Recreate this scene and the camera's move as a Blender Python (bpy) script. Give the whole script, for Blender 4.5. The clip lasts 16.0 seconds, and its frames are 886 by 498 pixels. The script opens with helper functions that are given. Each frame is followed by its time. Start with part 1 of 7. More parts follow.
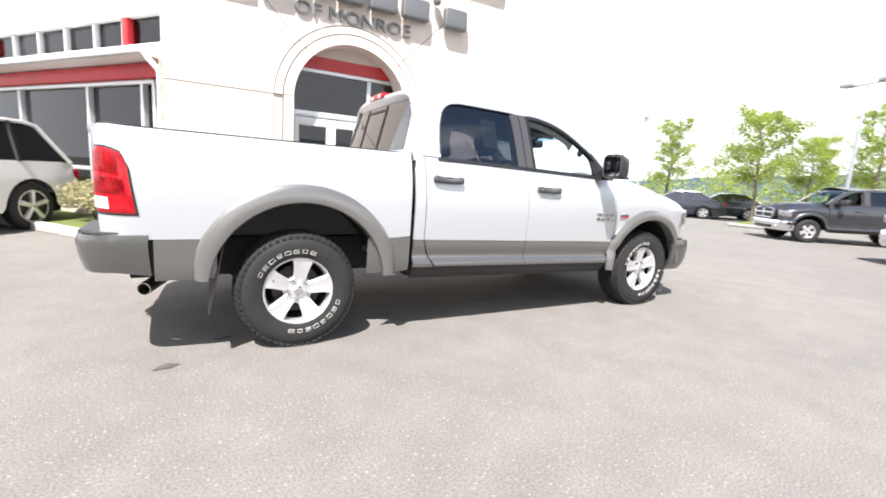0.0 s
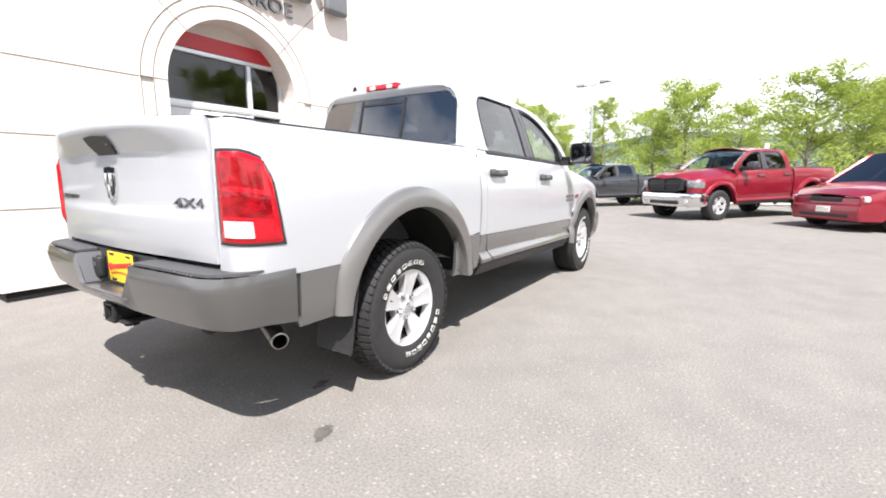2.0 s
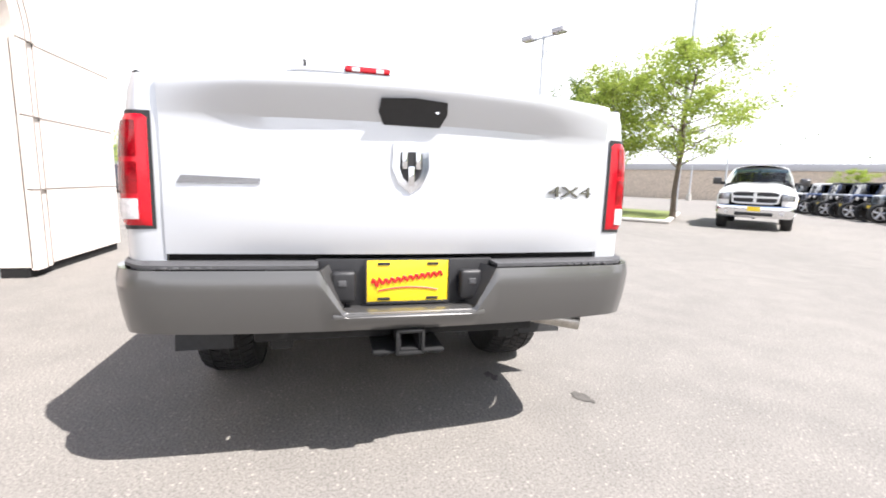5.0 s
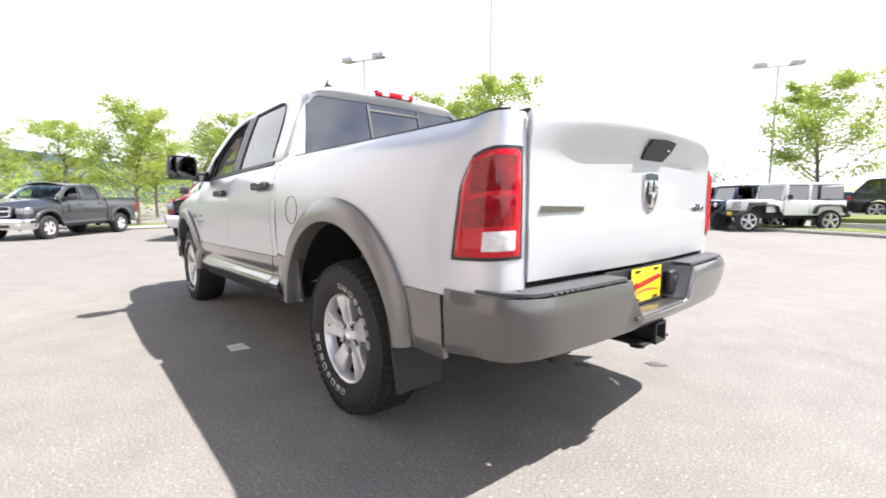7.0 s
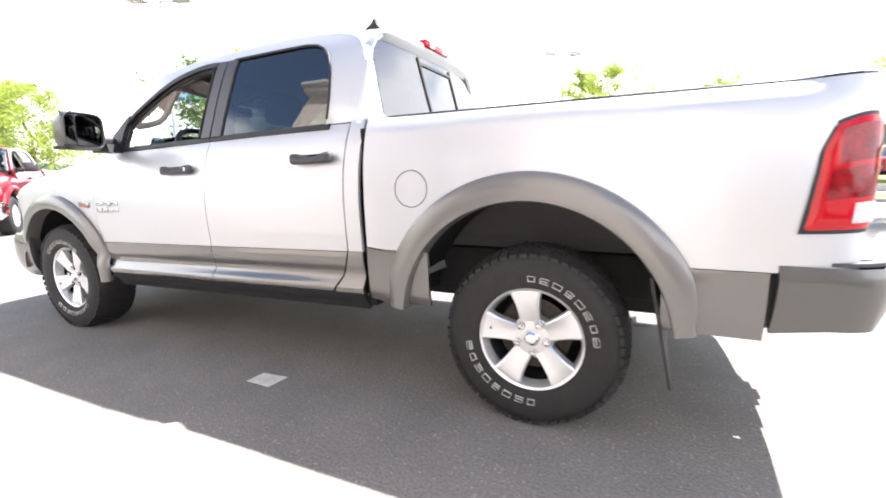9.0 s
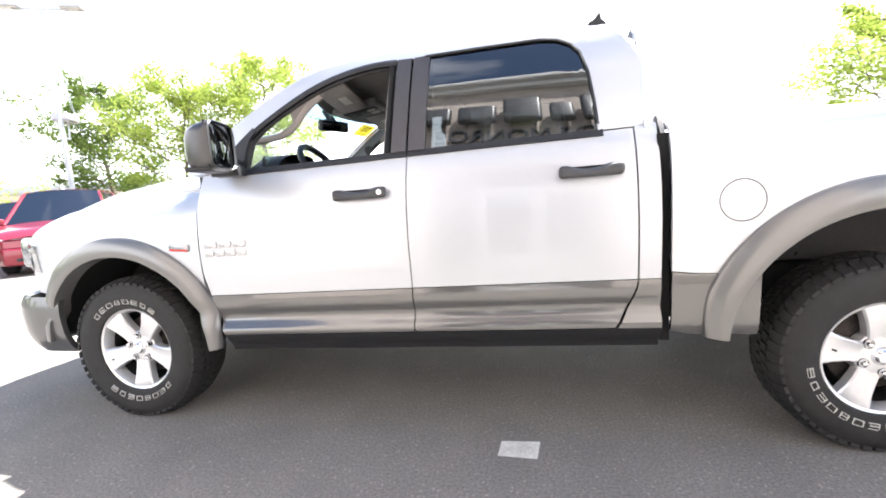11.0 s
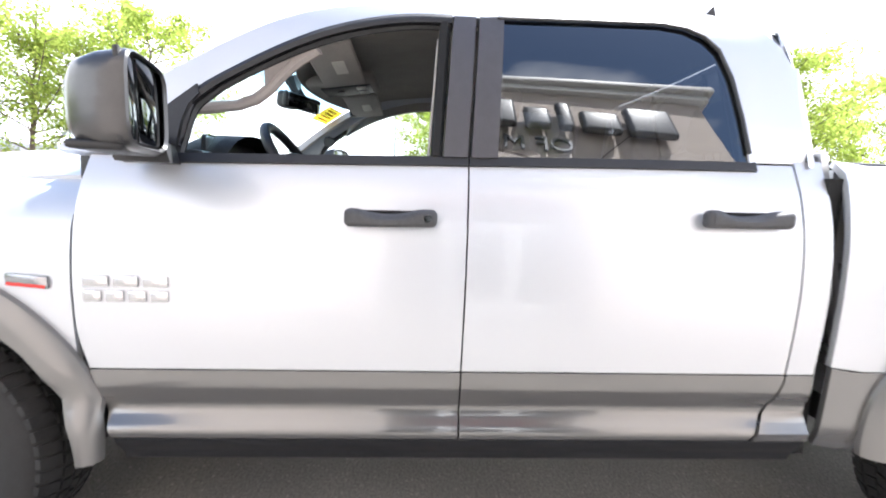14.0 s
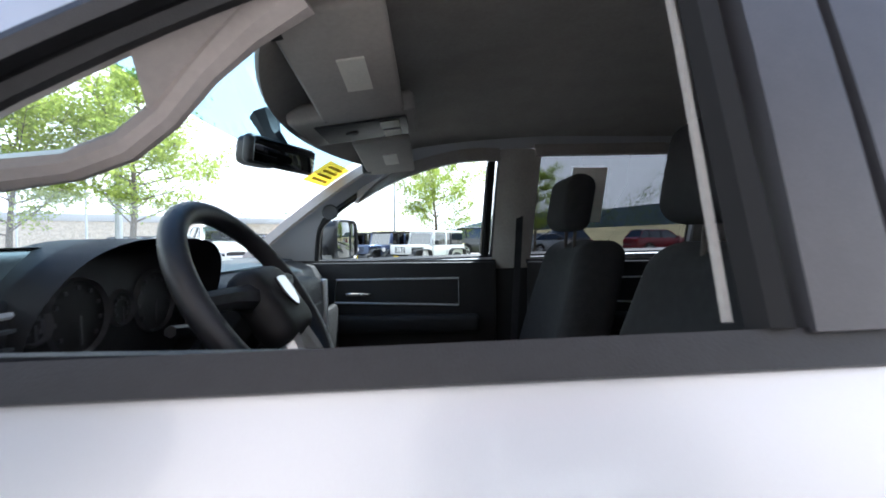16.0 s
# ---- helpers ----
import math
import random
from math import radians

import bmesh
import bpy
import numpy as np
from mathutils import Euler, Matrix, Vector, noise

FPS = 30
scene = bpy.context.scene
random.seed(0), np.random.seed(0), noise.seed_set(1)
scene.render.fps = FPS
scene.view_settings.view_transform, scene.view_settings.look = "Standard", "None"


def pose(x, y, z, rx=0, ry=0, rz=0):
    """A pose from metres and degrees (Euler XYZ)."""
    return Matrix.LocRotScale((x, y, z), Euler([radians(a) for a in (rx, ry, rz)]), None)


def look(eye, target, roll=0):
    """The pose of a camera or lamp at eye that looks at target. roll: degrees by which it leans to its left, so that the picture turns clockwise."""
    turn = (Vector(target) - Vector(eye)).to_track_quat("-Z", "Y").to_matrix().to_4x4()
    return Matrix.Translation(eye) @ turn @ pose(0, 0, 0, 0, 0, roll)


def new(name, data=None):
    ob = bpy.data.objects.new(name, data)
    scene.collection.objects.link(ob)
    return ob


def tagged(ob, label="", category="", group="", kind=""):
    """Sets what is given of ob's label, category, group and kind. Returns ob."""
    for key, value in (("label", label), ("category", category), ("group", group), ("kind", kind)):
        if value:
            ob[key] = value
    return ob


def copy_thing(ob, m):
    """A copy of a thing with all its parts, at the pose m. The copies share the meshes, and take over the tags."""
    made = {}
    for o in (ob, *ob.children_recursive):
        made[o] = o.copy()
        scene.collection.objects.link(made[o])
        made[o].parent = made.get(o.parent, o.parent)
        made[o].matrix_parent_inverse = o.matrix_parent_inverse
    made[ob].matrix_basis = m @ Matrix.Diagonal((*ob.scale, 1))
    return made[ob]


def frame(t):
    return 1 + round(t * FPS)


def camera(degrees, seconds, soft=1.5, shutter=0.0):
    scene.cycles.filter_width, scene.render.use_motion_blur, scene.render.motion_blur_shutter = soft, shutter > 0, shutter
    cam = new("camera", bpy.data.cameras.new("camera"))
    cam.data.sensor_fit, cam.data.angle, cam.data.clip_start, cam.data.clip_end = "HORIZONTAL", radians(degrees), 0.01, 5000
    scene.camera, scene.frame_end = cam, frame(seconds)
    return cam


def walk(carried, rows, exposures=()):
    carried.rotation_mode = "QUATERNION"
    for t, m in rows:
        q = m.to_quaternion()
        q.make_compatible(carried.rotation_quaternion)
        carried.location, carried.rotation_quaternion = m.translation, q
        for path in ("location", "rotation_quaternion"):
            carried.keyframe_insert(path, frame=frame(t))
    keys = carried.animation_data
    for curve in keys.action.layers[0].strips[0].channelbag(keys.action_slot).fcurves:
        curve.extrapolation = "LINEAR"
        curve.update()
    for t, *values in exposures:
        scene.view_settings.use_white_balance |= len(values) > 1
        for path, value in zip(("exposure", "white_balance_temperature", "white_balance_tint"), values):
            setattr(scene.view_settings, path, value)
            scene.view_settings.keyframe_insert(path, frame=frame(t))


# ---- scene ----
cam = camera(90.5, 16.0, soft=1.8, shutter=0.3)
PATH = [
    (0, (-0.58, -3.952, 1.212), (0.382, -2.227, 0.9), 3.6),
    (0.5, (-1.032, -3.692, 1.22), (0.157, -2.113, 0.915), 3.2),
    (1, (-1.411, -3.317, 1.223), (-0.074, -1.858, 0.933), 0.5),
    (1.5, (-1.763, -2.936, 1.191), (-0.26, -1.648, 0.902), 0.6),
    (2, (-2.043, -2.506, 1.173), (-0.396, -1.418, 0.852), -0.1),
    (2.5, (-2.285, -2.055, 1.173), (-0.519, -1.157, 0.9), 1.4),
    (3, (-2.516, -1.602, 1.14), (-0.638, -0.994, 0.817), 1.6),
    (3.2, (-2.562, -1.374, 1.135), (-0.661, -0.819, 0.854), 0.9),
    (5.3, (-2.696, 0.543, 1.081), (-0.815, -0.077, 0.807), 0.6),
    (5.5, (-2.631, 0.73, 1.074), (-0.763, 0.055, 0.837), -1.0),
    (6, (-2.482, 1.161, 1.082), (-0.69, 0.295, 0.884), -0.3),
    (6.5, (-2.327, 1.597, 1.08), (-0.688, 0.473, 0.856), 0.2),
    (7, (-2.031, 1.981, 1.101), (-0.523, 0.685, 0.889), 0.0),
    (7.5, (-1.712, 2.335, 1.104), (-0.403, 0.851, 0.815), -0.4),
    (8, (-1.308, 2.52, 1.126), (-0.118, 0.942, 0.815), -1.3),
    (8.5, (-0.876, 2.677, 1.123), (0.112, 0.966, 0.811), -1.0),
    (9, (-0.421, 2.733, 1.124), (0.398, 0.94, 0.782), -1.3),
    (9.5, (0.064, 2.69, 1.163), (0.796, 0.857, 0.839), -0.4),
    (10, (0.533, 2.718, 1.183), (1.124, 0.834, 0.861), -1.2),
    (10.2, (0.724, 2.724, 1.157), (1.333, 0.836, 0.9), -3.2),
    (12.3, (1.85, 3.192, 1.2), (1.897, 1.219, 0.876), 0.7),
    (12.5, (1.869, 3.16, 1.204), (1.904, 1.19, 0.86), 1.0),
    (13, (1.908, 2.879, 1.218), (1.99, 0.904, 0.914), 0.3),
    (13.5, (1.955, 2.53, 1.21), (1.925, 0.558, 0.88), 2.1),
    (14, (2.033, 2.198, 1.254), (1.969, 0.215, 0.998), 2.4),
    (14.5, (2.084, 1.887, 1.306), (2.176, -0.103, 1.138), 0.5),
    (15, (2.161, 1.592, 1.358), (2.248, -0.403, 1.242), 1.7),
    (15.5, (2.264, 1.362, 1.397), (2.213, -0.636, 1.332), 0.7),
    (16, (2.279, 1.179, 1.427), (2.217, -0.819, 1.383), -0.4),
]
walk(cam, [(t, look(eye, target, roll)) for t, eye, target, roll in PATH], exposures=[(0, 1.15, 6400, 12), (3, 1.18, 6400, 13), (5.5, 1.3, 6400, 13), (6.5, 1.28, 6400, 13), (7.5, 1.44, 6350, 13), (9, 2.08, 6400, 13), (10, 2.24, 6350, 12), (13, 2.28, 6250, 11), (14.5, 2.25, 6050, 11), (15.2, 2.14, 5900, 11), (16, 1.90, 5800, 10)])

# ---- world, sun ----
world = bpy.data.worlds.new("sky")
scene.world = world
world.use_nodes = True
wn, wl = world.node_tree.nodes, world.node_tree.links
wn.clear()
w_out = wn.new("ShaderNodeOutputWorld")
w_bg = wn.new("ShaderNodeBackground")
w_sky = wn.new("ShaderNodeTexSky")
w_sky.sky_type, w_sky.sun_disc = "NISHITA", False
w_sky.sun_elevation, w_sky.sun_rotation = radians(56.2), radians(223.5)
w_sky.air_density, w_sky.dust_density = 1.0, 1.0
w_co = wn.new("ShaderNodeTexCoord")
w_map = wn.new("ShaderNodeMapping")
w_map.inputs["Scale"].default_value = (1.0, 1.0, 2.6)
w_noise = wn.new("ShaderNodeTexNoise")
w_noise.inputs["Scale"].default_value, w_noise.inputs["Detail"].default_value = 2.1, 7
w_ramp = wn.new("ShaderNodeValToRGB")
w_ramp.color_ramp.elements[0].position, w_ramp.color_ramp.elements[1].position = 0.36, 0.60
w_mix = wn.new("ShaderNodeMixRGB")
w_mix.inputs[2].default_value = (10.5, 10.7, 11.0, 1)
wl.new(w_co.outputs["Generated"], w_map.inputs[0])
wl.new(w_map.outputs[0], w_noise.inputs["Vector"])
w_sep = wn.new("ShaderNodeSeparateXYZ")
w_side = wn.new("ShaderNodeMapRange")
w_side.inputs[1].default_value, w_side.inputs[2].default_value, w_side.inputs[3].default_value, w_side.inputs[4].default_value = 0.30, 0.58, 0.30, -0.20
wl.new(w_co.outputs["Generated"], w_sep.inputs[0])
wl.new(w_sep.outputs["Z"], w_side.inputs[0])
w_add = wn.new("ShaderNodeMath")
w_add.operation = "ADD"
wl.new(w_noise.outputs["Fac"], w_add.inputs[0])
wl.new(w_side.outputs[0], w_add.inputs[1])
wl.new(w_add.outputs[0], w_ramp.inputs[0])
wl.new(w_ramp.outputs[0], w_mix.inputs[0])
wl.new(w_sky.outputs[0], w_mix.inputs[1])
wl.new(w_mix.outputs[0], w_bg.inputs[0])
w_bg.inputs[1].default_value = 0.086
wl.new(w_bg.outputs[0], w_out.inputs[0])

sun_data = bpy.data.lights.new("sun", "SUN")
sun_data.energy, sun_data.angle, sun_data.color = 5.2, radians(0.6), (1.0, 0.965, 0.915)
sun = new("sun", sun_data)
sun.matrix_world = look((-46, -48.5, 100), (0, 0, 0))


# ---- materials ----
def mat(name, col, rough=0.6, metal=0.0, var=0.0, scale=8.0, bump=0.0, bscale=60.0, coat=0.0, col2=None, spec=0.5, detail=4.0):
    """A principled material with colour variation at two scales and fine relief."""
    m = bpy.data.materials.new(name)
    m.use_nodes = True
    n, l = m.node_tree.nodes, m.node_tree.links
    p = n["Principled BSDF"]
    p.inputs["Base Color"].default_value = (*col, 1)
    p.inputs["Roughness"].default_value, p.inputs["Metallic"].default_value = rough, metal
    p.inputs["Coat Weight"].default_value, p.inputs["Coat Roughness"].default_value = coat, 0.03
    p.inputs["Specular IOR Level"].default_value = spec
    co = n.new("ShaderNodeTexCoord")
    if var > 0 or col2:
        a, b = n.new("ShaderNodeTexNoise"), n.new("ShaderNodeTexNoise")
        a.inputs["Scale"].default_value, b.inputs["Scale"].default_value = scale, scale * 9
        a.inputs["Detail"].default_value = b.inputs["Detail"].default_value = detail
        l.new(co.outputs["Object"], a.inputs["Vector"])
        l.new(co.outputs["Object"], b.inputs["Vector"])
        add = n.new("ShaderNodeMath")
        add.operation = "ADD"
        l.new(a.outputs["Fac"], add.inputs[0])
        l.new(b.outputs["Fac"], add.inputs[1])
        ramp = n.new("ShaderNodeMapRange")
        ramp.inputs[1].default_value, ramp.inputs[2].default_value = 0.75, 1.25
        l.new(add.outputs[0], ramp.inputs[0])
        mix = n.new("ShaderNodeMixRGB")
        c2 = col2 or [c * (1 - var) for c in col]
        c1 = col if col2 else [min(1, c * (1 + var)) for c in col]
        mix.inputs[1].default_value, mix.inputs[2].default_value = (*c1, 1), (*c2, 1)
        l.new(ramp.outputs[0], mix.inputs[0])
        l.new(mix.outputs[0], p.inputs["Base Color"])
    if bump > 0:
        c = n.new("ShaderNodeTexNoise")
        c.inputs["Scale"].default_value, c.inputs["Detail"].default_value = bscale, 3
        l.new(co.outputs["Object"], c.inputs["Vector"])
        bp = n.new("ShaderNodeBump")
        bp.inputs["Strength"].default_value, bp.inputs["Distance"].default_value = bump, 0.004
        l.new(c.outputs["Fac"], bp.inputs["Height"])
        l.new(bp.outputs[0], p.inputs["Normal"])
    return m


def glass(name, tint, f0=0.045, rough=0.0):
    """Thin pane: tinted see-through with a gloss that grows towards grazing sight."""
    m = bpy.data.materials.new(name)
    m.use_nodes = True
    n, l = m.node_tree.nodes, m.node_tree.links
    n.clear()
    out, mix = n.new("ShaderNodeOutputMaterial"), n.new("ShaderNodeMixShader")
    tr, gl, lw = n.new("ShaderNodeBsdfTransparent"), n.new("ShaderNodeBsdfGlossy"), n.new("ShaderNodeLayerWeight")
    lw.inputs["Blend"].default_value = 0.5
    pw, ma = n.new("ShaderNodeMath"), n.new("ShaderNodeMath")
    pw.operation, pw.inputs[1].default_value = "POWER", 5.0
    ma.operation, ma.inputs[1].default_value, ma.inputs[2].default_value = "MULTIPLY_ADD", 1 - f0, f0
    tr.inputs[0].default_value = (*tint, 1)
    gl.inputs["Roughness"].default_value = rough
    l.new(lw.outputs["Facing"], pw.inputs[0])
    l.new(pw.outputs[0], ma.inputs[0])
    l.new(ma.outputs[0], mix.inputs[0])
    l.new(tr.outputs[0], mix.inputs[1])
    l.new(gl.outputs[0], mix.inputs[2])
    l.new(mix.outputs[0], out.inputs[0])
    return m


M = {}
M["silver"] = mat("silver_paint", (0.55, 0.565, 0.59), 0.40, 0.5, 0.02, 900, coat=0.6)
M["grey_flare"] = mat("flare_satin_paint", (0.185, 0.18, 0.174), 0.30, 0.45, 0.03, 700, coat=0.35)
M["grey_clad"] = mat("grey_satin_paint", (0.16, 0.157, 0.153), 0.19, 0.55, 0.03, 700, coat=1.0)
M["bumper"] = mat("bumper_grey_paint", (0.105, 0.103, 0.101), 0.34, 0.5, 0.04, 500, coat=0.8)
M["plastic"] = mat("black_plastic", (0.012, 0.012, 0.0135), 0.5, 0, 0.2, 60, 0.15, 500)
M["plastic_grey"] = mat("textured_grey_plastic", (0.06, 0.06, 0.063), 0.62, 0, 0.15, 80, 0.4, 600)
M["pillar_film"] = mat("satin_pillar_film", (0.055, 0.053, 0.058), 0.42, 0, 0.08, 40)
M["mirror_shell"] = mat("satin_black_mirror", (0.03, 0.029, 0.03), 0.28, 0, 0.1, 30, 0.05, 300, coat=0.3)
M["grille_trim"] = mat("grille_chrome", (0.6, 0.61, 0.63), 0.16, 1.0)
M["gap"] = mat("dark_gap", (0.006, 0.006, 0.006), 0.9)
M["under"] = mat("underbody_black", (0.008, 0.008, 0.0085), 0.8, 0, 0.3, 12, 0.3, 80)
M["chrome"] = mat("chrome", (0.75, 0.76, 0.78), 0.09, 1.0)
M["alloy"] = mat("silver_alloy", (0.72, 0.72, 0.73), 0.3, 0.65, 0.03, 40, coat=0.4)
M["badge_chrome"] = mat("badge_chrome", (0.30, 0.30, 0.31), 0.2, 1.0)
M["badge_bright"] = mat("bright_badge_chrome", (0.50, 0.50, 0.51), 0.20, 1.0, 0.05, 60)
M["steel"] = mat("brushed_steel", (0.42, 0.4, 0.37), 0.35, 1.0, 0.2, 30)
M["iron"] = mat("dark_iron", (0.07, 0.06, 0.055), 0.7, 0.6, 0.4, 20, 0.3, 90)
M["rubber"] = mat("tyre_rubber", (0.016, 0.0155, 0.0155), 0.75, 0, 0.25, 25, 0.3, 250)
M["white_rubber"] = mat("white_rubber", (0.50, 0.49, 0.46), 0.7, 0, 0.1, 60)
M["mud"] = mat("mudflap_rubber", (0.018, 0.018, 0.019), 0.6, 0, 0.25, 30, 0.2, 200)
M["red_lens"] = mat("red_lens", (0.44, 0.005, 0.013), 0.12, 0, 0.15, 16, 0.0, 1, coat=0.25, spec=0.35)
M["red_dark"] = mat("dark_red_lens", (0.22, 0.002, 0.006), 0.10, 0, 0.5, 22, coat=0.3, spec=0.35)
M["clear_lens"] = mat("clear_lens", (0.58, 0.565, 0.57), 0.1, 0, 0.25, 50, 0.5, 120, coat=1.0)
M["headlamp"] = mat("headlamp_lens", (0.30, 0.31, 0.33), 0.12, 0.6, 0.4, 14, 0.3, 60, coat=1.0)
M["glass"] = glass("clear_glass", (0.86, 0.92, 0.9), 0.05)
M["tint"] = glass("privacy_glass", (0.11, 0.116, 0.125), 0.15)
M["tint_rear"] = glass("rear_privacy_glass", (0.045, 0.045, 0.05), 0.22)
M["car_glass"] = glass("other_car_glass", (0.015, 0.016, 0.018), 0.22)
M["shade_band"] = glass("blue_shade_band", (0.40, 0.58, 0.70), 0.02)
M["mirror"] = mat("mirror_glass", (0.16, 0.165, 0.17), 0.02, 1.0)
M["head_liner"] = mat("headliner_cloth", (0.33, 0.31, 0.285), 0.95, 0, 0.08, 12, 0.25, 900)
M["visor_cloth"] = mat("visor_cloth", (0.40, 0.375, 0.345), 0.95, 0, 0.06, 14, 0.2, 900)
M["trim_beige"] = mat("pillar_trim_grey", (0.42, 0.375, 0.35), 0.8, 0, 0.06, 10, 0.2, 700)
M["seat"] = mat("dark_seat_cloth", (0.019, 0.0195, 0.022), 0.95, 0, 0.25, 40, 0.5, 900)
M["dash"] = mat("dash_plastic", (0.009, 0.009, 0.010), 0.6, 0, 0.2, 50, 0.35, 700)
# dash plastic paled by painted-in windscreen light; also colours the vent slats
M["dash_top"] = mat("dash_plastic_with_sheen", (0.05, 0.055, 0.06), 0.6, 0, 0.1, 60, 0.35, 700)
M["leather"] = mat("black_leather", (0.02, 0.02, 0.022), 0.42, 0, 0.15, 60, 0.3, 500)
M["white_paper"] = mat("white_paper_label", (0.75, 0.73, 0.66), 0.8, 0, 0.05, 20)
M["yellow"] = mat("yellow_paint", (0.82, 0.58, 0.01), 0.4, 0, 0.05, 20, coat=0.3)
M["orange_film"] = glass("orange_film", (0.80, 0.45, 0.03), 0.03)
M["red_ink"] = mat("red_ink", (0.55, 0.02, 0.015), 0.5, 0, 0.05, 30)
M["black_ink"] = mat("black_ink", (0.015, 0.015, 0.015), 0.5)


# ---- building helpers ----
def part(name, bm, material, parent=None, label="", smooth=True, angle=35):
    """Links a bmesh as one mesh object under a thing or a part."""
    me = bpy.data.meshes.new(name)
    bmesh.ops.recalc_face_normals(bm, faces=bm.faces)
    bm.to_mesh(me)
    bm.free()
    me.materials.append(M[material] if isinstance(material, str) else material)
    if smooth:
        me.polygons.foreach_set("use_smooth", [True] * len(me.polygons))
        me.set_sharp_from_angle(angle=radians(angle))
    ob = new(name, me)
    if parent:
        ob.parent = parent
    if label:
        ob["label"] = label
    return ob


def thing(name, label, category, m=None, group="", kind=""):
    ob = new(name)
    if m is not None:
        ob.matrix_world = m
    return tagged(ob, label, category, group, kind)


def box(bm, x0, x1, y0, y1, z0, z1, bev=0.0, seg=2):
    """Adds a box between the given limits, with rounded edges."""
    r = bmesh.ops.create_cube(bm, size=1)
    vs = r["verts"]
    for v in vs:
        v.co = Vector(((x0 + x1) / 2 + v.co.x * (x1 - x0), (y0 + y1) / 2 + v.co.y * (y1 - y0), (z0 + z1) / 2 + v.co.z * (z1 - z0)))
    if bev > 0:
        es = list({e for v in vs for e in v.link_edges})
        bmesh.ops.bevel(bm, geom=es, offset=bev, segments=seg, affect="EDGES", profile=0.5)
    return bm


def boxbm(*a, **k):
    return box(bmesh.new(), *a, **k)


def sheet(fn, us, vs, thick=0.0):
    """A grid of quads through fn(u, v); thick gives it a second skin."""
    bm = bmesh.new()
    rows = [[bm.verts.new(fn(u, v)) for v in vs] for u in us]
    for i in range(len(us) - 1):
        for j in range(len(vs) - 1):
            q = [rows[i][j], rows[i + 1][j], rows[i + 1][j + 1], rows[i][j + 1]]
            if len({tuple(round(c, 6) for c in v.co) for v in q}) == 4:
                bm.faces.new(q)
            else:
                k = []
                for v in q:
                    if all((v.co - w.co).length > 1e-6 for w in k):
                        k.append(v)
                if len(k) == 3:
                    bm.faces.new(k)
    if thick:
        bmesh.ops.remove_doubles(bm, verts=bm.verts, dist=1e-6)
        bmesh.ops.recalc_face_normals(bm, faces=bm.faces)
        # the second skin lies on the inner side, towards the thing's spine
        turn = sum(f.calc_area() * f.normal.dot(f.calc_center_median() - Vector((min(max(f.calc_center_median().x, 0.0), 3.4), 0, 0.9))) for f in bm.faces)
        bm.normal_update()
        d = abs(thick) * (-1 if turn > 0 else 1)
        twin = {v: bm.verts.new(v.co + v.normal * d) for v in list(bm.verts)}
        rim = [e for e in bm.edges if len(e.link_faces) == 1]
        for f in list(bm.faces):
            bm.faces.new([twin[v] for v in reversed(f.verts)])
        for e in rim:
            a, b = e.verts
            bm.faces.new([a, b, twin[b], twin[a]])
    return bm


def prism(pts, place, depth):
    """A closed outline pts (2D), put into space by place(a, b, d), with thickness depth."""
    bm = bmesh.new()
    lo = [bm.verts.new(place(a, b, 0)) for a, b in pts]
    hi = [bm.verts.new(place(a, b, depth)) for a, b in pts]
    bm.faces.new(lo)
    bm.faces.new(hi[::-1])
    for i in range(len(pts)):
        j = (i + 1) % len(pts)
        bm.faces.new([lo[i], hi[i], hi[j], lo[j]])
    return bm


def tube(bm, pts, r, seg=8, closed=False, caps=True, taper=None):
    """A round bar along pts."""
    pts = [Vector(p) for p in pts]
    n = len(pts)
    rings = []
    up = Vector((0.0, 0.0, 1.0))
    side = None
    for i, p in enumerate(pts):
        a = pts[(i - 1) % n] if (closed or i > 0) else p
        b = pts[(i + 1) % n] if (closed or i < n - 1) else p
        d = (b - a).normalized()
        if side is None:
            side = d.cross(up)
            if side.length < 1e-3:
                side = d.cross(Vector((0, 1, 0)))
        side = (side - d * side.dot(d)).normalized()
        other = d.cross(side)
        rr = r * (taper[i] if taper else 1)
        rings.append([bm.verts.new(p + rr * (math.cos(2 * math.pi * k / seg) * side + math.sin(2 * math.pi * k / seg) * other)) for k in range(seg)])
    for i in range(n if closed else n - 1):
        A, B = rings[i], rings[(i + 1) % n]
        for k in range(seg):
            bm.faces.new([A[k], A[(k + 1) % seg], B[(k + 1) % seg], B[k]])
    if caps and not closed:
        bm.faces.new(rings[0][::-1])
        bm.faces.new(rings[-1])
    return bm


def lathe(bm, prof, seg=48, axis="y", a0=0.0, a1=2 * math.pi):
    """Turns a profile of (radius, along) round an axis."""
    full = abs(a1 - a0 - 2 * math.pi) < 1e-6
    cnt = seg if full else seg + 1
    rings = []
    for k in range(cnt):
        a = a0 + (a1 - a0) * k / seg
        c, s = math.cos(a), math.sin(a)
        if axis == "y":
            rings.append([bm.verts.new((r * c, h, r * s)) for r, h in prof])
        elif axis == "x":
            rings.append([bm.verts.new((h, r * c, r * s)) for r, h in prof])
        else:
            rings.append([bm.verts.new((r * c, r * s, h)) for r, h in prof])
    for k in range(seg):
        A, B = rings[k], rings[(k + 1) % cnt]
        for i in range(len(prof) - 1):
            q = []
            for v in (A[i], A[i + 1], B[i + 1], B[i]):
                if all((v.co - w.co).length > 1e-7 for w in q):
                    q.append(v)
            if len(q) > 2:
                bm.faces.new(q)
    bmesh.ops.remove_doubles(bm, verts=bm.verts, dist=1e-6)
    return bm


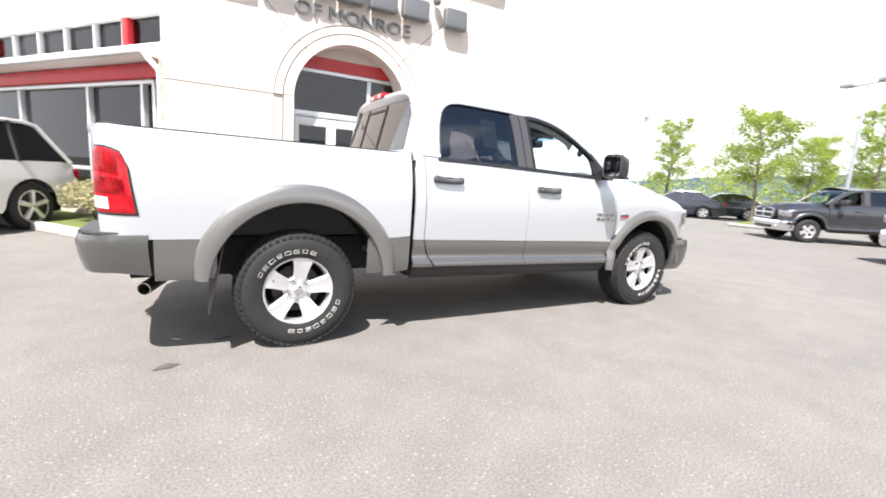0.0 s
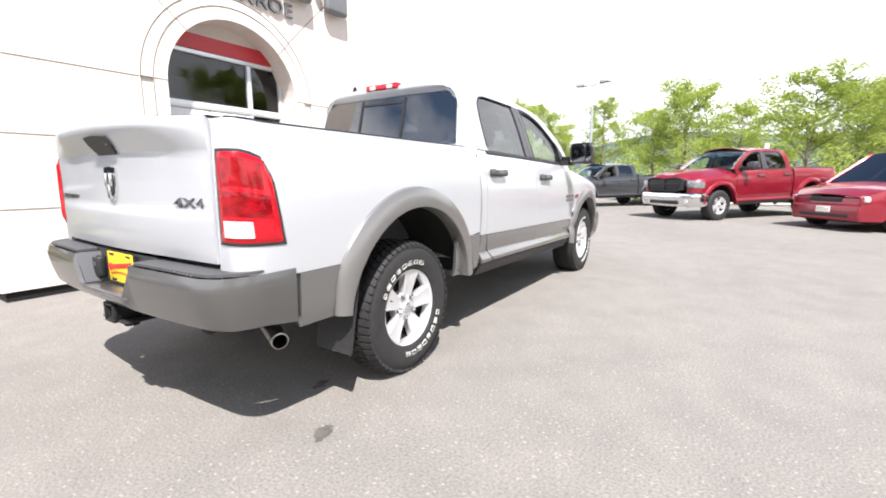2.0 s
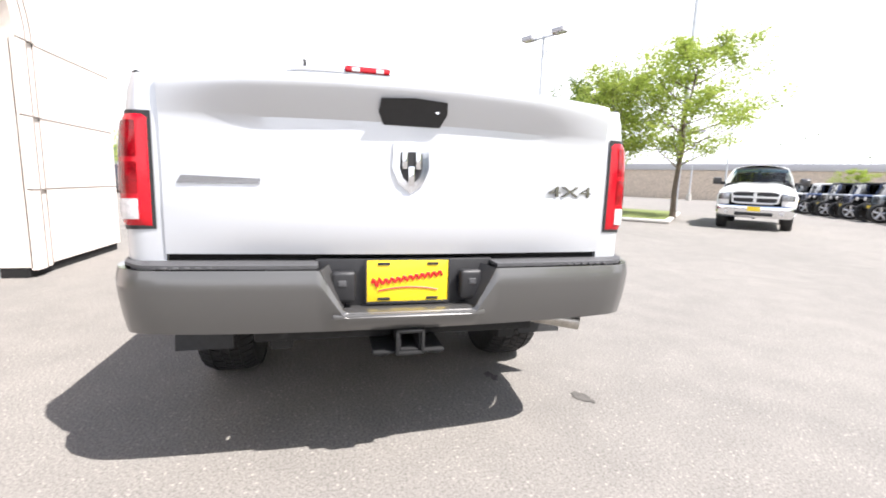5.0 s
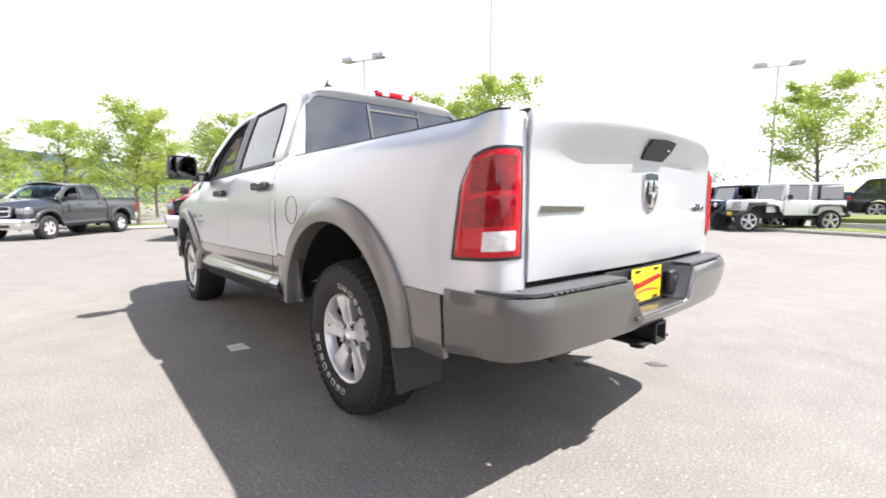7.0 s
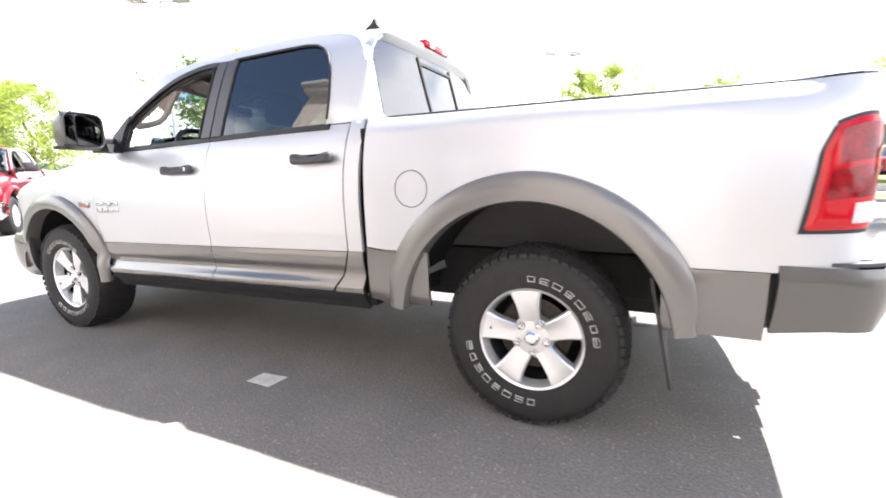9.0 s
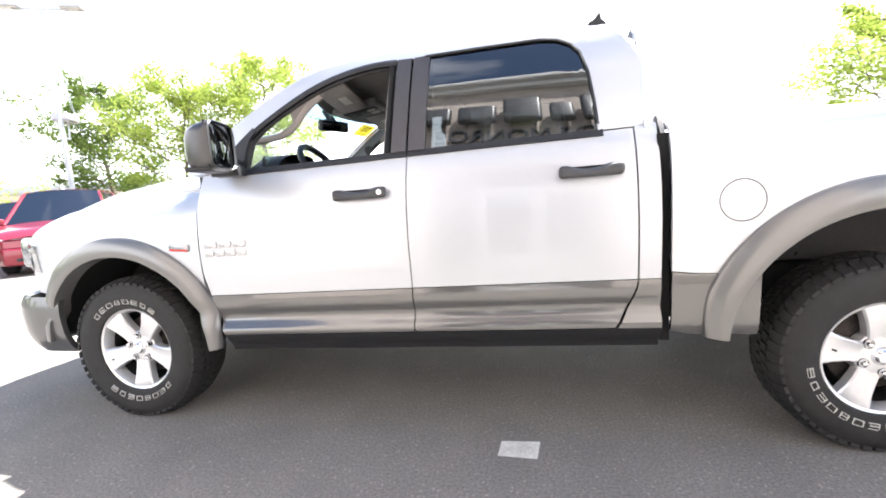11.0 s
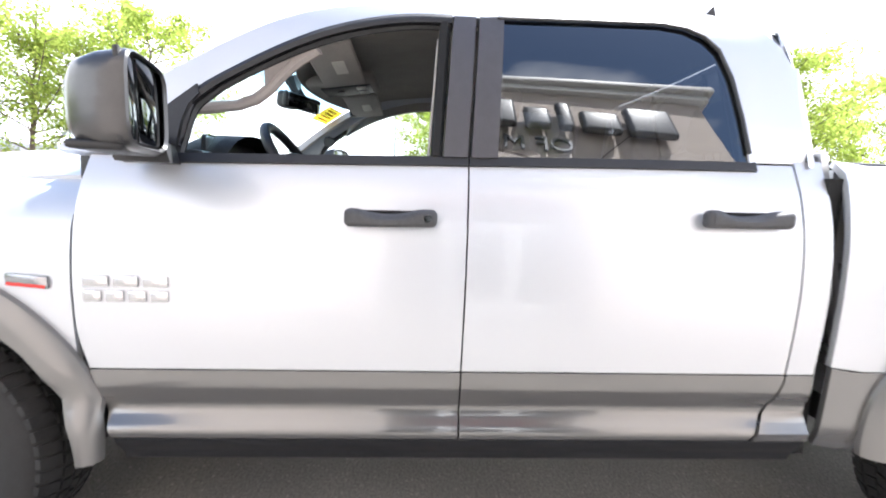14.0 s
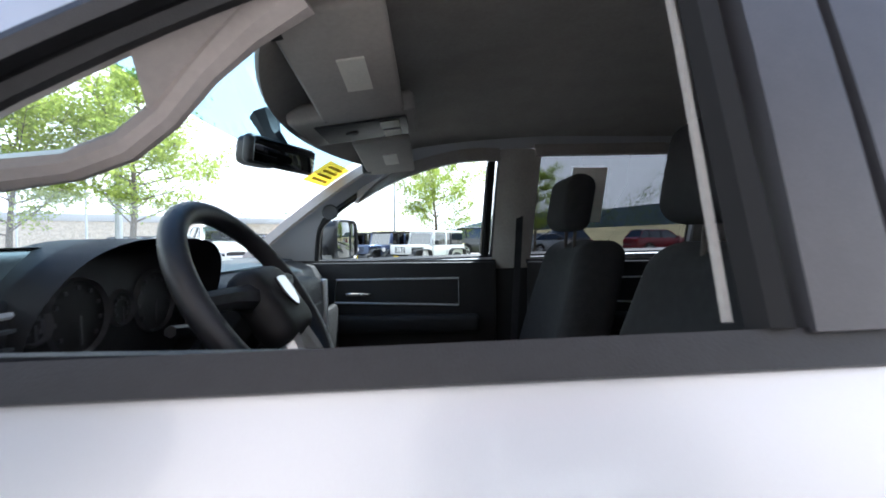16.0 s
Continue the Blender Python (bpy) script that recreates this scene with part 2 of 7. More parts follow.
def curve(tab, x):
    """Smooth-ish reading of a table of (x, value)."""
    return float(np.interp(x, [a for a, _ in tab], [b for _, b in tab]))


def steps(a, b, n):
    return [a + (b - a) * i / n for i in range(n + 1)]


def shape_text(name, words, size, depth, m, material, parent=None, label="", align="LEFT"):
    """Raised letters in the built-in font, as a mesh."""
    cu = bpy.data.curves.new(name, "FONT")
    cu.body, cu.size, cu.extrude, cu.align_x = words, size, depth, align
    cu.resolution_u = 3
    tmp = new(name, cu)
    me = bpy.data.meshes.new_from_object(tmp.evaluated_get(bpy.context.evaluated_depsgraph_get()))
    bpy.data.objects.remove(tmp)
    me.materials.clear()
    me.materials.append(M[material])
    if name.endswith("_letter"):
        # one object for each letter
        bm = bmesh.new()
        bm.from_mesh(me)
        left, made = set(bm.faces), []
        while left:
            todo, got = [left.pop()], []
            while todo:
                f = todo.pop()
                got.append(f)
                for v in f.verts:
                    for g in v.link_faces:
                        if g in left:
                            left.discard(g)
                            todo.append(g)
            one, at = bmesh.new(), {}
            for f in got:
                for v in f.verts:
                    if v not in at:
                        at[v] = one.verts.new(v.co)
                one.faces.new([at[v] for v in f.verts])
            made.append(part(name, one, material, parent, label, smooth=False))
            made[-1].matrix_local = m
        bm.free()
        return made
    ob = new(name, me)
    ob.matrix_world = m
    if parent:
        ob.parent = parent
    if label:
        ob["label"] = label
    return ob


# ---- ground ----
M["asphalt"] = mat("asphalt", (0.205, 0.190, 0.172), 0.92, 0, 0.0, 0.35, 0.45, 420, col2=(0.165, 0.154, 0.140), detail=10)
n_, l_ = M["asphalt"].node_tree.nodes, M["asphalt"].node_tree.links
# bright and dark grit on top of the broad patches
vo = n_.new("ShaderNodeTexNoise")
vo.inputs["Scale"].default_value, vo.inputs["Detail"].default_value = 85, 8
vo.inputs["Roughness"].default_value = 0.72
gm = n_.new("ShaderNodeMapRange")
gm.inputs[1].default_value, gm.inputs[2].default_value, gm.inputs[3].default_value, gm.inputs[4].default_value = 0.34, 0.66, 0.58, 1.42
mu = n_.new("ShaderNodeMixRGB")
mu.blend_type, mu.inputs[0].default_value = "MULTIPLY", 1.0
pb = n_["Principled BSDF"]
src = pb.inputs["Base Color"].links[0].from_socket
tc = [q for q in n_ if q.type == "TEX_COORD"][0]
l_.new(tc.outputs["Object"], vo.inputs["Vector"])
l_.new(vo.outputs["Fac"], gm.inputs[0])
l_.new(src, mu.inputs[1])
l_.new(gm.outputs[0], mu.inputs[2])
# scattered pale stones
pv = n_.new("ShaderNodeTexVoronoi")
pv.inputs["Scale"].default_value = 42
pr = n_.new("ShaderNodeMapRange")
pr.inputs[1].default_value, pr.inputs[2].default_value, pr.inputs[3].default_value, pr.inputs[4].default_value = 0.16, 0.30, 1.0, 0.0
pc = n_.new("ShaderNodeSeparateColor")
pt = n_.new("ShaderNodeMath")
pt.operation, pt.inputs[1].default_value = "GREATER_THAN", 0.74
pm = n_.new("ShaderNodeMath")
pm.operation = "MULTIPLY"
ps = n_.new("ShaderNodeMixRGB")
ps.inputs[2].default_value = (0.30, 0.28, 0.25, 1)
l_.new(tc.outputs["Object"], pv.inputs["Vector"])
l_.new(pv.outputs["Distance"], pr.inputs[0])
l_.new(pv.outputs["Color"], pc.inputs[0])
l_.new(pc.outputs[0], pt.inputs[0])
l_.new(pr.outputs[0], pm.inputs[0])
l_.new(pt.outputs[0], pm.inputs[1])
l_.new(pm.outputs[0], ps.inputs[0])
l_.new(mu.outputs[0], ps.inputs[1])
l_.new(ps.outputs[0], pb.inputs["Base Color"])
M["concrete"] = mat("kerb_concrete", (0.42, 0.40, 0.37), 0.85, 0, 0.15, 3, 0.4, 90)
M["stucco"] = mat("cream_stucco", (0.66, 0.585, 0.53), 0.9, 0, 0.03, 1.5, 0.5, 220)
M["stucco_mould"] = mat("cream_moulding", (0.68, 0.61, 0.555), 0.88, 0, 0.03, 2, 0.3, 260)
M["stone"] = mat("split_stone", (0.52, 0.44, 0.36), 0.9, 0, 0.3, 7, 0.8, 40)
M["white_metal"] = mat("white_metal", (0.74, 0.74, 0.73), 0.45, 0, 0.04, 4)
M["alu"] = mat("aluminium_frame", (0.66, 0.67, 0.68), 0.35, 0.5, 0.04, 20)
M["red_band"] = mat("red_panel", (0.42, 0.018, 0.025), 0.4, 0, 0.08, 5)
M["sign_grey"] = mat("grey_sign_metal", (0.16, 0.165, 0.17), 0.4, 0.4, 0.05, 20)
# near-black brown puts the dimness of the rooms into the colour
M["room_shade"] = mat("painted_room_shade", (0.06, 0.055, 0.05), 0.9, 0, 0.3, 2)
# joint colour, used as well for painted shade lines round the arch
M["joint"] = mat("mortar_and_shade_line", (0.20, 0.175, 0.155), 0.95, 0, 0.1, 9)
M["window_dark"] = glass("showroom_glass", (0.26, 0.29, 0.30), 0.06)
M["grass"] = mat("lawn_grass", (0.10, 0.15, 0.03), 0.95, 0, 0.3, 5, 0.9, 60, col2=(0.16, 0.17, 0.05))
M["dry_grass"] = mat("dry_grass_bank", (0.30, 0.26, 0.13), 0.95, 0, 0.2, 0.3, 0.5, 8)
M["bark"] = mat("bark", (0.13, 0.10, 0.075), 0.95, 0, 0.3, 20, 0.8, 70)
M["pole_grey"] = mat("galvanised_pole", (0.45, 0.47, 0.5), 0.5, 0.5, 0.08, 6)
M["lamp_head"] = mat("pale_lamp_head", (0.42, 0.42, 0.44), 0.5, 0.3, 0.1, 10)
M["pale_patch"] = mat("pale_rough_patch", (0.62, 0.60, 0.55), 0.85, 0, 0.2, 12, 0.5, 130)
M["crack_fill"] = mat("crack_shadow", (0.13, 0.12, 0.108), 0.9, 0, 0.2, 18)
M["worn_line"] = mat("worn_line_paint", (0.30, 0.285, 0.26), 0.9, 0, 0.3, 25)
M["oil"] = mat("dark_stain", (0.085, 0.078, 0.07), 0.85, 0, 0.3, 18, 0.5, 130)


def leaf_mat(name, c1, c2):
    m = bpy.data.materials.new(name)
    m.use_nodes = True
    n, l = m.node_tree.nodes, m.node_tree.links
    n.clear()
    out, mx, df, tr = n.new("ShaderNodeOutputMaterial"), n.new("ShaderNodeMixShader"), n.new("ShaderNodeBsdfDiffuse"), n.new("ShaderNodeBsdfTranslucent")
    geo, mc = n.new("ShaderNodeNewGeometry"), n.new("ShaderNodeMixRGB")
    mc.inputs[1].default_value, mc.inputs[2].default_value = (*c1, 1), (*c2, 1)
    l.new(geo.outputs["Random Per Island"], mc.inputs[0])
    l.new(mc.outputs[0], df.inputs[0])
    l.new(mc.outputs[0], tr.inputs[0])
    mx.inputs[0].default_value = 0.5
    l.new(df.outputs[0], mx.inputs[1])
    l.new(tr.outputs[0], mx.inputs[2])
    l.new(mx.outputs[0], out.inputs[0])
    return m


M["leaf"] = leaf_mat("spring_leaves", (0.42, 0.49, 0.115), (0.25, 0.335, 0.07))
M["leaf_dark"] = leaf_mat("dark_leaves", (0.07, 0.11, 0.03), (0.13, 0.17, 0.045))
M["leaf_mid"] = leaf_mat("mid_leaves", (0.17, 0.23, 0.06), (0.09, 0.14, 0.035))
M["leaf_grey"] = leaf_mat("grey_green_leaves", (0.13, 0.16, 0.09), (0.19, 0.21, 0.12))
M["blossom"] = leaf_mat("cream_blossom", (0.62, 0.54, 0.38), (0.30, 0.31, 0.13))

g = bmesh.new()
bmesh.ops.create_circle(g, cap_ends=True, segments=64, radius=1500)
tagged(part("ground", g, "asphalt", smooth=False), "pale weathered asphalt parking lot", "ground", kind="structure")


def flat_patch(name, material, cx, cy, rx, ry, rot, z, label, category, jag=0.15, n=40, seed=1):
    rnd = random.Random(seed)
    bm = bmesh.new()
    vs = []
    for i in range(n):
        a = 2 * math.pi * i / n
        k = 1 + rnd.uniform(-jag, jag)
        p = Matrix.Rotation(rot, 3, "Z") @ Vector((rx * k * math.cos(a), ry * k * math.sin(a), 0))
        vs.append(bm.verts.new((cx + p.x, cy + p.y, z)))
    bm.faces.new(vs)
    return tagged(part(name, bm, material, smooth=False), label, category)


flat_patch("oil_stain", "oil", -0.78, -1.0, 0.07, 0.035, 0.4, 0.004, "small dark oil stain on the asphalt", "stain", 0.22, 30, 4)
flat_patch("oil_stain", "oil", -0.46, -0.62, 0.05, 0.03, 0.2, 0.004, "small dark oil stain on the asphalt", "stain", 0.5, 20, 5)
# flat four-cornered patch, paler than the asphalt
mk = bmesh.new()
for k, (a, b) in enumerate(((-0.09, -0.065), (0.085, -0.055), (0.095, 0.06), (-0.075, 0.068))):
    mk.verts.new((1.45 + a, 1.05 + b, 0.004))
mk.verts.ensure_lookup_table()
mk.faces.new(mk.verts)
tagged(part("paint_mark", mk, "pale_patch", smooth=False), "pale square patch on the asphalt", "paint mark")
for k in range(5):
    flat_patch("painted_line", "worn_line", 6.9 + 0.95 * k, 4.15 - 0.28 * k, 0.22, 0.03, -0.29, 0.004, "short worn dash of white paint", "road marking", 0.12, 20, 20 + k)
# hairline cracks
for k, (x0, y0, dx, dy, n) in enumerate(((-2.5, -0.2, -0.10, -0.22, 16), (1.0, 3.3, 0.25, 0.02, 18), (-4.0, 3.0, 0.22, 0.14, 18), (5.0, -2.5, 0.3, -0.1, 16))):
    rnd = random.Random(60 + k)
    cb = bmesh.new()
    p = Vector((x0, y0, 0.004))
    prev = None
    for i in range(n):
        w = 0.0022 * (0.5 + rnd.random())
        nrm = Vector((-dy, dx, 0)).normalized() * w
        cur = (cb.verts.new(p + nrm), cb.verts.new(p - nrm))
        if prev:
            cb.faces.new([prev[0], cur[0], cur[1], prev[1]])
        prev = cur
        p = p + Vector((dx * rnd.uniform(0.6, 1.3) + rnd.uniform(-0.07, 0.07), dy * rnd.uniform(0.6, 1.3) + rnd.uniform(-0.07, 0.07), 0))
    tagged(part("asphalt_crack", cb, "crack_fill", smooth=False), "thin dark crack in the asphalt", "crack")

# ---- dealership building ----
WY = 3.16
X0, X1, ZT = -0.985, 4.37, 4.56
AX, AZ, AR = 1.57, 2.27, 0.905


def wall_strip(pts, y0, y1):
    return prism(pts, lambda a, b, d: Vector((a, y0 + d, b)), y1 - y0)


wall = thing("wall_entrance", "cream stucco entrance wall with scored joints", "wall", kind="structure")
bm = bmesh.new()
cols = [X0, AX - AR] + [AX - AR * math.cos(a) for a in steps(0, math.pi, 28)[1:-1]] + [AX + AR, X1]
for k in range(len(cols) - 1):
    a, b = cols[k], cols[k + 1]
    za, zb = (0.10, 0.10) if k in (0, len(cols) - 2) else (AZ + math.sqrt(max(0.0, AR ** 2 - (a - AX) ** 2)), AZ + math.sqrt(max(0.0, AR ** 2 - (b - AX) ** 2)))
    f = [bm.verts.new((p, WY, q)) for p, q in ((a, za), (b, zb), (b, ZT), (a, ZT))]
    r_ = [bm.verts.new((p, WY + 0.35, q)) for p, q in ((a, za), (b, zb), (b, ZT), (a, ZT))]
    bm.faces.new(f)
    bm.faces.new(r_[::-1])
    bm.faces.new([f[0], r_[0], r_[1], f[1]])
for xx, zz in ((X0, 0.10), (X1, 0.10), (AX - AR, 0.10), (AX + AR, 0.10)):
    zt = ZT if xx in (X0, X1) else AZ
    bm.faces.new([bm.verts.new(p) for p in ((xx, WY, zz), (xx, WY + 0.35, zz), (xx, WY + 0.35, zt), (xx, WY, zt))])
part("stucco_face", bm, "stucco", wall, smooth=False)
# near-black blocks stand in for shade in the gap under the stucco
part("base_plinth", (lambda b: (box(b, X0 + 0.03, AX - AR, WY + 0.03, WY + 0.33, 0.0, 0.105), box(b, AX + AR, X1 - 0.03, WY + 0.03, WY + 0.33, 0.0, 0.105), b)[-1])(bmesh.new()), "gap", wall)
# side returns of the tower
part("return_wall", boxbm(X0, X0 + 0.3, WY + 0.352, 7.3, 0.0, ZT - 0.01), "stucco", wall, smooth=False)
part("stone_facing", boxbm(X0 - 0.03, X0 - 0.001, WY + 0.36, 4.62, 0.0, 2.75), "stone", wall, smooth=False)
part("return_wall", boxbm(X1 - 0.3, X1, WY + 0.352, 12.0, 0.0, ZT - 0.01), "stucco", wall, smooth=False)
# arch mouldings, two steps
for r0, r1, dep in ((AR, AR + 0.155, 0.045), (AR + 0.16, AR + 0.28, 0.025)):
    bm = bmesh.new()
    pin = [(AX - r0, 0.08)] + [(AX - r0 * math.cos(a), AZ + r0 * math.sin(a)) for a in steps(0, math.pi, 36)] + [(AX + r0, 0.08)]
    pout = [(AX - r1, 0.08)] + [(AX - r1 * math.cos(a), AZ + r1 * math.sin(a)) for a in steps(0, math.pi, 36)] + [(AX + r1, 0.08)]
    for i in range(len(pin) - 1):
        q = [pin[i], pin[i + 1], pout[i + 1], pout[i]]
        lo = [bm.verts.new((a, WY - dep, b)) for a, b in q]
        hi = [bm.verts.new((a, WY + 0.01, b)) for a, b in q]
        bm.faces.new(lo)
        for k in (1, 3, 0, 2):
            bm.faces.new([lo[k], lo[(k + 1) % 4], hi[(k + 1) % 4], hi[k]])
    bmesh.ops.remove_doubles(bm, verts=bm.verts, dist=1e-5)
    part("arch_moulding", bm, "stucco_mould", wall, smooth=False)
# thin dark bars paint the shade along the edges of the arch steps
for r0, y in ((AR + 0.153, -0.048), (AR + 0.277, -0.028)):
    gv = bmesh.new()
    tube(gv, [(AX - r0, WY + y, 0.09)] + [(AX - r0 * math.cos(a), WY + y, AZ + r0 * math.sin(a)) for a in steps(0, math.pi, 36)] + [(AX + r0, WY + y, 0.09)], 0.006, 4)
    part("arch_groove", gv, "joint", wall)
# scored joints
for z in (0.88, 1.59, 2.30):
    for a, b in ((X0, AX - AR - 0.28), (AX + AR + 0.28, X1)):
        part("joint", boxbm(a, b, WY - 0.002, WY + 0.004, z - 0.007, z + 0.007), "joint", wall)
    for sx in (-1, 1):
        part("joint", boxbm(AX + sx * (AR + 0.142) - 0.142, AX + sx * (AR + 0.142) + 0.142, WY - 0.048, WY - 0.02, z - 0.006, z + 0.006), "joint", wall)
for a in (radians(45), radians(135)):
    for r0, r1, y in ((AR, AR + 0.155, -0.047), (AR + 0.16, AR + 0.28, -0.027), (AR + 0.28, 2.55, -0.002)):
        c, s = math.cos(a), math.sin(a)
        part("joint", wall_strip([(AX + r0 * c - 0.006 * s, AZ + r0 * s + 0.006 * c), (AX + r0 * c + 0.006 * s, AZ + r0 * s - 0.006 * c), (AX + r1 * c + 0.006 * s, AZ + r1 * s - 0.006 * c), (AX + r1 * c - 0.006 * s, AZ + r1 * s + 0.006 * c)], WY + y, WY + y + 0.01), "joint", wall)
# cornice
part("cornice", (lambda b: (box(b, X0 - 0.10, X1 + 0.10, WY - 0.10, WY + 0.45, ZT, ZT + 0.10, 0.02), box(b, X0 - 0.16, X1 + 0.16, WY - 0.18, WY + 0.45, ZT + 0.102, ZT + 0.20, 0.03), b)[-1])(bmesh.new()), "white_metal", wall, "white moulded cornice")
tagged(part("roof_entrance", boxbm(X0, X1, WY + 0.3, 12.0, ZT - 0.005, ZT + 0.05), "white_metal", smooth=False), "flat pale roof behind the cornice", "roof", kind="structure")
# vestibule
vest = thing("entrance_recess", "recessed entrance with aluminium glass doors and red band", "entrance", kind="structure")
VY = 3.45
part("side_lining", boxbm(AX - AR - 0.14, AX - AR - 0.002, WY + 0.352, VY + 0.1, 0.0, 3.2), "stucco", vest, smooth=False)
part("side_lining", boxbm(AX + AR + 0.002, AX + AR + 0.14, WY + 0.352, VY + 0.1, 0.0, 3.2), "stucco", vest, smooth=False)
part("soffit", boxbm(AX - AR - 0.14, AX + AR + 0.14, WY + 0.352, VY + 0.1, 3.202, 3.3), "stucco", vest, smooth=False)
part("red_header", boxbm(AX - AR, AX + AR, VY - 0.03, VY + 0.05, 2.80, 2.99), "red_band", vest, "red painted header band")
part("header", boxbm(AX - AR, AX + AR, VY, VY + 0.05, 2.995, 3.20), "stucco", vest)
part("door_glass", boxbm(AX - AR, AX + AR, VY + 0.02, VY + 0.026, 0.05, 2.79), "window_dark", vest)
for x in (AX - AR + 0.03, AX + 0.36, AX + AR - 0.03):
    part("mullion", boxbm(x - 0.03, x + 0.03, VY - 0.02, VY + 0.06, 0.0, 2.74, 0.006), "alu", vest)
part("transom", boxbm(AX - AR, AX + AR, VY - 0.022, VY + 0.06, 2.06, 2.155, 0.006), "alu", vest)
part("transom", boxbm(AX - AR, AX + AR, VY - 0.022, VY + 0.06, 2.742, 2.798, 0.006), "alu", vest)
for x0, x1 in ((AX - AR + 0.07, AX - 0.262), (AX - 0.252, AX + 0.325)):
    d = part("door_leaf", (lambda b: (box(b, x0, x0 + 0.07, VY - 0.012, VY + 0.05, 0.02, 2.055, 0.004), box(b, x1 - 0.07, x1, VY - 0.012, VY + 0.05, 0.02, 2.055, 0.004), box(b, x0 + 0.071, x1 - 0.071, VY - 0.012, VY + 0.05, 1.93, 2.055, 0.004), box(b, x0 + 0.071, x1 - 0.071, VY - 0.012, VY + 0.05, 0.02, 0.2, 0.004), b)[-1])(bmesh.new()), "white_metal", vest, "white framed glass door leaf")
# sign: plain raised shapes above, town name below
sign = thing("wall_sign", "grey raised metal sign shapes above the arch", "sign")
wd = [0.50, 0.42, 0.16, 0.27, 0.44, 0.46, 0.48, 0.12, 0.44]
x = -0.45
for k, w in enumerate(wd):
    h = (0.47, 0.33, 0.47, 0.33, 0.47, 0.33, 0.33, 0.15, 0.33)[k]
    z0 = 3.735 + (0.32 if k == 7 else 0)
    b = boxbm(x, x + w, WY - 0.17, WY - 0.05, z0, z0 + h, 0.045, 4)
    p = part("sign_block", b, "sign_grey", sign, "grey metal sign block")
    part("stand_off", boxbm(x + w * 0.4, x + w * 0.5, WY - 0.051, WY, z0 + h * 0.4, z0 + h * 0.5), "sign_grey", sign)
    x += w + 0.083
shape_text("sign_letter", "OF MONROE", 0.262, 0.018, Matrix.Translation((0.655, WY - 0.03, 3.475)) @ Matrix.Rotation(radians(90), 4, "X") @ Matrix.Diagonal((1.20, 1, 1, 1)), "sign_grey", sign, "grey metal letters reading OF MONROE")

# glazed wing, set at an angle to the entrance wall
WM = pose(-0.97, 4.75, 0, 0, 0, -53.1)
wing = thing("wall_showroom", "glazed showroom wing with red band and metal canopy", "wall", WM, kind="structure")
XW = -16.0
part("knee_wall", boxbm(XW, -0.02, 0.0, 0.2, 0.0, 0.32), "stone", wing, smooth=False)
part("pane_band", boxbm(XW, -0.4, 0.08, 0.088, 0.32, 2.54), "window_dark", wing)
for x in [-0.43, -0.74] + [-2.32 - 2.40 * k for k in range(6)]:
    part("mullion", boxbm(x - 0.035, x + 0.035, -0.01, 0.12, 0.32, 2.54, 0.005), "alu", wing)
for z in (0.36, 1.01, 2.52):
    part("transom", boxbm(XW, -0.42, -0.012, 0.118, z - 0.035, z + 0.035, 0.005), "alu", wing)
part("red_band", boxbm(XW, -0.02, -0.10, 0.2, 2.56, 2.79, 0.005), "red_band", wing, "red painted band")
part("canopy", prism([(-0.42, 2.83), (-0.42, 2.91), (0.1, 3.02), (0.1, 2.80)], lambda a, b, d: Vector((XW + d, a, b)), -0.02 - XW), "white_metal", wing, "sloping white metal canopy", smooth=False)
part("gutter", boxbm(XW, -0.02, -0.49, -0.422, 2.83, 2.93, 0.02), "alu", wing, "metal gutter")
part("clerestory_sill", boxbm(XW, -0.02, -0.02, 0.2, 3.025, 3.12), "white_metal", wing)
part("clerestory_glass", boxbm(XW, -0.02, 0.08, 0.088, 3.12, 3.56), "window_dark", wing)
for k in range(17):
    x = -0.17 - 0.92 * k
    if k % 5 == 1:
        part("red_post", boxbm(x - 0.07, x + 0.07, -0.03, 0.12, 3.12, 3.56, 0.005), "red_band", wing, "red window post")
        part("mullion", boxbm(x - 0.12, x - 0.072, -0.01, 0.12, 3.12, 3.56, 0.005), "alu", wing)
    # the pad's reflected windscreen light is put into its paler colour
    else:
        part("mullion", boxbm(x - 0.025, x + 0.025, -0.01, 0.12, 3.12, 3.56, 0.005), "alu", wing)
part("fascia", boxbm(XW, -0.02, -0.04, 0.25, 3.56, 4.2), "white_metal", wing, "white fascia")
rs = tagged(part("roof_showroom", boxbm(XW, -0.02, 0.26, 6.0, 4.1, 4.2), "white_metal", smooth=False), "flat pale showroom roof", "roof", kind="structure")
rs.matrix_world = WM
# plain room boxes; their unlit look comes from the dark wall colour
room = thing("showroom_interior", "showroom box painted dark as shade behind the glass", "room", WM, kind="structure")
part("back_wall", boxbm(XW, -0.02, 5.0, 5.2, 0, 4.09), "room_shade", room, smooth=False)
part("end_wall", boxbm(XW - 0.2, XW, 0.2, 5.2, 0, 4.09), "room_shade", room, smooth=False)
part("inner_floor", boxbm(XW, -0.02, 0.21, 4.99, 0.0, 0.02), "room_shade", room, smooth=False)
part("inner_ceiling", boxbm(XW, -0.02, 0.26, 4.99, 3.9, 4.0), "room_shade", room, smooth=False)
hall = thing("entrance_hall", "hall box painted dark as shade behind the entrance doors", "room", kind="structure")
part("back_wall", boxbm(X0 + 0.31, X1 - 0.31, 7.6, 7.8, 0, 4.3), "room_shade", hall, smooth=False)
part("inner_ceiling", boxbm(X0 + 0.31, X1 - 0.31, VY + 0.11, 7.59, 3.3, 3.4), "room_shade", hall, smooth=False)
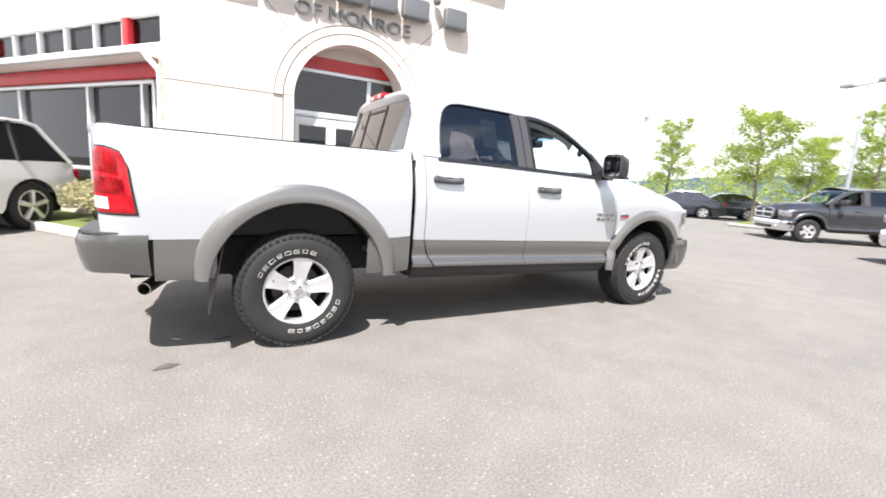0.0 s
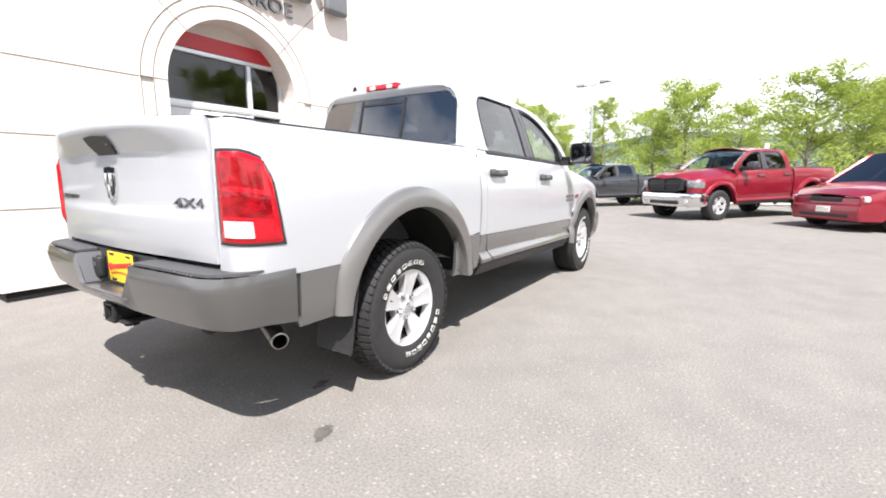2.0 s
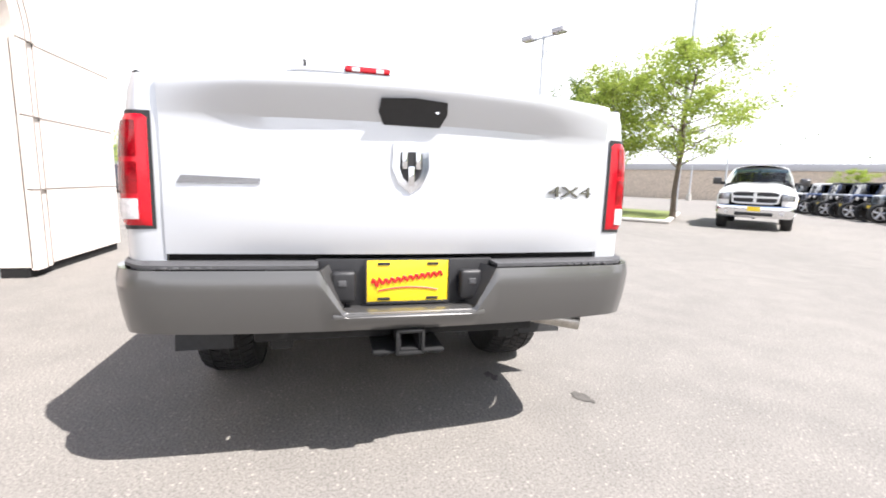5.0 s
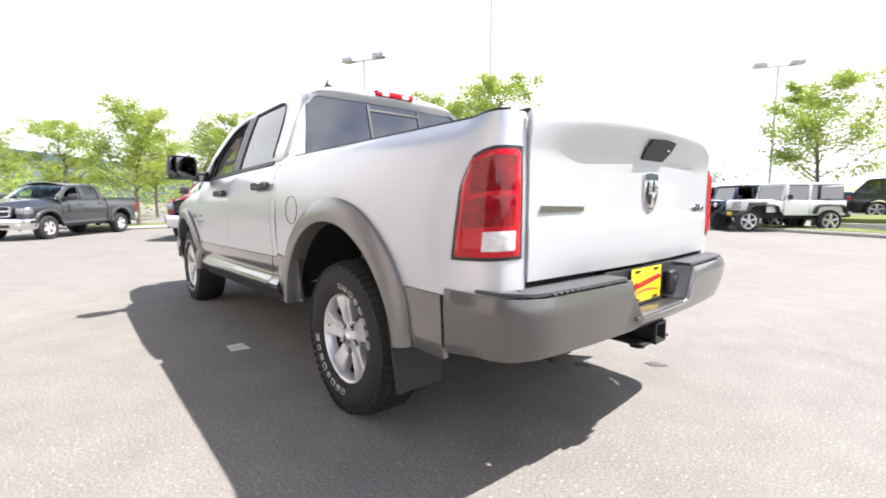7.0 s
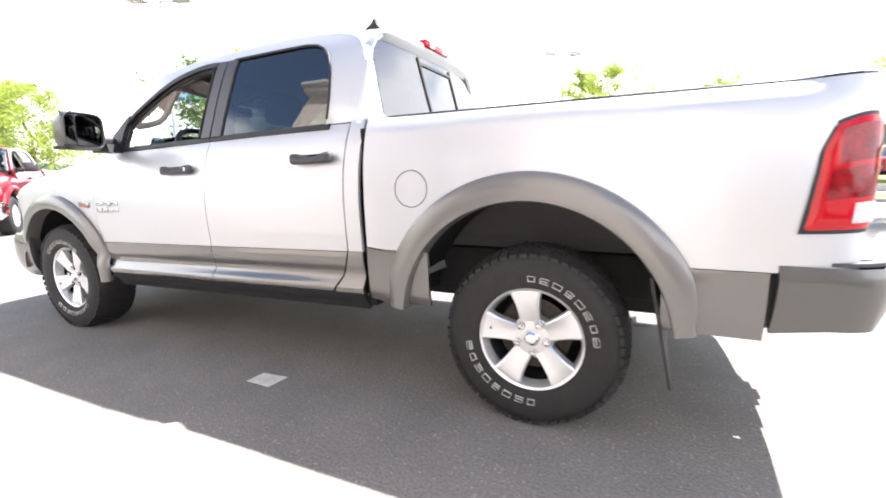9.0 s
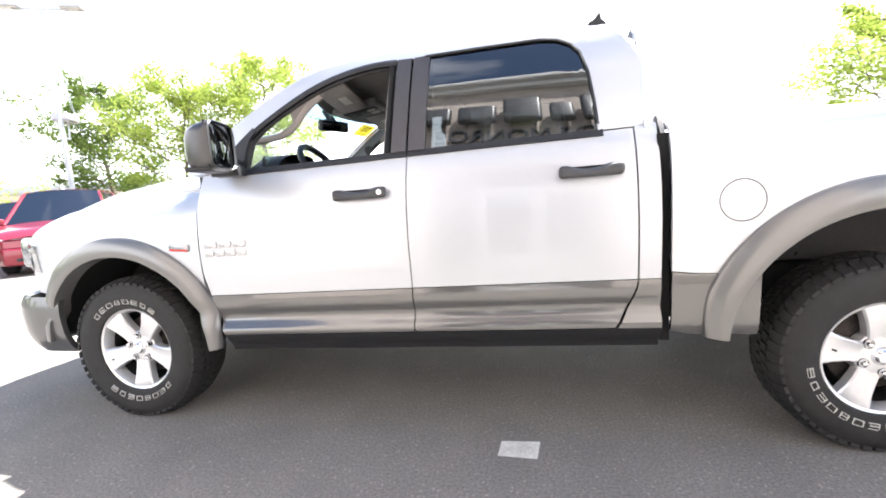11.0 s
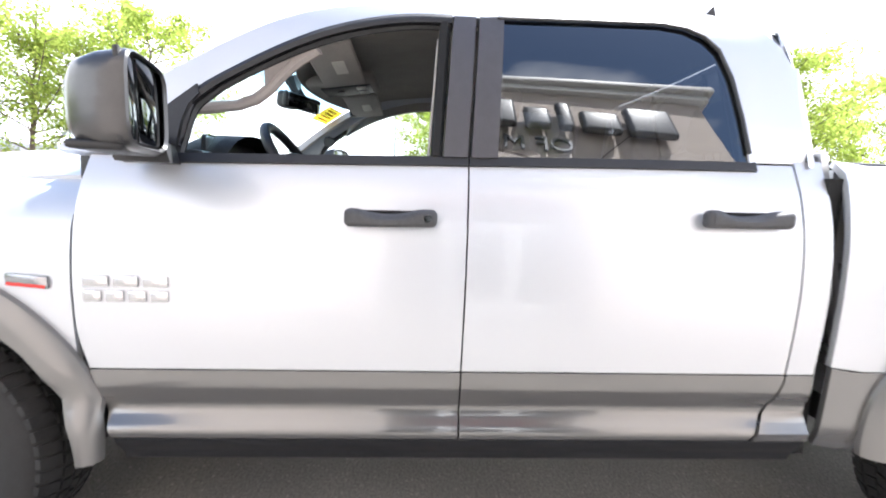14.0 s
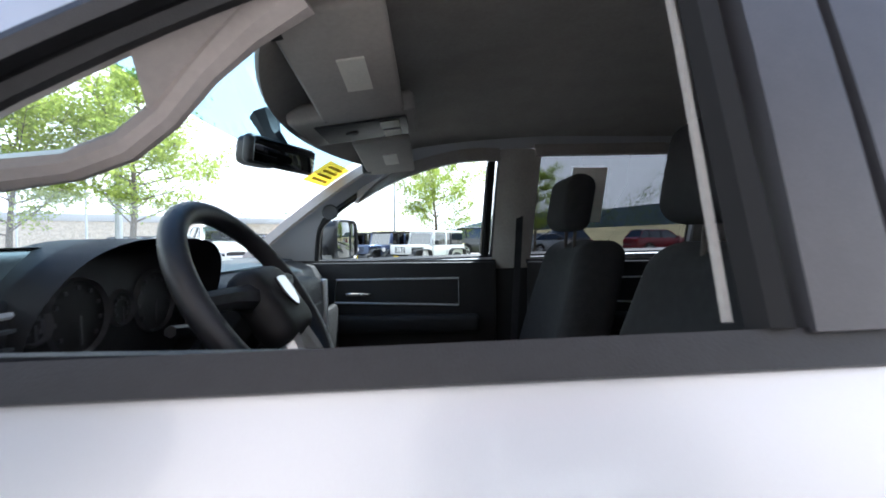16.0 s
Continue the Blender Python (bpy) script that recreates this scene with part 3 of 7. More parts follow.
part("inner_floor", boxbm(X0 + 0.31, X1 - 0.31, VY + 0.06, 7.59, 0.0, 0.02), "room_shade", hall, smooth=False)
# split stones on the return of the entrance wall
rnd = random.Random(3)
for r in range(13):
    y0 = WY + 0.355 + (0.0 if r % 2 else -0.12)
    while y0 < 4.62:
        w = rnd.uniform(0.20, 0.36)
        a_, b_ = max(y0, WY + 0.355), min(y0 + w, 4.63)
        if b_ - a_ > 0.04:
            part("stone_block", boxbm(X0 - 0.05 - rnd.uniform(0, 0.02), X0 - 0.031, a_ + 0.005, b_ - 0.005, 0.01 + 0.2 * r, 0.20 + 0.2 * r, 0.006, 1), "stone", wall)
        y0 += w
dp = bmesh.new()
tube(dp, [(-1.30, 4.32, 2.84), (-1.22, 4.30, 2.72), (-1.10, 4.20, 2.58), (-1.08, 4.18, 2.50), (-1.08, 4.18, 0.06)], 0.042, 10)
tagged(part("downpipe", dp, "white_metal"), "white metal downpipe against the stone pier", "downpipe")
# planting bed with kerb and shrubs
bed_ = thing("planting_bed", "grass planting bed with concrete kerb by the building", "planting bed", WM, kind="structure")
part("kerb", boxbm(XW, -0.2, -1.25, -1.10, 0.0, 0.14, 0.02), "concrete", bed_)
part("kerb", boxbm(-0.199, -0.05, -1.25, -0.32, 0.0, 0.14, 0.02), "concrete", bed_)
part("lawn", boxbm(XW, -0.2, -1.099, -0.001, 0.0, 0.12), "grass", bed_, smooth=False)


def leaf_cloud(bm, centre, rad, n, size, rnd, shell=0.35, flat=0.8):
    """Many small folded leaves in a lumpy volume."""
    c = Vector(centre)
    for _ in range(n):
        d = Vector((rnd.gauss(0, 1), rnd.gauss(0, 1), rnd.gauss(0, 1))).normalized()
        r = rad * (shell + (1 - shell) * rnd.random() ** 0.6)
        p = c + Vector((d.x * r, d.y * r, d.z * r * flat))
        a = Vector((rnd.gauss(0, 1), rnd.gauss(0, 1), rnd.gauss(0, 0.6))).normalized()
        b = a.cross(Vector((rnd.gauss(0, 1), rnd.gauss(0, 1), rnd.gauss(0, 1)))).normalized()
        s = size * rnd.uniform(0.6, 1.3)
        vs = [bm.verts.new(p - a * s), bm.verts.new(p + b * s * 0.45 + a * s * 0.1), bm.verts.new(p + a * s), bm.verts.new(p - b * s * 0.45 + a * s * 0.1)]
        bm.faces.new(vs)


def make_shrub(seed):
    rnd = random.Random(seed)
    t = thing("flowering_shrub", "low shrub with cream blossom in the planting bed", "shrub", group="shrubs by the showroom")
    st = bmesh.new()
    for k in range(7):
        a = rnd.uniform(0, 6.28)
        tube(st, [(0, 0, 0), (0.15 * math.cos(a), 0.15 * math.sin(a), 0.25), (0.35 * math.cos(a), 0.35 * math.sin(a), 0.5)], 0.012, 5)
    part("stem", st, "bark", t)
    bm = bmesh.new()
    for k in range(16):
        a, r = rnd.uniform(0, 6.28), rnd.uniform(0.1, 0.5)
        leaf_cloud(bm, (r * math.cos(a), r * math.sin(a), rnd.uniform(0.3, 0.65)), rnd.uniform(0.14, 0.24), 90, 0.035, rnd)
    part("foliage", bm, "blossom", t, smooth=False)
    return t


sh0 = make_shrub(2)
sh0.matrix_world = WM @ pose(-1.0, -0.50, 0.12)
for k, (x, y, s) in enumerate(((-0.62, -0.55, 70), (-1.42, -0.45, 150), (-4.4, -0.45, 220), (-5.2, -0.5, 300), (-6.1, -0.5, 20))):
    copy_thing(sh0, WM @ pose(x, y, 0.12, 0, 0, s))


# ---- trees ----
def make_tree(seed, h, spread, leaves, leaf="leaf", size=0.055, label="young tree with sparse bright green spring leaves", trunk_h=0.28, name="tree", up=1.0):
    rnd = random.Random(seed)
    t = thing(name, label, "tree")
    tb = bmesh.new()
    top = h * 0.92
    pts = [Vector((rnd.uniform(-0.04, 0.04) * i, rnd.uniform(-0.04, 0.04) * i, top * i / 7)) for i in range(8)]
    tube(tb, pts, 0.014 * h, 8, taper=[1.25, 1, 0.9, 0.75, 0.6, 0.42, 0.26, 0.1])
    bm = bmesh.new()
    nl = 30
    for k in range(nl):
        f = trunk_h + (0.95 - trunk_h) * (k + rnd.random() * 0.7) / nl
        base = pts[0].lerp(pts[-1], f)
        i = min(int(f * 7), 6)
        base = pts[i].lerp(pts[i + 1], f * 7 - i)
        a = k * 2.4 + rnd.uniform(-0.5, 0.5)
        ln = spread * math.sqrt(max(0.05, 1 - ((f - 0.50) / 0.50) ** 2)) * rnd.uniform(0.6, 1.12)
        ln = max(ln, 0.25 * spread)
        end = base + Vector((math.cos(a) * ln, math.sin(a) * ln, up * ln * rnd.uniform(0.35, 0.85)))
        mid = base.lerp(end, 0.5) + Vector((0, 0, -0.05 * ln))
        tube(tb, [base, mid, end], 0.0042 * h, 5, taper=[1, 0.6, 0.2])
        for q in range(4):
            u = rnd.uniform(0.35, 1.0)
            b0 = base.lerp(end, u)
            e2 = b0 + Vector((rnd.uniform(-1, 1), rnd.uniform(-1, 1), rnd.uniform(-0.3, 0.8))) * 0.33 * ln
            tube(tb, [b0, e2], 0.0016 * h, 4, taper=[1, 0.3])
            per = int(leaves / (nl * 4))
            for w in (0.35, 0.75, 1.0):
                leaf_cloud(bm, b0.lerp(e2, w), 0.20 * ln + 0.11, max(per // 3, 3), size, rnd, 0.1, 0.7)
    part("trunk", tb, "bark", t)
    part("crown", bm, leaf, t, smooth=False)
    return t


t_a = make_tree(11, 5.6, 1.95, 14500)
t_b = make_tree(23, 5.2, 2.0, 14500)
t_c = make_tree(37, 6.4, 1.6, 11000)
for n, t in enumerate((t_a, t_b, t_c)):
    t["group"] = "parking lot trees"
t_a.matrix_world = pose(23.5, 7.9, 0.1)
t_b.matrix_world = pose(20.6, -0.4, 0.1, 0, 0, 40)
t_c.matrix_world = pose(28.5, 5.1, 0.1)
TREES = [(t_b, 22.0, -4.9, 120, 1.05), (t_a, 24.5, -8.0, 200, 1.0), (t_a, 10.9, -11.9, 70, 1.16), (t_b, 13.2, -10.6, 10, 1.08), (t_b, 1.9, -22.4, 160, 1.22), (t_a, -3.2, -21.4, 310, 0.86),
         (t_b, -6.8, -9.2, 90, 0.96), (t_a, -10.2, -8.2, 30, 1.0), (t_b, -13.5, -15, 50, 1.0), (t_c, 24.0, 13.0, 60, 0.9), (t_a, 27.5, 1.8, 260, 0.95), (t_b, 17, -30, 20, 0.5), (t_b, 33, 9.5, 210, 1.0), (t_a, 31, -2.5, 20, 1.0)]
for t, x, y, r, k in TREES:
    copy_thing(t, pose(x, y, 0.32 if x < 1.4 and y < -20.9 else 0.1, 0, 0, r) @ Matrix.Diagonal((k, k, k, 1)))
for k, (x, y, rot, lx, ly) in enumerate(((23.8, 6.5, 15, 4.2, 1.4), (21.5, -3.0, 100, 4.8, 1.3), (12.6, -11.7, -45, 3.4, 1.4), (0.0, -18.7, -24, 8.2, 1.3), (-8.7, -8.6, 15, 3.4, 1.4))):
    isl = thing("planting_island", "grass parking island with concrete kerb", "parking island", pose(x, y, 0, 0, 0, rot), kind="structure")
    part("kerb", boxbm(-lx, lx, -ly, ly, 0.0, 0.13, 0.06, 3), "concrete", isl)
    part("lawn", boxbm(-lx + 0.15, lx - 0.15, -ly + 0.15, ly - 0.15, 0.1301, 0.15, 0.02), "grass", isl)

# the far part of the lot lies a step higher behind a kerb and a grass strip
up_lot = thing("raised_lot", "higher asphalt lot behind a kerb and grass strip", "parking lot", kind="structure")
part("paving", boxbm(-45, 1.45, -70, -22.9, 0.0, 0.38), "asphalt", up_lot, smooth=False)
part("kerb", boxbm(-45, 1.45, -20.95, -20.75, 0.0, 0.30, 0.04, 2), "concrete", up_lot, "pale concrete kerb")
part("lawn", sheet(lambda x, v: Vector((x, -20.951 - 1.948 * v, 0.27 + 0.125 * math.sin(math.pi / 2 * v))), steps(-45, 1.45, 50), steps(0, 1, 5), -0.2), "grass", up_lot)
# distant woods: one mass of leaf clumps
for nm, leaf, pts, lab in (("far_woods", "leaf_dark", 230, "distant dark green woods behind the lot"), ("far_thicket", "leaf", 150, "bright green roadside thicket behind the lot"), ("far_willows", "leaf_grey", 90, "tall pale grey-green trees behind the lot")):
    rnd = random.Random(len(nm))
    bm = bmesh.new()
    for k in range(pts):
        if nm == "far_willows":
            a, d, hh = radians(rnd.uniform(-20, -10)), rnd.uniform(50, 58), rnd.uniform(1, 9)
            rr = rnd.uniform(1.0, 1.7)
        elif nm == "far_thicket":
            a, d, hh = radians(rnd.uniform(-32, 33)), rnd.uniform(36, 46), rnd.uniform(0.4, 3.6)
            rr = rnd.uniform(1.0, 2.0)
        else:
            a, d = radians(rnd.uniform(-165, 40)), rnd.uniform(75, 110)
            rr = rnd.uniform(2.0, 4.0)
            hh = rnd.uniform(0.5, 6.5) if rnd.random() < 0.85 else rnd.uniform(6, 11)
        leaf_cloud(bm, (d * math.cos(a), d * math.sin(a), hh), rr, 260 if nm == "far_willows" else 130, 0.13 * (1.6 if d > 60 else 1), rnd, 0.3, 0.9)
    tagged(part(nm, bm, leaf, smooth=False), lab, "woods", kind="stuff")
# grassy bank and distant hills
bk = sheet(lambda u, v: Vector((60 * math.cos(radians(-150 + 108 * u)) * (1 + 0.25 * v), 60 * math.sin(radians(-150 + 108 * u)) * (1 + 0.25 * v), 3.6 * v - 0.3 + 0.5 * math.sin(9 * u) * v)), steps(0, 1, 40), steps(0, 1, 6))
tagged(part("grass_bank", bk, "dry_grass"), "dry tan grass bank beyond the lot", "bank", kind="structure")
# distance haze is painted into the hills as a blue-grey colour
M["far_hill"] = mat("far_hills_haze_tint", (0.10, 0.14, 0.17), 1.0, 0, 0.15, 0.004)
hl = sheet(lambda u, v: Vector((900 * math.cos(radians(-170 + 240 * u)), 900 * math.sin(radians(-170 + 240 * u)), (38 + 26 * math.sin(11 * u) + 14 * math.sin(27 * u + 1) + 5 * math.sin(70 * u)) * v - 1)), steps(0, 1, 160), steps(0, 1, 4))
tagged(part("far_hills", hl, "far_hill"), "wooded hills on the horizon with blue haze in their colour", "hills", kind="structure")


# ---- lamp posts ----
def make_lamp_post(h=7.4, heads=2):
    t = thing("parking_lot_lamp", "tall grey parking lot lamp post with box heads", "lamp post", group="parking lot lamps")
    bb = bmesh.new()
    lathe(bb, [(0.0, 0.0), (0.26, 0.0), (0.26, 0.7), (0.23, 0.74), (0.0, 0.74)], 18, "z")
    part("concrete_base", bb, "concrete", t)
    pb_ = bmesh.new()
    tube(pb_, [(0, 0, 0.7), (0, 0, h)], 0.075, 8, taper=[1.1, 0.8])
    part("pole", pb_, "pole_grey", t)
    part("cross_arm", boxbm(-0.75, 0.75, -0.04, 0.04, h - 0.10, h - 0.03, 0.01), "pole_grey", t)
    for sx in (-1, 1):
        for sy in ((0,) if heads == 2 else (-1, 1)):
            hd = part("lamp_head", boxbm(min(sx * 0.5, sx * 1.1), max(sx * 0.5, sx * 1.1), sy * 0.4 - 0.2, sy * 0.4 + 0.2, h - 0.06, h + 0.14, 0.03), "lamp_head", t)
            part("lamp_glass", boxbm(min(sx * 0.56, sx * 1.04), max(sx * 0.56, sx * 1.04), sy * 0.4 - 0.15, sy * 0.4 + 0.15, h - 0.075, h - 0.061), "clear_lens", hd)
    return t


lp = make_lamp_post()
lp.matrix_world = pose(15.6, -8.55, 0, 0, 0, 25)
for x, y, r, k in ((25.0, 4.9, 70, 0.88), (4.4, -25.9, 30, 1.08), (26, -30, 15, 1.0), (38, -38, 15, 1.0), (-14, -24, 60, 1.0), (33, 22, 40, 1.0)):
    copy_thing(lp, pose(x, y, 0, 0, 0, r) @ Matrix.Diagonal((1, 1, k, 1)))
fp = bmesh.new()
tube(fp, [(12.0, -12.9, 0), (12.0, -12.9, 14.5)], 0.09, 8, taper=[1.2, 0.6])
tagged(part("flag_pole", fp, "pole_grey"), "tall slender grey flag pole on the island", "flag pole")
# low box lamp and a string of pennants on the post beside the minivan
bl = thing("box_lamp", "grey box lamp on a bracket of the lamp post", "lamp", pose(15.6, -8.55, 3.95, 0, 0, -60))
part("lamp_head", (lambda bm: box(bm, -0.02, 0.72, -0.24, 0.24, 0.12, 0.34, 0.05, 3))(bmesh.new()), "lamp_head", bl)
part("lamp_glass", boxbm(0.06, 0.64, -0.18, 0.18, 0.10, 0.119), "clear_lens", bl)
br_ = bmesh.new()
tube(br_, [(0.06, 0, -0.38), (0.42, 0, -0.40), (0.52, 0, 0.13)], 0.028, 6)
part("bracket", br_, "pole_grey", bl)
pn = thing("pennant_string", "string of small grey pennants hanging from the lamp post", "pennants", pose(15.6, -8.55, 0))
wire = [Vector((0.10 + 3.2 * q, -0.15 - 3.4 * q, 7.1 - 5.3 * q + 2.6 * q * q)) for q in steps(0, 1, 30)]
wb2 = bmesh.new()
tube(wb2, wire, 0.008, 4)
part("cord", wb2, "pole_grey", pn)
for k in range(1, 30):
    fb2 = bmesh.new()
    p = wire[k]
    fb2.faces.new([fb2.verts.new(p + Vector(q)) for q in ((-0.07, 0.07, 0), (0.07, -0.07, 0), (0.03, 0.05, -0.26))])
    part("pennant", fb2, "pole_grey", pn, smooth=False)
# slim white posts behind the parked row
wp0 = thing("white_post", "slim white post behind the parked row", "post", group="white posts")
pb2 = bmesh.new()
lathe(pb2, [(0.0, 0.0), (0.10, 0.0), (0.10, 2.75), (0.085, 2.80), (0.0, 2.82)], 14, "z")
part("shaft", pb2, "white_metal", wp0)
part("foot_plate", boxbm(-0.17, 0.17, -0.17, 0.17, 0.0, 0.03, 0.005), "concrete", wp0)
wp0.matrix_world = pose(21.6, -12.9, 0)
copy_thing(wp0, pose(22.6, -10.2, 0))
copy_thing(wp0, pose(25.2, -3.6, 0))
# broad darker tree behind the black vehicle, flowering bush beside it
t_d = make_tree(51, 6.7, 2.5, 16000, "leaf_mid", 0.075, "broad full tree with mid green leaves", 0.16)
t_d.matrix_world = pose(18.9, -12.9, 0.0)
fb3 = make_shrub(9)
fb3.matrix_world = pose(14.15, -9.0, 0) @ Matrix.Diagonal((1.45, 1.45, 1.45, 1))
tagged(fb3, "rounded grey-green bush with white blossom beside the minivan", "shrub")
# long low canopy building across the lot
lb_ = thing("storage_canopy", "long low building with dark roof fascia across the lot", "building", pose(42, -50, 0, 0, 0, 37))
part("roof", boxbm(-26, 26, -5, 5, 3.6, 4.4, 0.05), "lamp_head", lb_, "dark flat roof fascia")
part("wall", boxbm(-25.5, 25.5, 0.5, 4.8, 0.0, 3.59), "stone", lb_, smooth=False)
for k in range(14):
    part("post", boxbm(-25 + 3.85 * k - 0.15, -25 + 3.85 * k + 0.15, -4.7, -4.4, 0, 3.59), "concrete", lb_)


# ---- silver pickup truck ----
# x forward from the rear axle, y to the truck's left, z up
truck = thing("pickup_truck", "silver crew-cab pickup truck with grey lower cladding parked on asphalt", "pickup truck")
WB = 3.569


def side_inset(z):
    """How far the body side leans in at height z."""
    return curve([(0.44, 0.050), (0.50, 0.012), (0.55, 0.002), (0.575, 0.020), (0.595, 0.034), (0.61, 0.037), (0.63, 0.033), (0.655, 0.024), (0.68, 0.0175), (0.70, 0.0155), (0.74, 0.016), (0.86, 0.006), (0.98, 0.002),
                  (1.08, 0.008), (1.16, 0.020), (1.22, 0.034), (1.28, 0.056), (1.33, 0.084), (1.37, 0.104)], z)


def bed_inset(z):
    return curve([(0.44, 0.050), (0.56, 0.014), (0.74, 0.006), (0.86, 0.002), (1.0, 0.0), (1.12, 0.004), (1.2, 0.014), (1.27, 0.030), (1.33, 0.052), (1.36, 0.075), (1.375, 0.105)], z)


def plan(u):
    """The bed side's outline from above: u is x while straight, then runs round the rear corner."""
    if u >= -0.84:
        return Vector((u, 0.960, 0)), Vector((0, 1, 0))
    a = min((-0.84 - u) / 0.42, 1.0) * math.pi / 2
    e = 0.46
    c, s = math.cos(a), math.sin(a)
    x = -0.84 - 0.248 * s ** 0.9
    y = 0.80 + 0.160 * max(c, 0.0) ** e
    n = Vector((-math.sin(a) * 0.16 / 0.248 * 1.5 - 1e-4, max(c, 0.02), 0)).normalized()
    return Vector((x, y, 0)), n


def bed_pt(s, u, z, off=0.0):
    p, n = plan(u)
    k = 1.0 if u >= -0.84 else max(0.10, math.cos(min((-0.84 - u) / 0.42, 1.0) * math.pi / 2))
    q = p - n * (bed_inset(z) * k - off)
    return Vector((q.x, s * q.y, z))


def cab_pt(s, x, z, off=0.0):
    y = 0.956 - side_inset(z) + off
    if x > 3.3:
        y -= 0.035 * (x - 3.3) ** 2
    return Vector((x, s * y, z))


def gl_y(z):
    """Half width of the cab above the beltline."""
    return 0.866 - (z - 1.36) * 0.335 - max(0.0, z - 1.36) ** 2 * 0.065 - max(0.0, z - 1.72) ** 2 * 1.1


ROOF_EDGE = [(0.885, 1.68), (0.915, 1.745), (0.955, 1.800), (1.02, 1.840), (1.15, 1.869), (1.49, 1.882), (1.82, 1.872), (2.15, 1.850), (2.37, 1.822), (2.50, 1.782),
             (2.65, 1.705), (2.8, 1.607), (2.95, 1.500), (3.12, 1.37)]
RWIN_TOP = [(1.070, 1.385), (1.078, 1.50), (1.095, 1.63), (1.125, 1.725), (1.165, 1.770), (1.22, 1.798), (1.30, 1.811), (1.84, 1.803)]
FWIN_TOP = [(1.985, 1.790), (2.08, 1.790), (2.17, 1.781), (2.30, 1.752), (2.42, 1.709), (2.54, 1.648), (2.66, 1.574), (2.735, 1.522), (2.762, 1.495), (2.776, 1.45), (2.79, 1.372)]


def rounded(tab, n=4):
    """The table with smooth steps between its entries."""
    xs_, zs_ = [a for a, _ in tab], [b for _, b in tab]
    sl = [(zs_[min(i + 1, len(tab) - 1)] - zs_[max(i - 1, 0)]) / (xs_[min(i + 1, len(tab) - 1)] - xs_[max(i - 1, 0)]) for i in range(len(tab))]
    out = []
    for i in range(len(tab) - 1):
        d = xs_[i + 1] - xs_[i]
        for k in range(n):
            t = k / n
            h = (2 * t ** 3 - 3 * t ** 2 + 1, t ** 3 - 2 * t ** 2 + t, -2 * t ** 3 + 3 * t ** 2, t ** 3 - t ** 2)
            out.append((xs_[i] + d * t, h[0] * zs_[i] + h[1] * d * sl[i] + h[2] * zs_[i + 1] + h[3] * d * sl[i + 1]))
    return out + [tab[-1]]


ROOF_EDGE, FWIN_TOP = rounded(ROOF_EDGE), rounded(FWIN_TOP, 3)
R_ARCH, F_ARCH = (0.02, 0.43, 0.60), (WB + 0.005, 0.39, 0.565)


def arch_x(c, z0, n=18):
    """Stations along x that follow a wheel arch closely."""
    cx, cz, r = c
    a0 = math.asin((z0 - cz) / r)
    return [cx - r * math.cos(a0 + (math.pi - 2 * a0) * i / n) for i in range(n + 1)]


def arch_z(c, x, base):
    cx, cz, r = c
    d = r * r - (x - cx) ** 2
    return max(base, cz + math.sqrt(d)) if d > 0 else base


def merged(*lists):
    out = sorted(x for l in lists for x in l)
    return [x for i, x in enumerate(out) if i == 0 or x - out[i - 1] > 1e-4]


def back_pt(y, z, off=0.0):
    return Vector((0.795 + 0.11 * (z - 1.36) / 0.42 - 0.045 * (1 - (y / 0.78) ** 2) - off, y, z))


def win_y(z):
    """Half width of the rear window at height z."""
    return 0.745 * (1 - 0.075 * (z - 1.41) / 0.40)


def back_frame(a, b, u, bulge):
    return a.lerp(b, u) + bulge * math.sin(math.pi * min(1.0, u * 1.0)) * (0.4 + 0.6 * u)


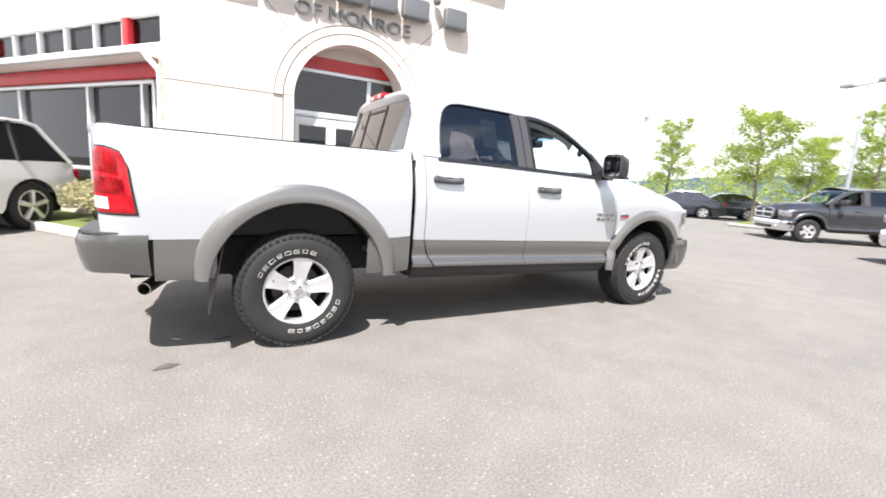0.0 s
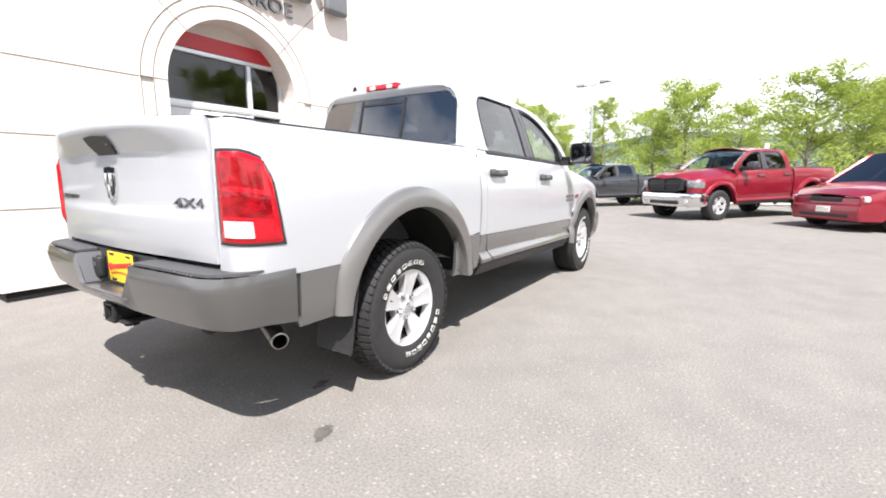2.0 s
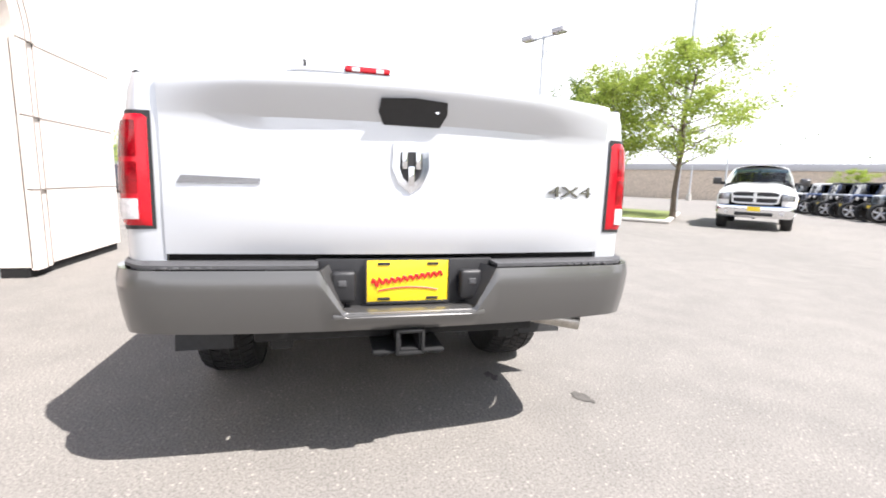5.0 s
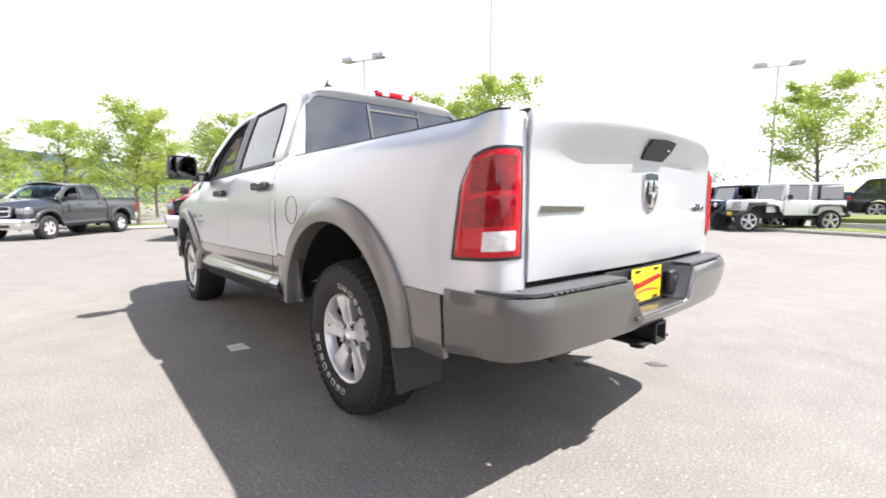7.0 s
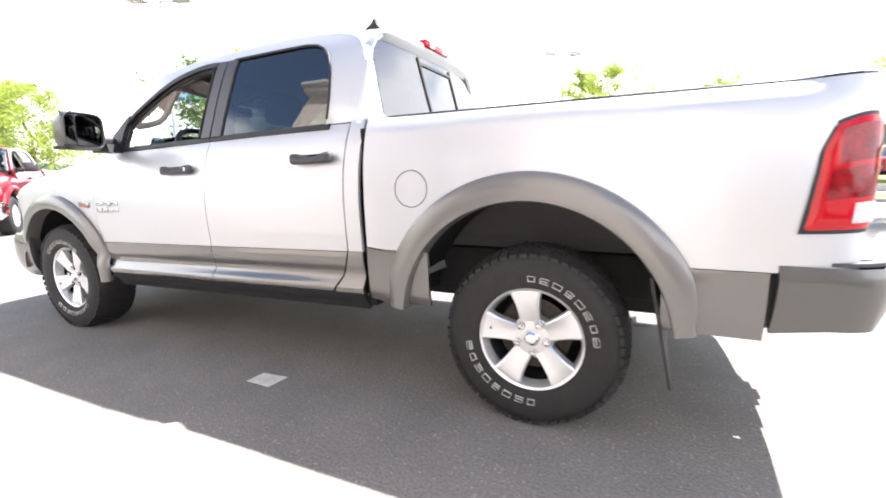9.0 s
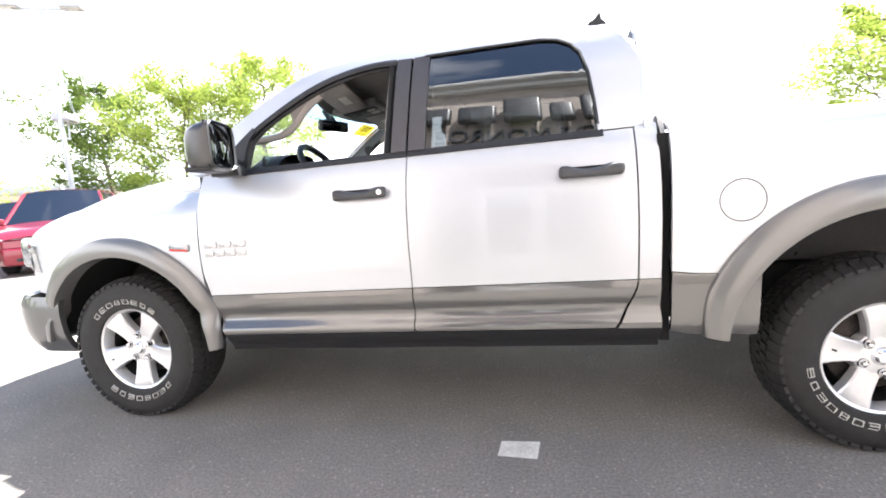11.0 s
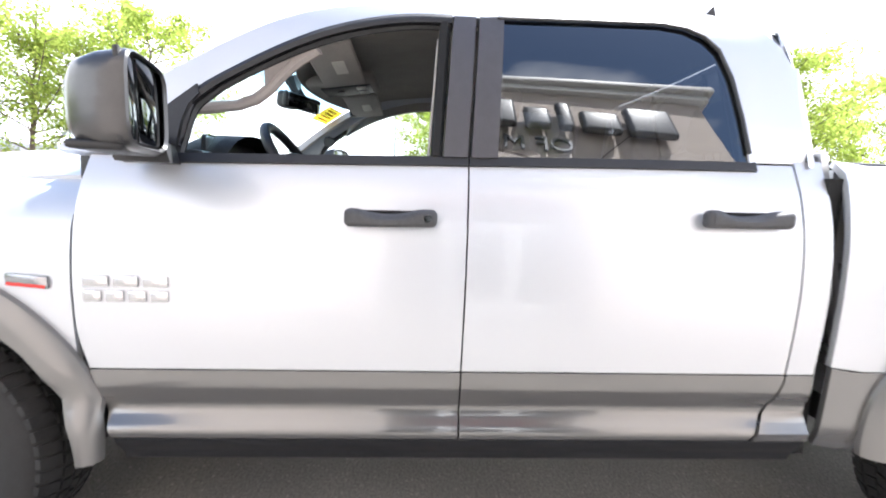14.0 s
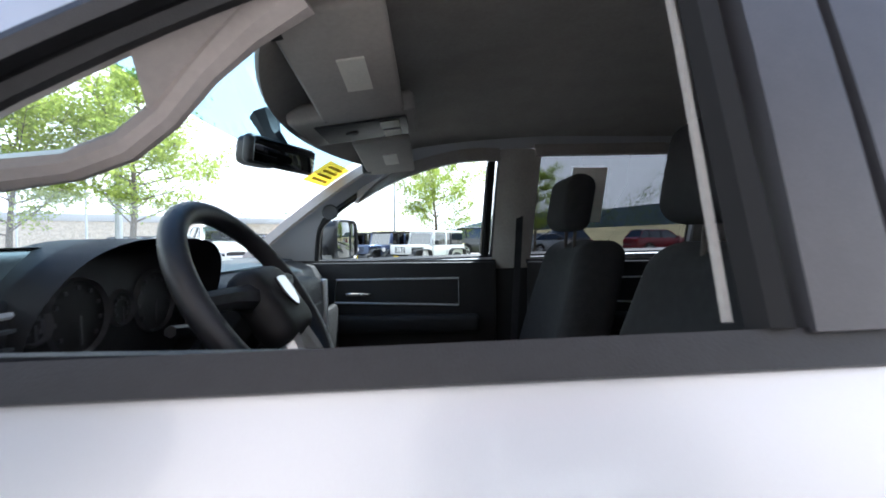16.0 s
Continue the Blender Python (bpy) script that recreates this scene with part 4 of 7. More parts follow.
ZS = steps(0, 1, 16)
for s, tag in ((1, ""), (-1, "")):
    # box side, with the rear corner
    us = merged(steps(-1.26, -0.84, 14), steps(-0.84, 0.80, 16), arch_x(R_ARCH, 0.765))
    bed = part("box_side", sheet(lambda u, v: bed_pt(s, u, (lambda lo: lo + (1.375 - lo) * v)(arch_z(R_ARCH, u, 0.765))), us, ZS, -0.02), "silver", truck)
    # grey lower strip of the box
    us = merged(steps(-0.826, -0.50, 6), [-0.50])
    part("lower_cladding", sheet(lambda u, v: bed_pt(s, u, 0.515 + 0.248 * v, 0.006), us, steps(0, 1, 5), -0.02), "grey_clad", truck, "grey lower cladding strip")
    part("lower_cladding", sheet(lambda u, v: bed_pt(s, u, 0.50 + 0.263 * v, 0.004), steps(0.47, 0.80, 5), steps(0, 1, 5), -0.02), "grey_clad", truck, "grey lower cladding strip")
    part("bumper_end_gap", boxbm(-0.875, -0.80, min(s * 0.86, s * 0.942), max(s * 0.86, s * 0.942), 0.565, 0.785, 0.004), "gap", truck)
    # cab corner behind the rear door
    part("cab_corner", sheet(lambda u, v: cab_pt(s, 0.838 + (0.085 + 0.03 * max(0, 0.75 - (0.735 + 0.635 * v))) * u, 0.735 + 0.635 * v), steps(0, 1, 3), ZS, -0.02), "silver", truck)
    part("cab_corner_cladding", sheet(lambda u, v: cab_pt(s, 0.838 + (0.086 + 0.09 * (1 - v) ** 1.5) * u, 0.522 + 0.210 * v, 0.003), steps(0, 1, 3), steps(0, 1, 8), -0.02), "grey_clad", truck, "grey lower cladding strip")
    # doors

    def rear_edge(z):
        return 0.93 + 0.115 * max(0.0, (0.74 - z) / 0.24) ** 1.5

    def front_edge(z):
        return 3.035 - 0.09 * max(0.0, (0.86 - z) / 0.36) ** 1.3 - 0.02 * max(0, z - 1.2)

    for nm, x0, x1 in (("rear_door", rear_edge, lambda z: 1.921), ("front_door", lambda z: 1.926, front_edge)):
        door = part(nm, sheet(lambda u, v: (lambda z: cab_pt(s, x0(z) + (x1(z) - x0(z)) * u, z))(0.735 + 0.62 * v), steps(0, 1, 10), ZS, -0.03), "silver", truck)
        part("lower_cladding", sheet(lambda u, v: (lambda z: cab_pt(s, x0(z) + (x1(z) - x0(z)) * u, z, 0.004))(0.525 + 0.207 * v), steps(0, 1, 8), steps(0, 1, 20), -0.02), "grey_clad", door, "grey lower cladding strip")
        part("belt_moulding", sheet(lambda u, v: (lambda z: cab_pt(s, max(x0(z), 1.05) + (min(x1(z), 2.93) - max(x0(z), 1.05)) * u, z, 0.010))(1.338 + 0.026 * v), steps(0, 1, 6), steps(0, 1, 2), -0.025), "plastic", door, "black window belt strip")
        hx = 0.980 if nm == "rear_door" else 2.012
        hz = 1.180 if nm == "rear_door" else 1.166
        hb = bmesh.new()
        box(hb, hx, hx + 0.049, s * 0.952 - 0.020, s * 0.952 + 0.021, hz + 0.0005, hz + 0.0515, 0.018, 5)
        h = part("door_handle", hb, "plastic_grey", door, "dark grey plastic door handle")
        part("handle_end", boxbm(hx + 0.212, hx + 0.262, s * 0.952 - 0.020, s * 0.952 + 0.021, hz + 0.0005, hz + 0.0515, 0.015, 5), "plastic_grey", h)
        # pull bar with a hand scoop along its upper edge
        pull = sheet(lambda x, v: Vector((x, s * (0.976 - 0.026 * (2 * v - 1) ** 6 - 0.022 * max(0.0, v - 0.58) / 0.42 * max(0.0, math.sin(math.pi * (x - hx - 0.05) / 0.18))), hz + (0.052 - 0.016 * max(0.0, math.sin(math.pi * (x - hx - 0.05) / 0.18))) * v)), steps(hx + 0.030, hx + 0.246, 18), steps(0, 1, 14), -0.008 * s)
        part("pull_bar", pull, "plastic_grey", h)
        part("handle_recess", boxbm(hx + 0.03, hx + 0.23, s * 0.924 - 0.004, s * 0.924 + 0.004, hz - 0.001, hz + 0.046, 0.003), "gap", door)
        if nm == "front_door":
            lk = bmesh.new()
            lathe(lk, [(0, 0.0), (0.012, 0.0), (0.012, -0.012)], 16)
            o = part("lock", lk, "chrome", h, "small chrome key lock")
            o.matrix_world = pose(hx + 0.027, s * 0.9765, 1.193, 0, 0, 0 if s > 0 else 180)
    # door shuts seen as dark gaps
    gb = bmesh.new()
    box(gb, 0.85, 3.06, min(s * 0.80, s * 0.865), max(s * 0.80, s * 0.865), 0.50, 1.30)
    part("door_jamb", gb, "gap", truck)
    # rocker panel
    part("rocker_panel", sheet(lambda u, v: cab_pt(s, 0.84 + (2.95 - 0.84) * u, 0.425 + 0.093 * v, -0.012 * (1 - v)), steps(0, 1, 8), steps(0, 1, 4), -0.03), "plastic", truck, "black rocker panel")
    part("sill_strip", boxbm(1.0, 2.94, s * 0.925 - 0.012, s * 0.925 + 0.012, 0.513, 0.521, 0.002), "chrome", truck, "thin bright sill edge")
    # upper cab: rear pillar, roof rail, windscreen pillar
    xs = merged(steps(0.885, 1.075, 8), [a for a, _ in RWIN_TOP], steps(1.30, 1.84, 5), steps(1.84, 1.985, 2), [a for a, _ in FWIN_TOP], steps(2.79, 3.12, 8), [a for a, _ in ROOF_EDGE])

    def low(x):
        if x < 1.075:
            return 1.362
        if x <= 1.84:
            return curve(RWIN_TOP, x) + 0.012
        if x < 1.985:
            return 1.806
        if x <= 2.79:
            return curve(FWIN_TOP, x) + 0.024
        return 1.362

    def up_pt(x, v):
        lo, hi = low(x), max(curve(ROOF_EDGE, x), low(x) + 0.004)
        z = lo + (hi - lo) * v
        tuck = 0.017 * min(1.0, max(0.0, (1.066 - x) / 0.03)) * max(0.0, 1 - (z - 1.36) / 0.05)
        return Vector((x, s * (gl_y(z) + 0.004 - tuck), z))
    part("upper_cab_side", sheet(up_pt, xs, steps(0, 1, 8), -0.035), "silver", truck)
    part("rear_pillar", sheet(lambda u, v: (lambda z: back_frame(back_pt(s * win_y(z), z), Vector((0.886, s * (gl_y(z) + 0.004), z)), u, Vector((-0.02, s * 0.02, 0))))(1.36 + 0.32 * v), steps(0, 1, 8), steps(0, 1, 8)), "silver", truck)
    # black pillar between the doors
    for a, b in ((1.838, 1.9165), (1.9285, 2.000)):
        part("door_pillar", sheet(lambda u, v: (lambda z: Vector((a + (b - a) * u - 0.02 * v, s * (gl_y(z) + 0.007), z)))(1.362 + 0.446 * v), steps(0, 1, 2), steps(0, 1, 6), -0.03), "pillar_film", truck, "satin black door pillar")
    # window seals
    sb = bmesh.new()
    tube(sb, [Vector((x, s * (gl_y(curve(RWIN_TOP, x)) + 0.004), curve(RWIN_TOP, x) + 0.004)) for x in merged([a for a, _ in RWIN_TOP], steps(1.3, 1.84, 4))], 0.0065, 6)
    part("window_seal", sb, "plastic", truck)
    part("window_seal", sheet(lambda x, v: (lambda z: Vector((x, s * (gl_y(z) + 0.009 - 0.006 * abs(2 * v - 1)), z)))(curve(FWIN_TOP, x) - 0.008 + 0.034 * v), [a for a, _ in FWIN_TOP], steps(0, 1, 4), 0.02), "plastic", truck, "black front door window seal")
    sb = bmesh.new()
    tube(sb, [Vector((x, s * (gl_y(curve(FWIN_TOP, x)) - 0.03), curve(FWIN_TOP, x) - 0.008)) for x in [a for a, _ in FWIN_TOP]], 0.012, 6)
    part("window_seal", sb, "plastic", truck)
    sb = bmesh.new()
    tube(sb, [Vector((2.008, s * (gl_y(1.78) - 0.010), 1.78)), Vector((2.022, s * (gl_y(1.36) - 0.010), 1.36))], 0.018, 6)
    part("window_seal", sb, "gap", truck)
    part("sail_panel", prism([(2.785, 1.350), (2.955, 1.350), (2.93, 1.400), (2.875, 1.450), (2.80, 1.505), (2.745, 1.545), (2.735, 1.520), (2.762, 1.492), (2.776, 1.45)], lambda a, b, d: Vector((a, s * (gl_y(b) + 0.012 - d), b)), 0.03), "plastic", truck, "black mirror mounting panel")
    # side glass
    rg = sheet(lambda x, v: (lambda z: Vector((x, s * (gl_y(z) - 0.004), z)))(1.35 + (curve(RWIN_TOP, x) - 1.35) * v), merged([a for a, _ in RWIN_TOP], steps(1.3, 1.85, 4)), steps(0, 1, 6))
    o = part("rear_side_window", rg, "tint", truck, "dark privacy-tinted glass")
    if s < 0:
        fg = sheet(lambda x, v: (lambda z: Vector((x, s * (gl_y(z) - 0.012), z)))(1.35 + (curve(FWIN_TOP, x) - 1.35) * v), merged([a for a, _ in FWIN_TOP]), steps(0, 1, 6))
        o = part("front_side_window", fg, "glass", truck, "clear side glass")
    # front fender
    def f_plan(u):
        if u <= 3.95:
            p = cab_pt(1, u, 1.0)
            return Vector((p.x, p.y, 0)), Vector((0, 1, 0))
        a = min((u - 3.95) / 0.65, 1) * math.pi / 2
        return Vector((3.95 + 0.46 * math.sin(a), 0.62 + 0.319 * math.cos(a) ** 0.8, 0)), Vector((math.sin(a), math.cos(a), 0)).normalized()

    def f_pt(u, z, off=0.0):
        p, n = f_plan(u)
        q = p - n * (side_inset(min(z, 1.2)) - off)
        top = curve([(3.03, 1.30), (3.4, 1.27), (3.9, 1.20), (4.6, 1.10)], u)
        k = max(0.0, (z - (top - 0.16)) / 0.16)
        return Vector((q.x - 0.03 * k * k * (u > 3.9), s * (q.y - 0.16 * k ** 2.4), z))

    def f_top(u):
        return curve([(3.03, 1.33), (3.4, 1.30), (3.9, 1.22), (4.2, 1.15), (4.6, 1.09)], u)
    us = merged(steps(3.045, 3.95, 14), steps(3.95, 4.6, 12), arch_x(F_ARCH, 0.735))
    part("front_fender", sheet(lambda u, v: (lambda lo: f_pt(u, lo + (f_top(u) - lo) * v))(arch_z(F_ARCH, u, 0.735 if u < 3.6 else 0.72)), us, ZS, -0.02), "silver", truck)
    # headlight
    part("headlight", sheet(lambda u, v: f_pt(4.13 + 0.45 * u, 0.845 + (0.155 + 0.05 * u) * v + 0.02 * u, 0.006), steps(0, 1, 8), steps(0, 1, 5), -0.03), "headlamp", truck, "clear headlight lens")
    # wheel-arch flares
    for (cx, cz, ri, ro, a0, a1, nm) in ((0.02, 0.43, 0.572, 0.695, 0.13, math.pi - 0.10, "r"), (WB + 0.005, 0.39, 0.535, 0.64, 0.05, math.pi - 0.1, "f")):
        prof = [(1.0, 0.000), (0.97, 0.018), (0.80, 0.034), (0.45, 0.043), (0.18, 0.046), (0.04, 0.042), (0.0, 0.030), (0.0, -0.05)]

        def fl(a, v):
            i = min(int(v * (len(prof) - 1) + 1e-6), len(prof) - 1)
            k, o = prof[i]
            wide = min(1.0, 0.50 + 1.1 * a, 0.60 + 1.1 * (math.pi - a))
            r = ri + (ro - ri) * k * wide
            low_w = 1.0 + 0.10 * max(0.0, -math.sin(a)) 
            x, z = cx - r * math.cos(a) * low_w, cz + r * math.sin(a)
            base = bed_pt(1, x, max(z, 0.56)).y if nm == "r" else abs(f_pt(x, max(z, 0.56)).y)
            return Vector((x, s * (base + o), z))
        ang = [a0 + (a1 - a0) * i / 40 for i in range(41)]
        part("wheel_arch_flare", sheet(fl, ang, steps(0, 1, len(prof) - 1), -0.006), "grey_flare", truck, "grey painted wheel-arch flare")
        # liner
        lb = sheet(lambda a, v: Vector((cx - (ri + 0.035) * math.cos(a), s * (0.93 - 0.50 * v), cz + (ri + 0.035) * math.sin(a) - (0.0 if v < 0.5 else 0.04 * (v - 0.5)))), [0.12 + (math.pi - 0.24) * i / 24 for i in range(25)], steps(0, 1, 4))
        part("wheel_arch_liner", lb, "under", truck)
        ib = boxbm(cx - 0.62, cx + 0.62, min(s * 0.43, s * 0.46), max(s * 0.43, s * 0.46), 0.55, 1.08)
        part("inner_wheel_house", ib, "under", truck)
    # mudflap
    part("mudflap", sheet(lambda u, v: Vector((-0.470 - 0.085 * v - 0.05 * (1 - u) * (1 - v), s * (0.72 + 0.245 * u), 0.72 - 0.43 * v)), steps(0, 1, 6), steps(0, 1, 8), 0.012), "mud", truck, "black rubber mudflap")
    # tail lamp, wrapped round the corner
    def tl_pt(u, v, off):
        uu = -1.256 + u * (0.366 - 0.050 * v - 0.03 * max(0.0, v - 0.8) * 5 * (u > 0.9))
        z = 0.918 + 0.360 * v - 0.10 * max(0.0, u - 0.35) ** 2 * v - 0.012 * u * (1 - v)
        return bed_pt(s, uu, z, off)

    def dome(u, v):
        return max(0.0, min(1.0, 8 * u, 8 * (1 - u), 8 * v, 8 * (1 - v))) ** 0.5
    part("lamp_surround", sheet(lambda u, v: tl_pt(u, v, 0.003 + 0.003 * dome((u + 0.002) / 1.05, (v + 0.04) / 1.08)), steps(0, 1.022, 14), steps(-0.018, 1.018, 12)), "plastic", truck, "black tail lamp surround")
    tl = part("tail_lamp", sheet(lambda u, v: tl_pt(0.012 + 0.985 * u, 0.006 + 0.988 * v, 0.003 + 0.011 * dome(u, v)), merged(steps(0, 0.125, 3), steps(0.125, 0.875, 12), steps(0.875, 1, 3)), merged(steps(0, 0.125, 3), steps(0.125, 0.875, 10), steps(0.875, 1, 3))), "red_lens", truck, "glossy red tail lamp lens")
    part("reverse_lens", sheet(lambda u, v: tl_pt(0.10 + 0.50 * u, 0.075 + 0.18 * v, 0.0148 + 0.0015 * dome(u, v)), steps(0, 1, 10), steps(0, 1, 6)), "clear_lens", tl, "clear reversing lamp lens")
    for v0, v1, u1 in ((0.30, 0.575, 0.80), (0.62, 0.93, 0.74)):
        part("lamp_reflector", sheet(lambda u, v: tl_pt(0.10 + u1 * u, v0 + (v1 - v0) * v, 0.0146 + 0.001 * dome(u, v)), steps(0, 1, 10), steps(0, 1, 6)), "red_dark", tl, "darker red lamp reflector")
    # rail caps on the box
    cap = [(-0.001, 1.370), (-0.001, 1.380), (-0.006, 1.384), (-0.070, 1.384), (-0.076, 1.378), (-0.076, 1.352)]
    part("rail_cap", sheet(lambda u, v: bed_pt(s, u, 1.375, cap[int(v)][0]) + Vector((0, 0, cap[int(v)][1] - 1.375)), merged(steps(-1.22, -0.84, 10), steps(-0.84, 0.79, 6)), [0, 1, 2, 3, 4, 5]), "plastic", truck, "black box rail cap")
    part("box_inner_wall", boxbm(-1.06, 0.77, min(s * 0.80, s * 0.83), max(s * 0.80, s * 0.83), 1.08, 1.36), "silver", truck)
    part("box_wheel_house", (lambda bm: (box(bm, -0.66, 0.70, min(s * 0.48, s * 0.83), max(s * 0.48, s * 0.83), 1.06, 1.10, 0.02), box(bm, -0.66, 0.70, min(s * 0.48, s * 0.50), max(s * 0.48, s * 0.50), 0.79, 1.06), box(bm, -0.66, -0.64, min(s * 0.50, s * 0.83), max(s * 0.50, s * 0.83), 0.79, 1.06), bm)[-1])(bmesh.new()), "plastic_grey", truck)
    # towing mirror: a rounded shell, open to the rear
    def shell(a, v):
        i_ = curve([(0, 0.90), (0.06, 0.985), (0.12, 1.0), (0.45, 0.97), (0.75, 0.86), (0.92, 0.62), (1.0, 0.0)], v)
        c, q = math.cos(a), math.sin(a)
        yy = 1.118 + 0.1325 * i_ * math.copysign(abs(c) ** 0.42, c) - 0.02 * v
        zz = 1.443 + 0.1085 * i_ * math.copysign(abs(q) ** 0.42, q) - 0.018 * v * (1 + 0 * c)
        return Vector((2.655 + 0.158 * v + (0.012 if v == 0 else 0.0), s * yy, zz))
    mr = part("door_mirror", sheet(shell, steps(0, 2 * math.pi, 40), [0, 0.03, 0.06, 0.12, 0.25, 0.45, 0.62, 0.75, 0.85, 0.92, 0.97, 1.0]), "mirror_shell", truck, "black folding door mirror")
    part("mirror_backing", boxbm(2.675, 2.687, min(s * 0.998, s * 1.240), max(s * 0.998, s * 1.240), 1.345, 1.543, 0.004), "plastic", mr)
    part("mirror_glass", boxbm(2.669, 2.674, min(s * 1.004, s * 1.165), max(s * 1.004, s * 1.165), 1.352, 1.535, 0.002), "mirror", mr, "mirror glass")
    part("mirror_glass", boxbm(2.669, 2.674, min(s * 1.173, s * 1.232), max(s * 1.173, s * 1.232), 1.356, 1.530, 0.002), "mirror", mr, "small wide-angle mirror glass")
    part("mirror_skirt", boxbm(2.68, 2.79, min(s * 1.0, s * 1.225), max(s * 1.0, s * 1.225), 1.330, 1.350, 0.009, 3), "plastic", mr, "grey lower mirror cap")
    ab = bmesh.new()
    box(ab, 2.71, 2.80, min(s * 0.85, s * 1.0), max(s * 0.85, s * 1.0), 1.345, 1.415, 0.016, 3)
    part("mirror_arm", ab, "plastic", mr)
    ft = prism([(2.665, 1.318), (2.795, 1.318), (2.80, 1.328), (2.775, 1.362), (2.68, 1.372)], lambda a, b, d: Vector((a, s * (0.87 + d), b)), 0.10)
    part("mirror_foot", ft, "plastic", mr, "black mirror foot on the door")
    turn = Matrix.Translation((2.665, s * 1.0, 0)) @ Matrix.Rotation(radians(14 * s), 4, "Z") @ Matrix.Translation((-2.665, -s * 1.0, 0))
    mr.matrix_local = Matrix.Translation((0.068, 0, -0.016)) @ turn

# seam between cab and box
part("cab_box_gap", boxbm(0.796, 0.842, -0.90, 0.90, 0.46, 1.33), "gap", truck)
# fuel door on the left side
fb = bmesh.new()
tube(fb, [bed_pt(1, 0.545 + 0.083 * math.cos(a), 1.055 + 0.083 * math.sin(a), 0.0003) for a in steps(0, 2 * math.pi, 40)[:-1]], 0.0022, 6, True)
part("fuel_door_gap", fb, "plastic_grey", truck, "round fuel door seam")

# roof
edge_x = [a for a, _ in ROOF_EDGE if a <= 2.4] + [2.42]
xs_r = merged(edge_x, steps(1.0, 2.4, 8))


def roof_pt(x, v):
    z = curve(ROOF_EDGE, x)
    y = gl_y(z) * (2 * v - 1)
    e = max(0.0, (1.10 - x) / 0.215)
    zc = max(z + 0.075 - 0.026 * max(0.0, min(1.0, (x - 2.15) / 0.27)), curve([(0.885, 1.892), (0.92, 1.912), (1.0, 1.930), (1.15, 1.939)], x))
    crown = (zc - z) * (1 - abs(2 * v - 1) ** (2.2 + 5 * e))
    back = -0.035 * (1 - (2 * v - 1) ** 2) * max(0.0, (1.0 - x) / 0.115)
    fwd = 0.112 * (1 - (2 * v - 1) ** 2) * max(0.0, (x - 2.15) / 0.27)
    return Vector((x + back + fwd, y, z + crown))


part("roof", sheet(roof_pt, xs_r, steps(0, 1, 16), -0.02), "silver", truck)
# cab rear wall, rear window, third lamp


part("cab_back", sheet(lambda u, v: back_pt(-0.85 + 1.70 * u, 0.60 + 0.815 * v), steps(0, 1, 12), steps(0, 1, 4), -0.02), "silver", truck)


def header_pt(q, u):
    a = abs(q)
    if a > 0.86:
        z = 1.815 - 0.135 * ((a - 0.86) / 0.14)
        y = win_y(z)
    else:
        z, y = 1.815, win_y(1.815) * a / 0.86
    return back_frame(back_pt(math.copysign(y, q), z), roof_pt(0.885, (q + 1) / 2), u, Vector((-0.018, 0, 0.006)))


part("cab_back_header", sheet(header_pt, merged(steps(-1, -0.86, 8), steps(-0.86, 0.86, 20), steps(0.86, 1, 8)), steps(0, 1, 6)), "silver", truck)
rw = part("rear_window", sheet(lambda u, v: back_pt((-0.745 + 1.49 * u) * (1 - 0.075 * v), 1.41 + 0.40 * v, 0.004), steps(0, 1, 12), steps(0, 1, 5)), "tint_rear", truck, "dark tinted sliding rear window")
for sy in (-1, 1):
    part("window_frame_bar", sheet(lambda u, v: back_pt(sy * 0.23 - 0.010 + 0.02 * u, 1.41 + 0.39 * v, 0.012), steps(0, 1, 1), steps(0, 1, 4), -0.012), "plastic", rw)
part("window_frame_bar", sheet(lambda u, v: back_pt(-0.22 + 0.44 * u, 1.755 + 0.018 * v, 0.012), steps(0, 1, 5), steps(0, 1, 1), -0.012), "plastic", rw)
part("third_brake_lamp", (lambda bm: box(bm, 0.828, 0.90, -0.17, 0.17, 1.872, 1.918, 0.012, 3))(bmesh.new()), "red_lens", truck, "red high-mounted brake lamp")
for sy in (-1, 1):
    part("cargo_lamp_lens", boxbm(0.824, 0.835, min(sy * 0.06, sy * 0.12), max(sy * 0.06, sy * 0.12), 1.876, 1.908, 0.004), "clear_lens", truck, "clear cargo lamp lens")
# antenna fin
part("roof_antenna", prism([(0.965, 1.915), (1.065, 1.915), (1.05, 1.932), (1.025, 1.945), (1.005, 1.970), (0.998, 1.970), (0.99, 1.94)], lambda a, b, d: Vector((a, 0.466 - 0.012 + d, b)), 0.024), "plastic", truck, "small black roof antenna fin")

# windscreen


def ws_edge(t):
    """From the cowl (0) to the roof (1)."""
    x = 3.12 - (3.12 - 2.45) * t
    return x, curve(ROOF_EDGE, x)


def ws_pt(u, t):
    x, z = ws_edge(t)
    y = (gl_y(z) - 0.006) * (2 * u - 1)
    bulge = (0.17 - 0.06 * t) * (1 - (2 * u - 1) ** 2)
    return Vector((x + bulge, y, z + 0.045 * (1 - (2 * u - 1) ** 2) * t + 0.004))


